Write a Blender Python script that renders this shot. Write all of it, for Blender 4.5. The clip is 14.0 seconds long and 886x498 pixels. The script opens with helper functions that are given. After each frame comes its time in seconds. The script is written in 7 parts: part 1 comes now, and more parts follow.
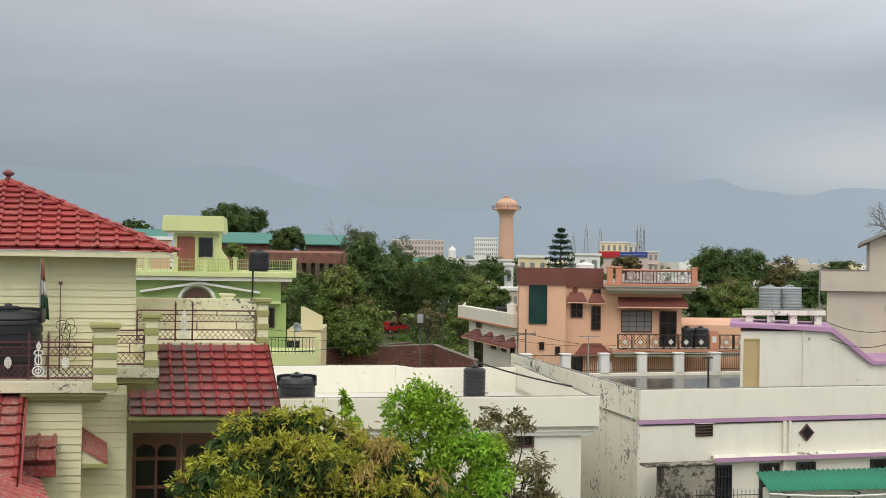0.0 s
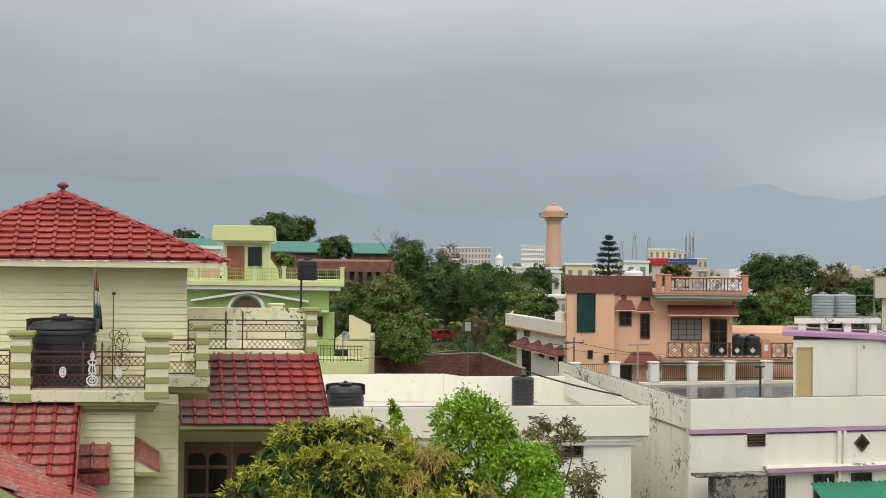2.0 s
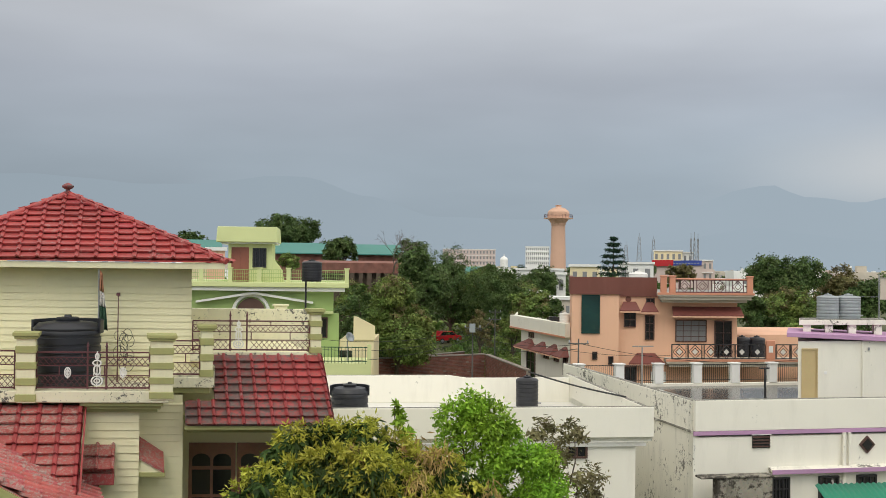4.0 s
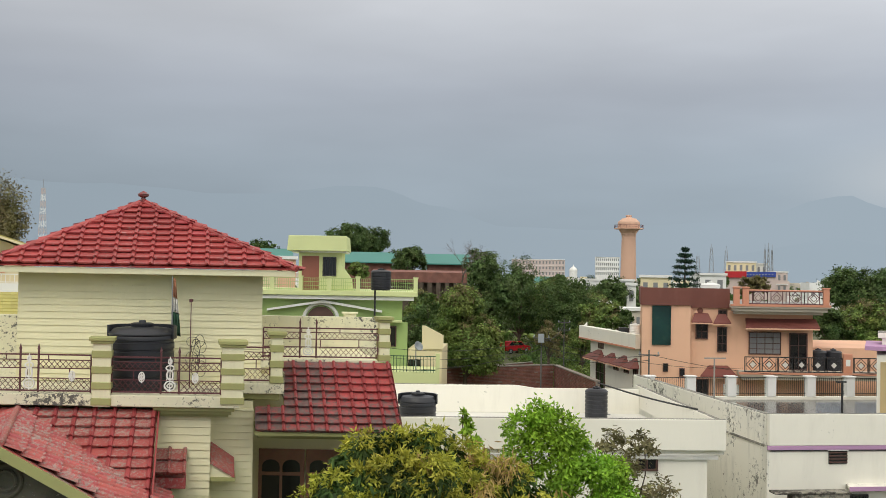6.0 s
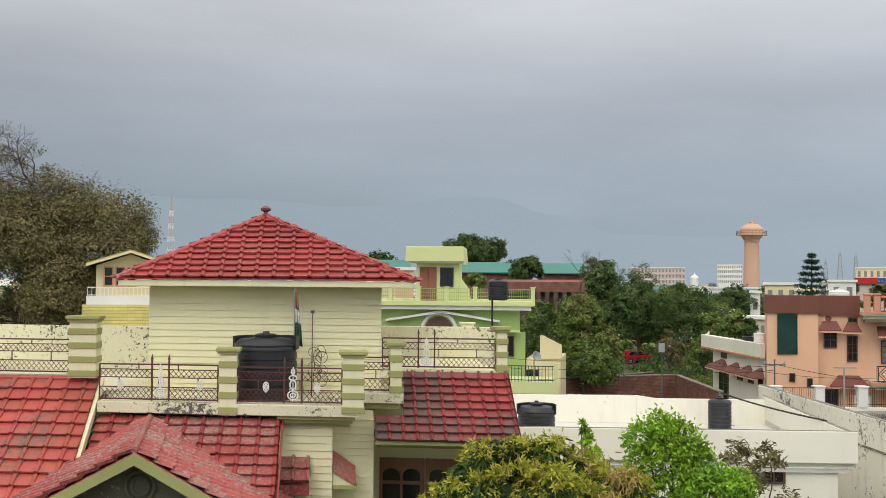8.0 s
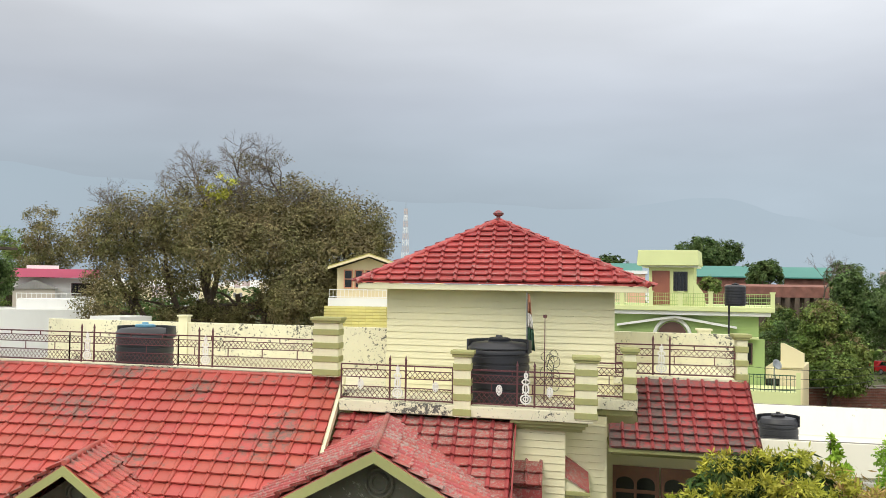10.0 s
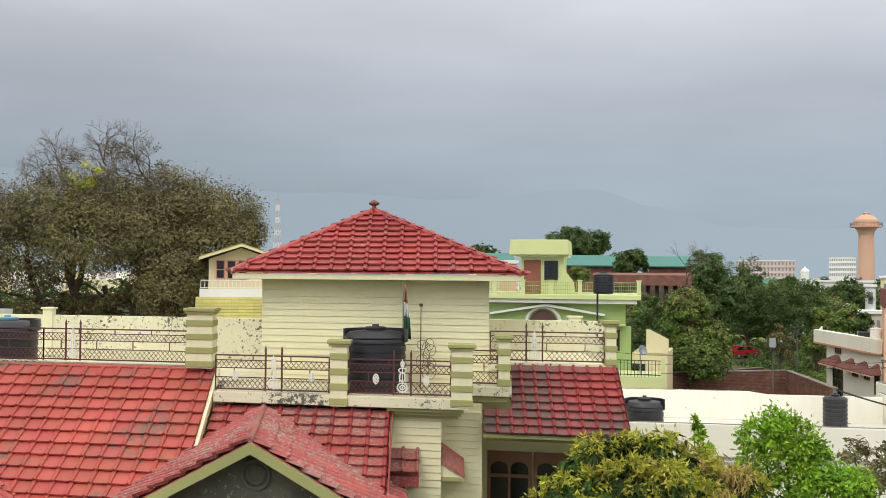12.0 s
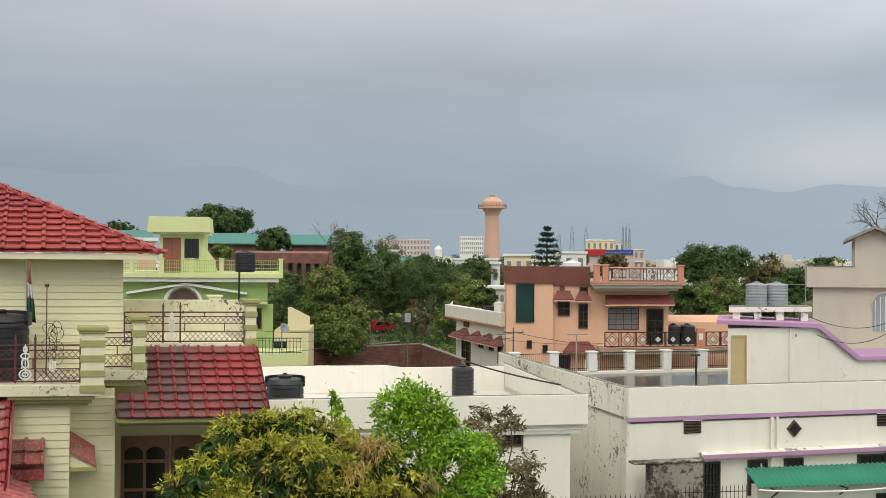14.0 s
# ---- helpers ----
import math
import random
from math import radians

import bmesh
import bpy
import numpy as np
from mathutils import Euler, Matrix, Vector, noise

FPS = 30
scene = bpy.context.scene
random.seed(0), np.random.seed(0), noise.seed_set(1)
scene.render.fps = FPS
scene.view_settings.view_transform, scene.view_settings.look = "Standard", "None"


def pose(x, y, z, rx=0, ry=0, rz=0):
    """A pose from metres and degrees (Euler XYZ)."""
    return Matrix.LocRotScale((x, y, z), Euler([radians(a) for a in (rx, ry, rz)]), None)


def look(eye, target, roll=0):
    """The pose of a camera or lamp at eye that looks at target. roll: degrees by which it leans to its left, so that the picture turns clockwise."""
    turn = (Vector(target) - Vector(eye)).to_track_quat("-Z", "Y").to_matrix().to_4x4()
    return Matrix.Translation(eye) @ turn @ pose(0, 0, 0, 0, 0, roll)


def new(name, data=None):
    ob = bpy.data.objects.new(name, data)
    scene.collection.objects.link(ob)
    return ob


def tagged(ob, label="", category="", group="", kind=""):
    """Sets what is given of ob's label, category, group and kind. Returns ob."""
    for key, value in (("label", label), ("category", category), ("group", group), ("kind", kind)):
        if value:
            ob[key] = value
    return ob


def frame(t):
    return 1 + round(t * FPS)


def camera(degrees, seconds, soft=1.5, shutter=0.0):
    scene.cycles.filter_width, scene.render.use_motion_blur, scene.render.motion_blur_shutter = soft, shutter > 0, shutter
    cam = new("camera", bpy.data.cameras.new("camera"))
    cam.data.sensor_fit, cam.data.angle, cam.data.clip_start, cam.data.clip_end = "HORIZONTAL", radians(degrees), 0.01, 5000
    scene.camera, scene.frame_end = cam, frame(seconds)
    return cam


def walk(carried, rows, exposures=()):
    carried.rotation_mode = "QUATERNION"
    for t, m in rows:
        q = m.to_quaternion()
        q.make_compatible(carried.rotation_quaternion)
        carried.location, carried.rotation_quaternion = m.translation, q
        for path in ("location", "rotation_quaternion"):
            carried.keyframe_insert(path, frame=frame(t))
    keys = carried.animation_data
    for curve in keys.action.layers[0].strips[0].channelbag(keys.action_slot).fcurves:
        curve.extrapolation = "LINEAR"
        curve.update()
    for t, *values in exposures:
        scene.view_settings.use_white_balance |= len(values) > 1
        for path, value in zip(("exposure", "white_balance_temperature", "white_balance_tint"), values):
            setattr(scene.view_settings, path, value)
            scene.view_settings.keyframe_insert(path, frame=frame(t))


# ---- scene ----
FOV = 45.5
EYE = 9.0
cam = camera(FOV, 14.0, soft=0.85)
# seconds, sway in metres, turn to the left, pitch, roll in degrees: the camera turns nearly on one spot
ROWS = [
    (0.00, 0.009, -0.026, -0.001, 0.00, 0.46, -0.86),
    (0.50, 0.004, -0.024, 0.008, 0.42, 0.47, -0.71),
    (1.00, 0.010, -0.007, 0.021, 0.97, 0.43, -0.52),
    (1.50, 0.012, -0.023, 0.031, 1.28, 0.44, -0.48),
    (2.00, -0.009, -0.013, 0.027, 2.55, 0.85, -0.62),
    (2.50, -0.011, 0.008, 0.019, 3.11, 0.93, -0.55),
    (3.00, 0.008, -0.041, 0.023, 3.03, 0.93, -0.57),
    (5.30, -0.009, -0.000, 0.002, 2.65, 0.96, -0.71),
    (5.50, -0.001, -0.010, 0.009, 4.15, 1.09, -0.89),
    (6.00, 0.003, 0.019, -0.013, 6.53, 1.42, -0.98),
    (6.50, 0.019, 0.014, -0.005, 6.78, 1.42, -1.04),
    (7.00, 0.010, 0.032, -0.001, 7.66, 1.45, -1.01),
    (7.50, 0.019, 0.015, -0.001, 8.70, 1.65, -0.92),
    (8.00, 0.022, -0.032, -0.011, 12.88, 1.88, -0.43),
    (8.50, -0.030, 0.019, -0.023, 16.61, 2.05, -0.05),
    (9.00, -0.055, 0.037, -0.029, 19.04, 1.98, -0.37),
    (9.20, -0.032, 0.058, 0.017, 20.07, 1.89, -0.81),
    (9.70, -0.051, 0.037, 0.015, 23.17, 1.90, -0.83),
    (10.25, -0.071, 0.014, 0.012, 27.02, 1.92, -0.85),
    (10.80, -0.092, -0.010, 0.009, 28.93, 1.93, -0.86),
    (11.30, -0.111, -0.031, 0.007, 26.89, 1.94, -0.88),
    (11.50, -0.105, -0.060, -0.020, 24.96, 1.91, -0.68),
    (12.00, -0.090, -0.080, -0.004, 18.40, 1.46, -0.48),
    (12.50, -0.071, -0.048, 0.013, 12.84, 0.97, -0.43),
    (13.00, -0.045, -0.027, 0.012, 6.68, 0.68, -0.49),
    (13.50, -0.024, 0.006, 0.001, 1.35, 0.51, -0.54),
    (14.00, -0.042, 0.007, 0.006, -0.76, 0.42, -0.43),
]
EXPOSURES = [(0.0, 0.0), (7.3, 0.0), (8.0, 0.06), (9.2, 0.14), (10.4, 0.6), (11.3, 0.72), (11.5, 0.65), (12.0, 0.21), (12.6, 0.18), (13.3, 0.1), (14.0, 0.04)]
walk(cam, [(t, pose(x, y, EYE + z, 90 + pitch, roll, yaw)) for t, x, y, z, yaw, pitch, roll in ROWS], EXPOSURES)

# ---------------------------------------------------------------- light: a grey rain sky, brighter overhead and behind
world = bpy.data.worlds.new("overcast")
scene.world = world
world.use_nodes = True
wt = world.node_tree
for n in list(wt.nodes):
    wt.nodes.remove(n)


def wnode(kind, **kw):
    n = wt.nodes.new(kind)
    for k, v in kw.items():
        n.inputs[k].default_value = v
    return n


w_out = wnode("ShaderNodeOutputWorld")
w_bg = wnode("ShaderNodeBackground", Strength=1.0)
w_co = wnode("ShaderNodeTexCoord")
w_sep = wnode("ShaderNodeSeparateXYZ")
wt.links.new(w_co.outputs["Generated"], w_sep.inputs[0])
w_ramp = wnode("ShaderNodeValToRGB")
wt.links.new(w_sep.outputs["Z"], w_ramp.inputs[0])
cr = w_ramp.color_ramp
cr.elements[0].position, cr.elements[0].color = 0.0, (0.30, 0.37, 0.43, 1)
cr.elements[1].position, cr.elements[1].color = 1.0, (1.05, 1.02, 0.95, 1)
for p, c in ((0.03, (0.29, 0.355, 0.415)), (0.10, (0.33, 0.385, 0.44)), (0.17, (0.405, 0.44, 0.495)), (0.25, (0.58, 0.60, 0.635)), (0.5, (0.84, 0.83, 0.79))):
    e = cr.elements.new(p)
    e.color = (*c, 1)
w_map = wnode("ShaderNodeMapping", Scale=(2.2, 2.2, 9.0), Location=(0.4, 0.1, 0.3))
wt.links.new(w_co.outputs["Generated"], w_map.inputs[0])
w_noise = wnode("ShaderNodeTexNoise", Scale=1.5, Detail=4.0, Roughness=0.45)
wt.links.new(w_map.outputs[0], w_noise.inputs["Vector"])
w_cl = wnode("ShaderNodeMapRange")
for k, v in (("From Min", 0.3), ("From Max", 0.7), ("To Min", 0.91), ("To Max", 1.10)):
    w_cl.inputs[k].default_value = v
wt.links.new(w_noise.outputs["Fac"], w_cl.inputs["Value"])
# the rain clouds thin out away from the hills, towards -y and overhead
w_back = wnode("ShaderNodeMapRange")
for k, v in (("From Min", 0.35), ("From Max", -0.7), ("To Min", 1.0), ("To Max", 1.7)):
    w_back.inputs[k].default_value = v
wt.links.new(w_sep.outputs["Y"], w_back.inputs["Value"])
w_side = wnode("ShaderNodeMapRange")
for k, v in (("From Min", -0.55), ("From Max", 0.45), ("To Min", 0.85), ("To Max", 1.14)):
    w_side.inputs[k].default_value = v
wt.links.new(w_sep.outputs["X"], w_side.inputs["Value"])
w_s2 = wnode("ShaderNodeMath")
w_s2.operation = "MULTIPLY"
wt.links.new(w_side.outputs[0], w_s2.inputs[0])
wt.links.new(w_back.outputs[0], w_s2.inputs[1])
w_m = wnode("ShaderNodeMath")
w_m.operation = "MULTIPLY"
wt.links.new(w_cl.outputs[0], w_m.inputs[0])
wt.links.new(w_s2.outputs[0], w_m.inputs[1])
# a thinner stretch of cloud low over the plain
w_dir = wnode("ShaderNodeVectorMath")
w_dir.operation = "DISTANCE"
w_sq = wnode("ShaderNodeMapping", Scale=(1.0, 1.0, 4.0))
wt.links.new(w_co.outputs["Generated"], w_sq.inputs[0])
wt.links.new(w_sq.outputs[0], w_dir.inputs[0])
w_dir.inputs[1].default_value = (0.40, 0.915, 0.36)
w_gap = wnode("ShaderNodeMapRange")
w_gap.interpolation_type = "SMOOTHSTEP"
for k, v in (("From Min", 0.0), ("From Max", 0.24), ("To Min", 0.75), ("To Max", 0.0)):
    w_gap.inputs[k].default_value = v
wt.links.new(w_dir.outputs["Value"], w_gap.inputs["Value"])
w_sc = wnode("ShaderNodeVectorMath")
w_sc.operation = "SCALE"
wt.links.new(w_ramp.outputs[0], w_sc.inputs[0])
wt.links.new(w_m.outputs[0], w_sc.inputs["Scale"])
w_thin = wnode("ShaderNodeMix")
w_thin.data_type = "RGBA"
w_thin.inputs["B"].default_value = (0.60, 0.605, 0.605, 1)
wt.links.new(w_gap.outputs[0], w_thin.inputs["Factor"])
wt.links.new(w_sc.outputs[0], w_thin.inputs["A"])
w_sky = wnode("ShaderNodeTexSky")
w_sky.sky_type, w_sky.sun_disc = "NISHITA", False
w_sky.sun_elevation, w_sky.sun_rotation = radians(52), radians(200)
w_add = wnode("ShaderNodeMix")
w_add.data_type = "RGBA"
w_add.inputs["Factor"].default_value = 0.004
wt.links.new(w_thin.outputs["Result"], w_add.inputs["A"])
wt.links.new(w_sky.outputs[0], w_add.inputs["B"])
wt.links.new(w_add.outputs["Result"], w_bg.inputs["Color"])
wt.links.new(w_bg.outputs[0], w_out.inputs[0])

sun = new("sun", bpy.data.lights.new("sun", "SUN"))
sun.data.energy, sun.data.angle, sun.data.color = 0.8, radians(30), (1.0, 0.93, 0.80)
sun.matrix_world = look((-8, -20, 34), (0, 10, 0))


# ---------------------------------------------------------------- materials
def material(name, color, rough=0.8, spread=0.12, scale=3.0, stain=0.0, stain_color=(0.08, 0.08, 0.075), streak=1.0, bump=0.15, fine=60.0,
             metal=0.0, island=0.0, peel=0.0, peel_color=(0.12, 0.12, 0.11), peel_scale=2.2, soft=0.03, patch=0.3):
    """A paint or stuff: colour that wanders at two scales, stains that run down, flaking patches, fine relief."""
    m = bpy.data.materials.new(name)
    m.use_nodes = True
    nt = m.node_tree
    b = nt.nodes["Principled BSDF"]
    L = nt.links.new

    def nd(kind, **kw):
        n = nt.nodes.new(kind)
        for k, v in kw.items():
            n.inputs[k].default_value = v
        return n

    def mix(fac, a, c, mode="MIX"):
        n = nd("ShaderNodeMix")
        n.data_type, n.blend_type = "RGBA", mode
        for sock, val in (("Factor", fac), ("A", a), ("B", c)):
            if isinstance(val, (int, float)):
                n.inputs[sock].default_value = val
            elif isinstance(val, tuple):
                n.inputs[sock].default_value = (*val, 1)
            else:
                L(val, n.inputs[sock])
        return n.outputs["Result"]

    geo = nd("ShaderNodeNewGeometry")
    pos = geo.outputs["Position"]
    n1 = nd("ShaderNodeTexNoise", Scale=scale * 0.25, Detail=3.0)
    n2 = nd("ShaderNodeTexNoise", Scale=fine * 0.25, Detail=5.0, Roughness=0.65)
    L(pos, n1.inputs["Vector"]), L(pos, n2.inputs["Vector"])
    lo = tuple(max(0, c * (1 - spread)) for c in color)
    hi = tuple(min(1, c * (1 + spread)) for c in color)
    mr = nd("ShaderNodeMapRange")
    mr.inputs["From Min"].default_value, mr.inputs["From Max"].default_value = 0.3, 0.7
    L(n1.outputs["Fac"], mr.inputs["Value"])
    col = mix(mr.outputs[0], lo, hi)
    col = mix(0.25 * min(1, spread * 4), col, n2.outputs["Color"], "OVERLAY") if spread > 0 else col
    if island:
        hs = nd("ShaderNodeHueSaturation")
        obi = nd("ShaderNodeObjectInfo")
        ad = nd("ShaderNodeMath")
        ad.operation = "ADD"
        L(geo.outputs["Random Per Island"], ad.inputs[0]), L(obi.outputs["Random"], ad.inputs[1])
        fr = nd("ShaderNodeMath")
        fr.operation = "FRACT"
        L(ad.outputs[0], fr.inputs[0])
        vr = nd("ShaderNodeMapRange")
        vr.inputs["To Min"].default_value, vr.inputs["To Max"].default_value = 1 - island, 1 + island
        L(fr.outputs[0], vr.inputs["Value"])
        L(vr.outputs[0], hs.inputs["Value"])
        hr = nd("ShaderNodeMapRange")
        hr.inputs["To Min"].default_value, hr.inputs["To Max"].default_value = 0.5 - island * 0.05, 0.5 + island * 0.05
        L(geo.outputs["Random Per Island"], hr.inputs["Value"])
        L(hr.outputs[0], hs.inputs["Hue"])
        L(col, hs.inputs["Color"])
        col = hs.outputs["Color"]
    if stain:
        mp = nd("ShaderNodeMapping", Scale=(1.6, 1.6, 0.35 if streak else 1.6))
        L(pos, mp.inputs[0])
        n3 = nd("ShaderNodeTexNoise", Scale=1.1, Detail=7.0, Roughness=0.68)
        L(mp.outputs[0], n3.inputs["Vector"])
        r3 = nd("ShaderNodeMapRange")
        r3.inputs["From Min"].default_value, r3.inputs["From Max"].default_value, r3.inputs["To Max"].default_value = 0.52, 0.78, stain
        L(n3.outputs["Fac"], r3.inputs["Value"])
        col = mix(r3.outputs[0], col, stain_color)
    height = n2.outputs["Fac"]
    if peel:
        n4 = nd("ShaderNodeTexNoise", Scale=peel_scale, Detail=8.0, Roughness=0.72)
        L(pos, n4.inputs["Vector"])
        n6 = nd("ShaderNodeTexNoise", Scale=0.7, Detail=1.0)
        L(pos, n6.inputs["Vector"])
        wide = nd("ShaderNodeMath")
        wide.operation = "MULTIPLY_ADD"
        wide.inputs[1].default_value = patch
        L(n6.outputs["Fac"], wide.inputs[0])
        L(n4.outputs["Fac"], wide.inputs[2])
        r4 = nd("ShaderNodeMapRange")
        r4.inputs["From Min"].default_value, r4.inputs["From Max"].default_value = 0.715 + patch / 2 - soft / 2 - 0.28 * peel, 0.715 + patch / 2 + soft / 2 - 0.28 * peel
        L(wide.outputs[0], r4.inputs["Value"])
        n5 = nd("ShaderNodeTexNoise", Scale=14.0, Detail=4.0)
        L(pos, n5.inputs["Vector"])
        pc = mix(n5.outputs["Fac"], tuple(c * 0.45 for c in peel_color), tuple(min(1, c * 1.9) for c in peel_color))
        col = mix(r4.outputs[0], col, pc)
    L(col, b.inputs["Base Color"])
    b.inputs["Roughness"].default_value, b.inputs["Metallic"].default_value = rough, metal
    if bump:
        bp = nd("ShaderNodeBump", Strength=bump, Distance=0.02)
        L(height, bp.inputs["Height"])
        L(bp.outputs[0], b.inputs["Normal"])
    return m


M = {}
M["cream"] = material("cream_siding_paint", (0.75, 0.71, 0.465), 0.7, 0.06, 2, stain=0.15, stain_color=(0.42, 0.40, 0.26))
M["cream_peel"] = material("flaking_cream_paint", (0.68, 0.65, 0.47), 0.8, 0.08, 2, stain=0.35, stain_color=(0.25, 0.24, 0.19), peel=0.42, peel_color=(0.085, 0.082, 0.07), peel_scale=12.0, soft=0.05, patch=0.45)
M["cream_trim"] = material("cream_trim_paint", (0.72, 0.69, 0.47), 0.7, 0.07, 2, stain=0.3, stain_color=(0.33, 0.32, 0.22), peel=0.12)
M["olive"] = material("olive_trim_paint", (0.33, 0.33, 0.13), 0.7, 0.1, 2, stain=0.3, stain_color=(0.2, 0.2, 0.1), peel=0.12, peel_color=(0.4, 0.4, 0.33))
M["tile_red"] = material("red_painted_tile", (0.37, 0.060, 0.058), 0.42, 0.16, 2.5, stain=0.35, stain_color=(0.20, 0.075, 0.07), streak=0, bump=0.2, island=0.10, peel=0.26, peel_color=(0.36, 0.22, 0.2), peel_scale=11.0, soft=0.1)
M["tile_left"] = material("red_sunlit_tile", (0.42, 0.082, 0.064), 0.42, 0.12, 2.0, stain=0.2, stain_color=(0.2, 0.085, 0.075), streak=0, bump=0.2, island=0.10, peel=0.40, peel_color=(0.15, 0.092, 0.075), peel_scale=6.5, soft=0.16, patch=0.8)
M["tile_worn"] = material("red_tile_worn_pale", (0.36, 0.066, 0.06), 0.5, 0.2, 2.5, stain=0.5, stain_color=(0.13, 0.07, 0.07), streak=0, bump=0.25, island=0.12, peel=0.58, peel_color=(0.26, 0.19, 0.165), peel_scale=16.0, soft=0.14)
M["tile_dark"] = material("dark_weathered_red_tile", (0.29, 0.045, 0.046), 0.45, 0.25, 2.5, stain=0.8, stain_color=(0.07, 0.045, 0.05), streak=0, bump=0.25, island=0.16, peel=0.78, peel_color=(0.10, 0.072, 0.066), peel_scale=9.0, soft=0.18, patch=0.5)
M["tile_roll"] = material("red_tile_roll_paint", (0.29, 0.048, 0.05), 0.45, 0.18, 3, stain=0.5, stain_color=(0.16, 0.07, 0.07), streak=0, bump=0.2, island=0.12, peel=0.25, peel_color=(0.22, 0.14, 0.13), peel_scale=9.0, soft=0.12)
# Dark olive plaster with near-black blotches, for the gable walls.
M["dark_olive"] = material("dark_olive_plaster", (0.10, 0.095, 0.07), 0.95, 0.25, 3, stain=0.85, stain_color=(0.03, 0.03, 0.026), streak=0, bump=0.4, peel=0.3, peel_color=(0.2, 0.19, 0.15), peel_scale=7.0)
M["iron_maroon"] = material("maroon_iron_paint", (0.10, 0.03, 0.035), 0.5, 0.15, 4)
M["iron_black"] = material("black_iron_paint", (0.02, 0.02, 0.022), 0.5, 0.15, 4)
M["white_iron"] = material("white_cast_ornament", (0.75, 0.74, 0.70), 0.6, 0.08, 4)
M["tank"] = material("black_tank_plastic", (0.017, 0.018, 0.023), 0.42, 0.2, 3, stain=0.3, stain_color=(0.07, 0.07, 0.07), bump=0.08)
M["tank_grey"] = material("grey_tank_plastic", (0.30, 0.33, 0.345), 0.5, 0.12, 3, stain=0.3, stain_color=(0.1, 0.1, 0.1), bump=0.05)
M["lid_blue"] = material("blue_tank_lid", (0.12, 0.30, 0.42), 0.5, 0.1, 3)
M["wood"] = material("brown_window_wood", (0.23, 0.105, 0.068), 0.5, 0.25, 4, bump=0.2)
M["wood_dark"] = material("dark_brown_window_wood", (0.085, 0.042, 0.032), 0.5, 0.2, 4, bump=0.1)
# Paler than glass: haze painted into far windows; doubles as net curtain.
M["far_window"] = material("haze_and_curtain_grey_pane", (0.22, 0.225, 0.23), 0.3, 0.1, 1, bump=0)
M["glass_dark"] = material("dark_window_glass", (0.012, 0.013, 0.015), 0.12, 0.0, 3, bump=0.0)
M["white_wall"] = material("limewashed_white_wall", (0.80, 0.775, 0.68), 0.85, 0.05, 1.2, stain=0.22, stain_color=(0.46, 0.44, 0.37), peel=0.06, peel_color=(0.35, 0.34, 0.3), peel_scale=5.0)
M["white_mould"] = material("mouldy_white_wall", (0.80, 0.775, 0.68), 0.85, 0.05, 1.2, stain=0.5, stain_color=(0.3, 0.3, 0.26), peel=0.36, peel_color=(0.17, 0.165, 0.14), peel_scale=5.5, soft=0.07, patch=0.5)
M["purple"] = material("lilac_band_paint", (0.45, 0.26, 0.43), 0.7, 0.08, 2, stain=0.2, stain_color=(0.4, 0.33, 0.4))
M["concrete"] = material("raw_weathered_concrete", (0.30, 0.29, 0.27), 0.9, 0.15, 2, stain=0.6, stain_color=(0.10, 0.10, 0.09), bump=0.35)
M["mossy"] = material("black_mould_concrete", (0.30, 0.28, 0.23), 0.95, 0.3, 6, stain=0.9, stain_color=(0.05, 0.045, 0.036), bump=0.8, peel=0.85, peel_color=(0.045, 0.04, 0.032), peel_scale=6.0, soft=0.12, patch=0.6)
M["wet_roof"] = material("wet_grey_roof", (0.085, 0.08, 0.075), 0.16, 0.35, 1.6, stain=0.6, stain_color=(0.05, 0.045, 0.04), streak=0, bump=0.03, fine=10)
M["roof_white"] = material("whitewashed_roof", (0.70, 0.69, 0.64), 0.6, 0.08, 1.0, stain=0.5, stain_color=(0.45, 0.45, 0.42), streak=0)
M["peach"] = material("peach_wall_paint", (0.75, 0.455, 0.305), 0.8, 0.05, 1.5, stain=0.22, stain_color=(0.48, 0.27, 0.17))
M["peach_dark"] = material("salmon_post_paint", (0.60, 0.27, 0.17), 0.75, 0.06, 2, stain=0.2, stain_color=(0.4, 0.2, 0.14))
M["brown_band"] = material("maroon_brown_paint", (0.16, 0.055, 0.04), 0.7, 0.12, 2, stain=0.3, stain_color=(0.25, 0.11, 0.08))
M["awning_red"] = material("brick_red_awning_paint", (0.18, 0.055, 0.044), 0.6, 0.15, 2, stain=0.3, stain_color=(0.2, 0.06, 0.06))
# Stain and colour spread here paint leaf reflections into the pane.
M["green_glass"] = material("green_glass_painted_reflections", (0.008, 0.035, 0.032), 0.15, 0.5, 2.0, stain=0.8, stain_color=(0.03, 0.075, 0.05), streak=0, bump=0.0)
M["green_wall"] = material("leaf_green_wall_paint", (0.34, 0.46, 0.17), 0.8, 0.05, 1.5, stain=0.2, stain_color=(0.26, 0.33, 0.15))
M["lime"] = material("pale_lime_paint", (0.62, 0.67, 0.33), 0.7, 0.05, 2, stain=0.15, stain_color=(0.45, 0.5, 0.25))
M["door_brown"] = material("red_brown_door", (0.27, 0.09, 0.06), 0.5, 0.12, 4)
M["tan_door"] = material("tan_door_paint", (0.52, 0.40, 0.20), 0.6, 0.1, 3)
M["white_paint"] = material("white_trim_paint", (0.78, 0.78, 0.75), 0.6, 0.04, 2, stain=0.15, stain_color=(0.5, 0.5, 0.47))
M["beige"] = material("grey_beige_wall", (0.54, 0.485, 0.40), 0.85, 0.06, 1.5, stain=0.3, stain_color=(0.3, 0.28, 0.25))
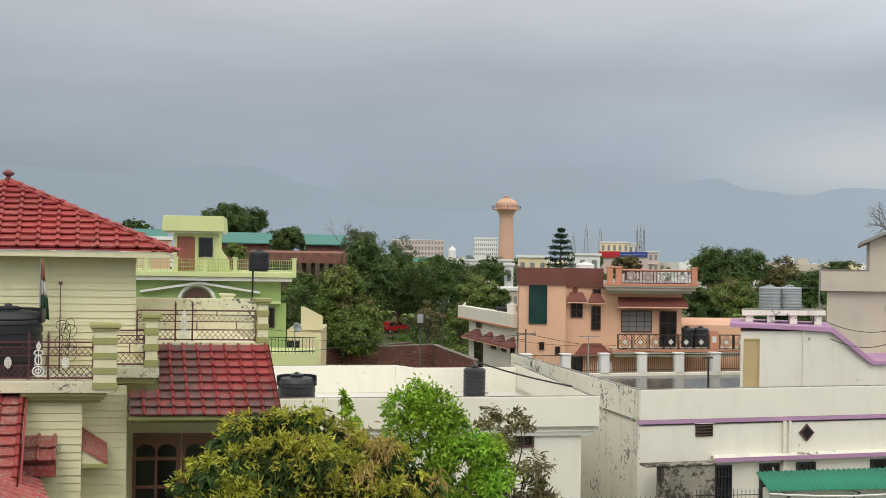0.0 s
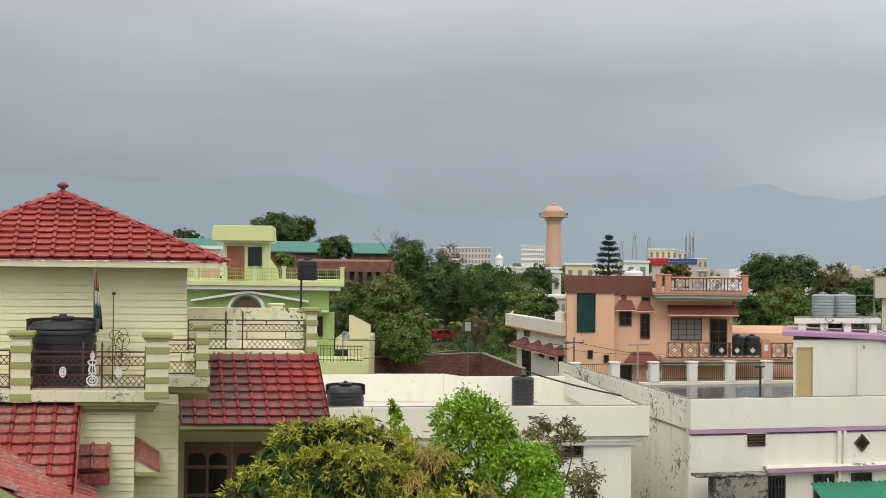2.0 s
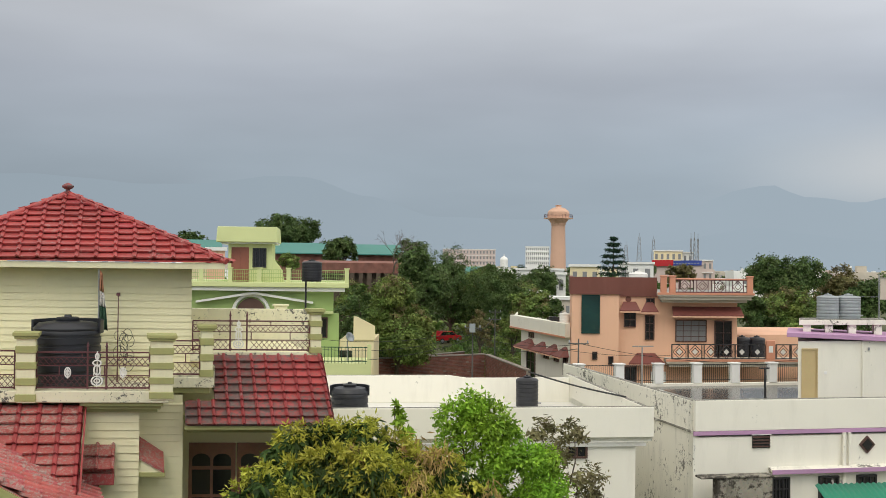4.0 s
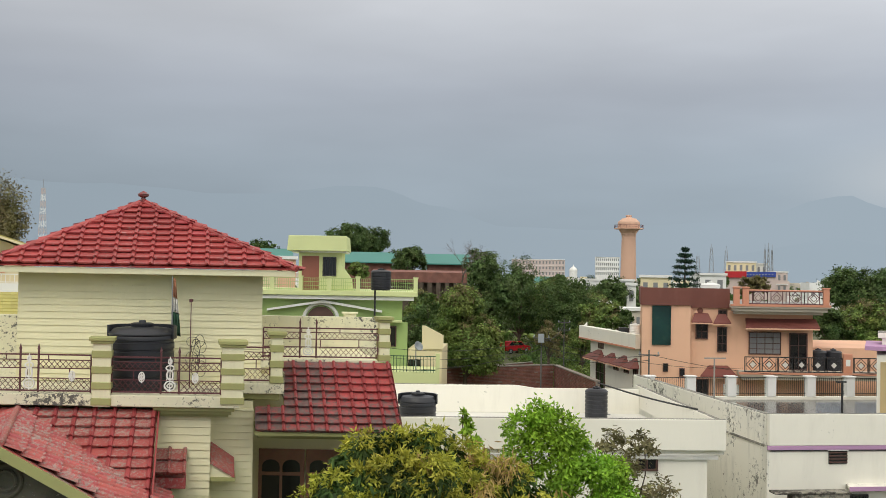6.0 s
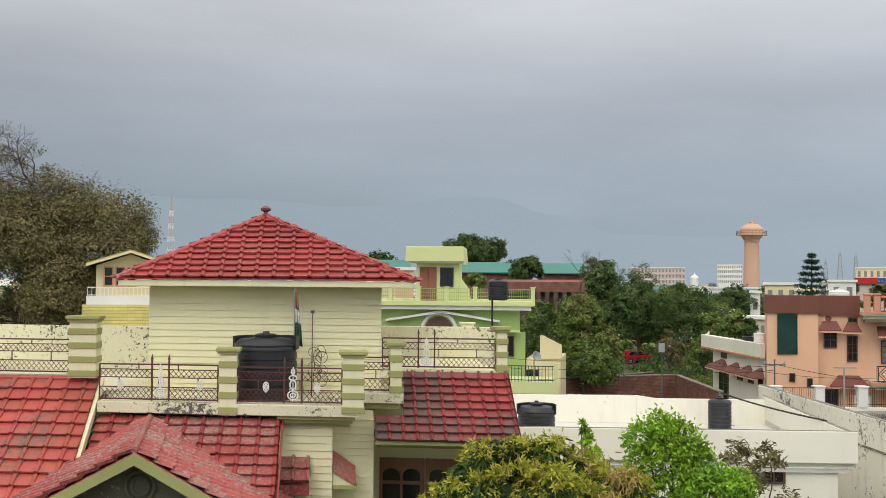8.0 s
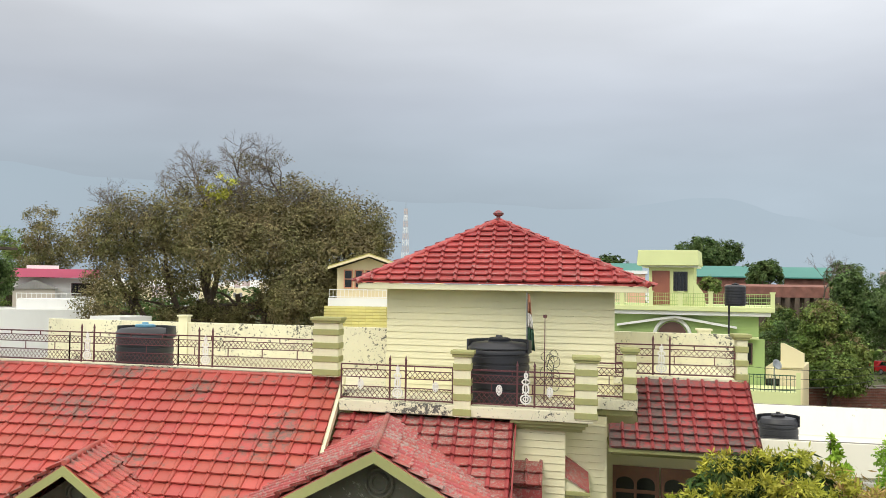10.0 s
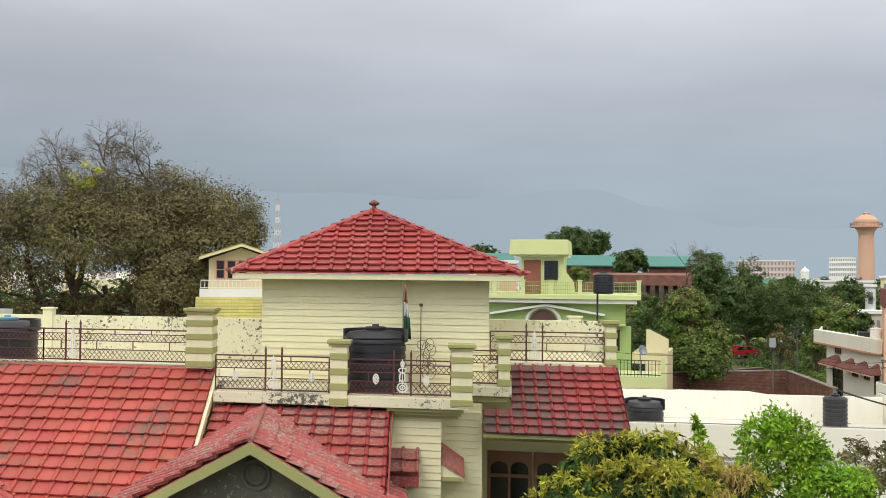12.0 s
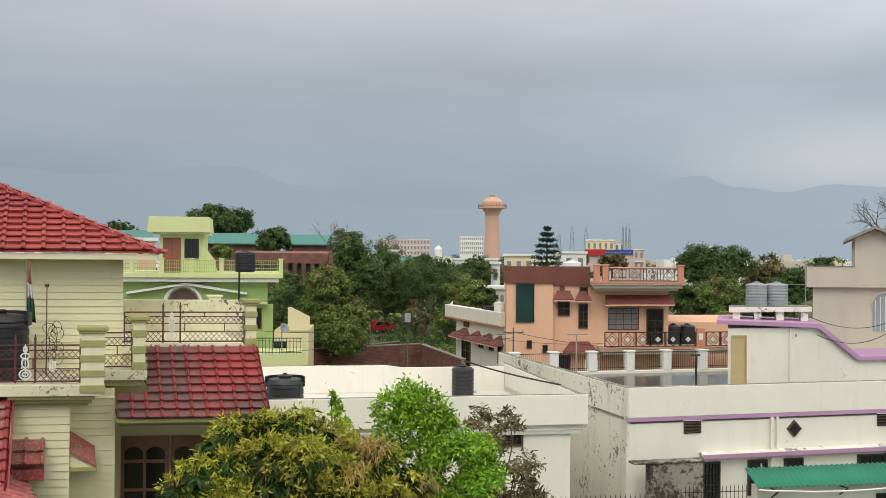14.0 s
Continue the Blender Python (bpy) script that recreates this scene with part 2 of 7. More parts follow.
M["brick"] = material("red_brick", (0.21, 0.092, 0.07), 0.9, 0.25, 6, stain=0.4, stain_color=(0.10, 0.06, 0.05), bump=0.3, island=0.2)
M["mortar"] = material("grey_mortar", (0.24, 0.21, 0.18), 0.95, 0.15, 4)
M["green_sheet"] = material("green_corrugated_sheet", (0.010, 0.20, 0.115), 0.6, 0.12, 2, stain=0.25, stain_color=(0.03, 0.17, 0.11), streak=0, bump=0.05)
M["teal_sheet"] = material("teal_sheet_roof", (0.05, 0.20, 0.17), 0.6, 0.1, 0.5)
M["yellow_tile"] = material("mustard_roof_tile", (0.41, 0.365, 0.11), 0.6, 0.12, 2, island=0.1)
M["pale_yellow"] = material("pale_yellow_wall", (0.72, 0.63, 0.40), 0.8, 0.05, 1.5, stain=0.15, stain_color=(0.5, 0.42, 0.28))
M["tower_peach"] = material("peach_tower_paint", (0.62, 0.39, 0.28), 0.8, 0.05, 0.4, stain=0.15, stain_color=(0.45, 0.27, 0.18))
M["steel"] = material("galvanised_steel", (0.33, 0.34, 0.35), 0.45, 0.1, 3, metal=0.7)
M["wire"] = material("black_cable", (0.02, 0.02, 0.02), 0.6, 0.0, 3, bump=0)
M["car_red"] = material("red_car_paint", (0.45, 0.02, 0.025), 0.25, 0.03, 1, bump=0)
M["rubber"] = material("black_rubber", (0.02, 0.02, 0.02), 0.8, 0.1, 5)
M["pink_sheet"] = material("pink_roof_edge", (0.60, 0.12, 0.20), 0.6, 0.08, 2)
M["bark"] = material("grey_brown_bark", (0.10, 0.075, 0.055), 0.95, 0.25, 4, bump=0.5)
M["twig"] = material("dry_grey_twig", (0.15, 0.125, 0.105), 0.95, 0.2, 4, bump=0)
M["earth"] = material("grass_and_earth", (0.085, 0.095, 0.04), 0.95, 0.35, 0.12, stain=0.7, stain_color=(0.13, 0.10, 0.07), streak=0, bump=0.5, fine=8)
M["grass"] = material("fresh_grass", (0.10, 0.21, 0.04), 0.9, 0.3, 1, island=0.3, bump=0)
M["saffron"] = material("saffron_cloth", (0.50, 0.24, 0.14), 0.9, 0.08, 4)
M["cloth_white"] = material("white_cloth", (0.68, 0.66, 0.62), 0.9, 0.05, 4)
M["cloth_green"] = material("green_cloth", (0.03, 0.08, 0.045), 0.9, 0.08, 4)


def leaf_mat(name, color, vary=0.35, hue=0.04, second=None):
    """Leaves: each one its own shade, with some light through the blade."""
    m = bpy.data.materials.new(name)
    m.use_nodes = True
    nt = m.node_tree
    L = nt.links.new
    b = nt.nodes["Principled BSDF"]
    geo = nt.nodes.new("ShaderNodeNewGeometry")
    ramp = nt.nodes.new("ShaderNodeValToRGB")
    second = second or tuple(min(1, c * (1 + vary)) for c in color)
    ramp.color_ramp.elements[0].color = (*[c * (1 - vary) for c in color], 1)
    ramp.color_ramp.elements[1].color = (*second, 1)
    e = ramp.color_ramp.elements.new(0.55)
    e.color = (*color, 1)
    L(geo.outputs["Random Per Island"], ramp.inputs[0])
    n = nt.nodes.new("ShaderNodeTexNoise")
    n.inputs["Scale"].default_value, n.inputs["Detail"].default_value = 0.9, 2.0
    L(geo.outputs["Position"], n.inputs["Vector"])
    hs = nt.nodes.new("ShaderNodeHueSaturation")
    mr = nt.nodes.new("ShaderNodeMapRange")
    mr.inputs["From Min"].default_value, mr.inputs["From Max"].default_value = 0.3, 0.7
    mr.inputs["To Min"].default_value, mr.inputs["To Max"].default_value = 0.5 - hue, 0.5 + hue
    vr = nt.nodes.new("ShaderNodeMapRange")
    n2 = nt.nodes.new("ShaderNodeTexNoise")
    n2.inputs["Scale"].default_value, n2.inputs["Detail"].default_value = 1.7, 2.0
    L(geo.outputs["Position"], n2.inputs["Vector"]), L(n2.outputs["Fac"], vr.inputs["Value"]), L(vr.outputs[0], hs.inputs["Value"])
    for k, v in (("From Min", 0.3), ("From Max", 0.7), ("To Min", 0.65), ("To Max", 1.35)):
        vr.inputs[k].default_value = v
    L(n.outputs["Fac"], mr.inputs["Value"]), L(mr.outputs[0], hs.inputs["Hue"]), L(ramp.outputs[0], hs.inputs["Color"])
    L(hs.outputs[0], b.inputs["Base Color"])
    b.inputs["Roughness"].default_value, b.inputs["Specular IOR Level"].default_value = 0.6, 0.25
    tr = nt.nodes.new("ShaderNodeBsdfTranslucent")
    L(hs.outputs[0], tr.inputs["Color"])
    mx = nt.nodes.new("ShaderNodeMixShader")
    mx.inputs[0].default_value = 0.22
    L(b.outputs[0], mx.inputs[1]), L(tr.outputs[0], mx.inputs[2])
    L(mx.outputs[0], nt.nodes["Material Output"].inputs[0])
    return m


M["leaf_mango"] = leaf_mat("mango_leaf", (0.038, 0.072, 0.014), 0.45, 0.015)
M["leaf_flush"] = leaf_mat("yellow_green_new_leaf", (0.36, 0.37, 0.045), 0.35, 0.012, (0.58, 0.54, 0.09))
M["panicle"] = leaf_mat("ochre_flower_panicle", (0.42, 0.29, 0.11), 0.3, 0.01)
M["leaf_bright"] = leaf_mat("bright_green_leaf", (0.21, 0.38, 0.03), 0.35, 0.012, (0.37, 0.57, 0.06))
M["leaf_dark"] = leaf_mat("dark_green_leaf", (0.085, 0.135, 0.04), 0.45, 0.02)
M["leaf_mid"] = leaf_mat("mid_green_leaf", (0.16, 0.225, 0.055), 0.45, 0.025)
M["leaf_olive"] = leaf_mat("dull_olive_leaf", (0.185, 0.165, 0.07), 0.32, 0.03, (0.28, 0.24, 0.105))
M["leaf_bronze"] = leaf_mat("bronze_young_leaf", (0.19, 0.16, 0.08), 0.4, 0.02, (0.24, 0.23, 0.10))
M["leaf_pine"] = leaf_mat("blue_green_needle", (0.025, 0.06, 0.035), 0.4, 0.01)
M["far_pink"] = material("pale_pink_wall", (0.56, 0.46, 0.42), 0.8, 0.06, 0.5)
M["grime"] = material("black_roof_grime", (0.22, 0.21, 0.18), 0.95, 0.3, 6, stain=0.8, stain_color=(0.05, 0.05, 0.045), streak=0, bump=0.4, peel=0.4, peel_color=(0.5, 0.49, 0.43), peel_scale=3.0)


# ---------------------------------------------------------------- building tools
class Build:
    """Collects faces for one mesh, in world places."""

    def __init__(self):
        self.v, self.f = [], []

    def add(self, verts, faces):
        n = len(self.v)
        self.v += [Vector(p) for p in verts]
        self.f += [tuple(i + n for i in q) for q in faces]
        return self

    def box(self, u0, u1, v0, v1, z0, z1, to=None):
        to = to or (lambda a, b, c: Vector((a, b, c)))
        p = [to(u, v, z) for z in (z0, z1) for u, v in ((u0, v0), (u1, v0), (u1, v1), (u0, v1))]
        return self.add(p, [(3, 2, 1, 0), (4, 5, 6, 7), (0, 1, 5, 4), (1, 2, 6, 5), (2, 3, 7, 6), (3, 0, 4, 7)])

    def prism(self, poly, v0, v1, to=None):
        """A polygon in (u, z), counter-clockwise seen from the front, drawn out from v0 to v1."""
        to = to or (lambda a, b, c: Vector((a, b, c)))
        n = len(poly)
        p = [to(u, v, z) for v in (v0, v1) for u, z in poly]
        return self.add(p, [tuple(range(n)), tuple(range(2 * n - 1, n - 1, -1))] + [(i + n, (i + 1) % n + n, (i + 1) % n, i) for i in range(n)])

    def slab(self, pts, up):
        """A plate: its lower outline and the thickness vector."""
        n = len(pts)
        p = [Vector(q) for q in pts] + [Vector(q) + Vector(up) for q in pts]
        return self.add(p, [tuple(range(n - 1, -1, -1)), tuple(range(n, 2 * n))] + [(i, (i + 1) % n, (i + 1) % n + n, i + n) for i in range(n)])

    def tube(self, a, b, r0, r1=None, n=8):
        a, b = Vector(a), Vector(b)
        r1 = r0 if r1 is None else r1
        d = (b - a).normalized()
        s = d.orthogonal().normalized()
        t = d.cross(s)
        p = [c + (s * math.cos(6.2832 * i / n) + t * math.sin(6.2832 * i / n)) * r for c, r in ((a, r0), (b, r1)) for i in range(n)]
        return self.add(p, [(i, (i + 1) % n, (i + 1) % n + n, i + n) for i in range(n)] + [tuple(range(n - 1, -1, -1)), tuple(range(n, 2 * n))])

    def bar(self, a, b, r):
        return self.tube(a, b, r, r, 4)

    def lathe(self, prof, at=(0, 0, 0), n=28):
        x, y, z = at
        p = [Vector((x + r * math.cos(6.2832 * i / n), y + r * math.sin(6.2832 * i / n), z + h)) for r, h in prof for i in range(n)]
        f = [(k * n + i, k * n + (i + 1) % n, (k + 1) * n + (i + 1) % n, (k + 1) * n + i) for k in range(len(prof) - 1) for i in range(n)]
        return self.add(p, f + [tuple(range(n - 1, -1, -1)), tuple(range((len(prof) - 1) * n, len(prof) * n))])

    def path(self, pts, r, n=5):
        for a, b in zip(pts, pts[1:]):
            self.tube(a, b, r, r, n)
        return self


def thing(name, at, label, category, group="", kind=""):
    ob = new(name)
    ob.location = at
    ob.empty_display_size = 0.1
    return tagged(ob, label, category, group, kind)


def root_place(ob):
    p = Vector((0, 0, 0))
    while ob:
        p += ob.location
        ob = ob.parent
    return p


def part(name, bld, mat, parent, label="", bevel=0.0, smooth=False, kind=""):
    """One mesh under a thing or under a part."""
    o = root_place(parent)
    me = bpy.data.meshes.new(name)
    me.from_pydata([p - o for p in bld.v], [], bld.f)
    me.materials.append(M[mat])
    if smooth:
        me.shade_smooth()
        me.set_sharp_from_angle(angle=radians(40))
    ob = new(name, me)
    ob.parent = parent
    if bevel:
        b = ob.modifiers.new("worn_edge", "BEVEL")
        b.width, b.segments, b.limit_method = bevel, 2, "ANGLE"
    return tagged(ob, label, "", "", kind)


def single(name, bld, mat, label, category, group="", kind="", bevel=0.0, smooth=False):
    """A thing that is one mesh, its origin at its base."""
    lo = [min(p[k] for p in bld.v) for k in range(3)]
    hi = [max(p[k] for p in bld.v) for k in range(3)]
    o = Vector(((lo[0] + hi[0]) / 2, (lo[1] + hi[1]) / 2, lo[2]))
    me = bpy.data.meshes.new(name)
    me.from_pydata([p - o for p in bld.v], [], bld.f)
    me.materials.append(M[mat])
    if smooth:
        me.shade_smooth()
        me.set_sharp_from_angle(angle=radians(40))
    ob = new(name, me)
    ob.location = o
    if bevel:
        b = ob.modifiers.new("worn_edge", "BEVEL")
        b.width, b.segments, b.limit_method = bevel, 2, "ANGLE"
    return tagged(ob, label, category, group, kind)


def plan(ox, oy, yaw_u, yaw_v=None):
    """The map from a house's own (along, back, up) to the world; the two ways need not be square."""
    a, b = radians(yaw_u), radians(yaw_u if yaw_v is None else yaw_v)
    return lambda u, v, z: Vector((ox + u * math.cos(a) - v * math.sin(b), oy + u * math.sin(a) + v * math.cos(b), z))


# ---------------------------------------------------------------- ground and distance
g = Build()
RING = [0, 40, 80, 150, 300, 700, 1500, 3000, 4900]
for i in range(len(RING) - 1):
    for k in range(48):
        a0, a1 = 6.28318 * k / 48, 6.28318 * (k + 1) / 48
        q = [(RING[j] * math.cos(a), RING[j] * math.sin(a), 0.0) for j, a in ((i, a0), (i + 1, a0), (i + 1, a1), (i, a1))]
        g.add(q if i else [q[0], q[1], q[2]], [(0, 1, 2, 3)] if i else [(0, 1, 2)])
ground = single("ground", g, "earth", "rough grass and bare earth ground between the houses", "ground", kind="structure")


# Haze painted as emission on black; the glow rises towards +x like the sky.
def haze_glow_mat(name, color):
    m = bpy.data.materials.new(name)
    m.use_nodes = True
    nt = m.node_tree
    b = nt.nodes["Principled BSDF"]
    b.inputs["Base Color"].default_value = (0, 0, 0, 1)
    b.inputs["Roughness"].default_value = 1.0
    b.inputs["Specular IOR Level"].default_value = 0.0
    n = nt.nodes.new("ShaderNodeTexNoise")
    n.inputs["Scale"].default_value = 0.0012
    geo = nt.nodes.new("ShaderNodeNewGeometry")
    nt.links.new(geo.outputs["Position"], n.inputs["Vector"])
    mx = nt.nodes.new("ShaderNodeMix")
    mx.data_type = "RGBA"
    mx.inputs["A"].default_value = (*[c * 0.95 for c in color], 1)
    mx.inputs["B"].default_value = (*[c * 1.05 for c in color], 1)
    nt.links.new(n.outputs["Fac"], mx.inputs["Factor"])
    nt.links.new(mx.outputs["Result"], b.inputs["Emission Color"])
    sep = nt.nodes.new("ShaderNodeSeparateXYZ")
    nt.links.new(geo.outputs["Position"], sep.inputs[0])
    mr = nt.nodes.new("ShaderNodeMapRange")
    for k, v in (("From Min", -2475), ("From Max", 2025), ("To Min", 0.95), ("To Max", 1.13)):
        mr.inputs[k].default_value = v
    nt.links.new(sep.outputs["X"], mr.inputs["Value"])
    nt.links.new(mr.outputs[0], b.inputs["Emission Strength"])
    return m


M["hill_far"] = haze_glow_mat("haze_glow_hill_far", (0.318, 0.384, 0.440))
M["hill_near"] = haze_glow_mat("haze_glow_hill_near", (0.314, 0.381, 0.437))


RIDGE = ((-95, 150), (-60, 190), (-48, 194), (-43, 172), (-30, 150), (-20, 138), (-11, 152), (-7, 120), (-3, 88), (2, 84), (8.6, 97), (14.5, 139), (16, 123), (18.9, 112), (21, 124), (24, 118), (40, 135), (95, 150))


def hills(name, dist, seed, lift, rough, mat, label):
    """A far range drawn as a bare outline; its glow paints the rain haze."""
    b = Build()
    n = 260
    pts = []
    for i in range(n + 1):
        deg = -95 + 190 * i / n
        for (d0, h0), (d1, h1) in zip(RIDGE, RIDGE[1:]):
            if d0 <= deg <= d1:
                k = (deg - d0) / (d1 - d0)
                h = h0 + (h1 - h0) * k * k * (3 - 2 * k)
        h = h * lift + rough * (noise.noise((deg * 0.16, seed, 0.3)) + 0.4 * noise.noise((deg * 0.6, seed, 4.1)))
        pts.append((dist * math.sin(radians(deg)), dist * math.cos(radians(deg)), 9 + dist * h / 1870))
    for p, q in zip(pts, pts[1:]):
        back = 1.06
        b.add([(p[0], p[1], -5), (q[0], q[1], -5), (q[0], q[1], q[2] * 0.55), (p[0], p[1], p[2] * 0.55)], [(0, 1, 2, 3)])
        b.add([(p[0], p[1], p[2] * 0.55), (q[0], q[1], q[2] * 0.55), (q[0] * back, q[1] * back, q[2] * back), (p[0] * back, p[1] * back, p[2] * back)], [(0, 1, 2, 3)])
    return single(name, b, mat, label, "hills", kind="structure")


hills("backdrop_hills", 4500, 3.1, 1.0, 9, "hill_far", "far hill range glowing in painted blue-grey rain haze")
hills("backdrop_foothills", 4100, 8.4, 0.45, 14, "hill_near", "low foothills glowing in painted blue-grey rain haze")


# ---------------------------------------------------------------- tiled roofs
TW, TL = 0.285, 0.33
PROFILE = [(0.0, 0.0), (0.212, 0.0), (0.220, 0.034), (0.2485, 0.056), (0.277, 0.034), (0.285, 0.0)]
LIFT, THICK = 0.06, 0.036


def tile_verts(corner, eu, es, en, u0, s0, lim, k=1.0, kl=1.0):
    """One interlocking tile: a flat pan with a roll on one side, lifted at its lower edge; cut at the limits lim(s)."""
    out = []
    for s, lift in ((0.0, 0.0), (TL * kl + 0.02, LIFT), (TL * kl + 0.02, LIFT - THICK)):
        lo, hi = lim(s0 + s)
        for u, h in PROFILE:
            uu = min(max(u0 + u * k, lo), hi)
            nose = 0.03 if s and h else 0.0
            out.append(corner + eu * uu + es * (s0 + s + nose) + en * (h + lift + 0.01))
    return out


K = len(PROFILE)
ROLL_FACES = [f % (K - 1) > 0 for f in range(2 * (K - 1))]
TILE_FACES = [(i, i + K, i + K + 1, i + 1) for i in range(K - 1)] + [(i + K, i + 2 * K, i + 2 * K + 1, i + K + 1) for i in range(K - 1)]


def paint_rolls(me, roll):
    """The raised rolls keep their paint where the pans have lost it."""
    if roll:
        me.materials.append(M[roll])
        me.polygons.foreach_set("material_index", [int(ROLL_FACES[i % len(ROLL_FACES)]) for i in range(len(me.polygons))])


def tile_field(mat, parent, corner, eu, es, width, length, lim=None, pieces=False, name="roof_tile", k=1.0, kl=1.0, roll=""):
    """Courses of tiles down a slope. Whole tiles are objects of their own where pieces is set; cut ones and the rest are one mesh."""
    corner, eu, es = Vector(corner), Vector(eu).normalized(), Vector(es).normalized()
    en = es.cross(eu).normalized()
    full = lim is None
    tw, tl = TW * k, TL * kl
    lim = lim or (lambda s: (-1e9, 1e9))
    joined = Build()
    base = None
    o = root_place(parent)
    for r in range(int(math.ceil(length / tl - 0.3))):
        s0 = r * tl
        lo0, hi0 = lim(s0)
        lo1, hi1 = lim(s0 + tl)
        for c in range(-60 if not full else 0, int(width / tw) + (60 if not full else 0)):
            u0 = c * tw
            if u0 + tw <= min(lo0, lo1) + 0.01 or u0 >= max(hi0, hi1) - 0.01 or (full and u0 + tw > width + 0.06):
                continue
            cut = u0 < max(lo0, lo1) or u0 + tw > min(hi0, hi1)
            if pieces and not cut:
                if base is None:
                    base = bpy.data.meshes.new(name)
                    base.from_pydata([p - corner for p in tile_verts(corner, eu, es, en, 0, 0, lambda s: (-9, 9), k, kl)], [], TILE_FACES)
                    base.materials.append(M[mat])
                    paint_rolls(base, roll)
                ob = new(name, base)
                ob.parent = parent
                w = random.uniform(-0.004, 0.004)
                ob.location = corner + eu * u0 + es * (s0 + w) + en * random.uniform(0, 0.004) - o
            else:
                wob = en * random.uniform(0, 0.005) + es * random.uniform(-0.005, 0.005)
                joined.add([p + wob for p in tile_verts(corner, eu, es, en, u0, s0, lim, k, kl)], TILE_FACES)
    if joined.v:
        paint_rolls(part("tiling", joined, mat, parent, kind="stuff").data, roll)


def ridge_caps(mat, parent, a, b, r=0.075, step=0.34):
    """Half-round cap tiles along a ridge or hip."""
    a, b = Vector(a), Vector(b)
    n = max(1, int((b - a).length / step))
    for i in range(n):
        p, q = a.lerp(b, i / n), a.lerp(b, (i + 1.08) / n)
        part("ridge_tile", Build().tube(p, q, r * 0.86, r, 10), mat, parent, smooth=True)


def boards(parent, to, u0, u1, v, z0, z1, pitch=0.142, mat="cream", depth=0.04):
    """Lapped siding boards on a front wall, each its own piece."""
    z = z0
    while z < z1 - 0.02:
        top = min(z + pitch, z1)
        lean = 0.02
        b = Build()
        p = [to(u0, v - depth, z), to(u1, v - depth, z), to(u1, v, z), to(u0, v, z),
             to(u0, v - depth + lean, top - 0.005), to(u1, v - depth + lean, top - 0.005), to(u1, v, top - 0.005), to(u0, v, top - 0.005)]
        b.add(p, [(3, 2, 1, 0), (4, 5, 6, 7), (0, 1, 5, 4), (1, 2, 6, 5), (2, 3, 7, 6), (3, 0, 4, 7)])
        part("siding_board", b, mat, parent)
        z = top


def striped_post(parent, to, u0, u1, v0, z0, z1, depth=0.42):
    """A square terrace post with olive bands on cream render and a stepped cap."""
    post = part("post", Build().box(u0, u1, v0, v0 + depth, z0, z1 - 0.1, to), "cream_trim", parent, bevel=0.012)
    h = (z1 - 0.12 - z0)
    n = max(2, round(h / 0.27))
    for i in range(n):
        zz = z0 + h * (i + 0.1) / n
        part("band", Build().box(u0 - 0.018, u1 + 0.018, v0 - 0.018, v0 + depth + 0.018, zz, zz + h / n * 0.45, to), "olive", post, bevel=0.008)
    cap = Build().box(u0 - 0.04, u1 + 0.04, v0 - 0.04, v0 + depth + 0.04, z1 - 0.12, z1 - 0.07, to).box(u0 - 0.07, u1 + 0.07, v0 - 0.07, v0 + depth + 0.07, z1 - 0.07, z1, to)
    part("cap", cap, "olive", post, bevel=0.01)


def rail_panel(parent, to, v, rails, uprights, mat, label="", name="railing"):
    """An iron rail: its top rail is the part, every other rail and upright a piece of it. rails: u0, u1, z, r; uprights: u, z0, z1, r."""
    u0, u1, z, r = rails[-1]
    rail = part(name, Build().bar(to(u0, v, z), to(u1, v, z), r), mat, parent, label)
    for u0, u1, z, r in rails[:-1]:
        part("rail", Build().bar(to(u0, v, z), to(u1, v, z), r), mat, rail)
    for u, z0, z1, r in uprights:
        part("baluster", Build().bar(to(u, v, z0), to(u, v, z1), r), mat, rail)
    return rail


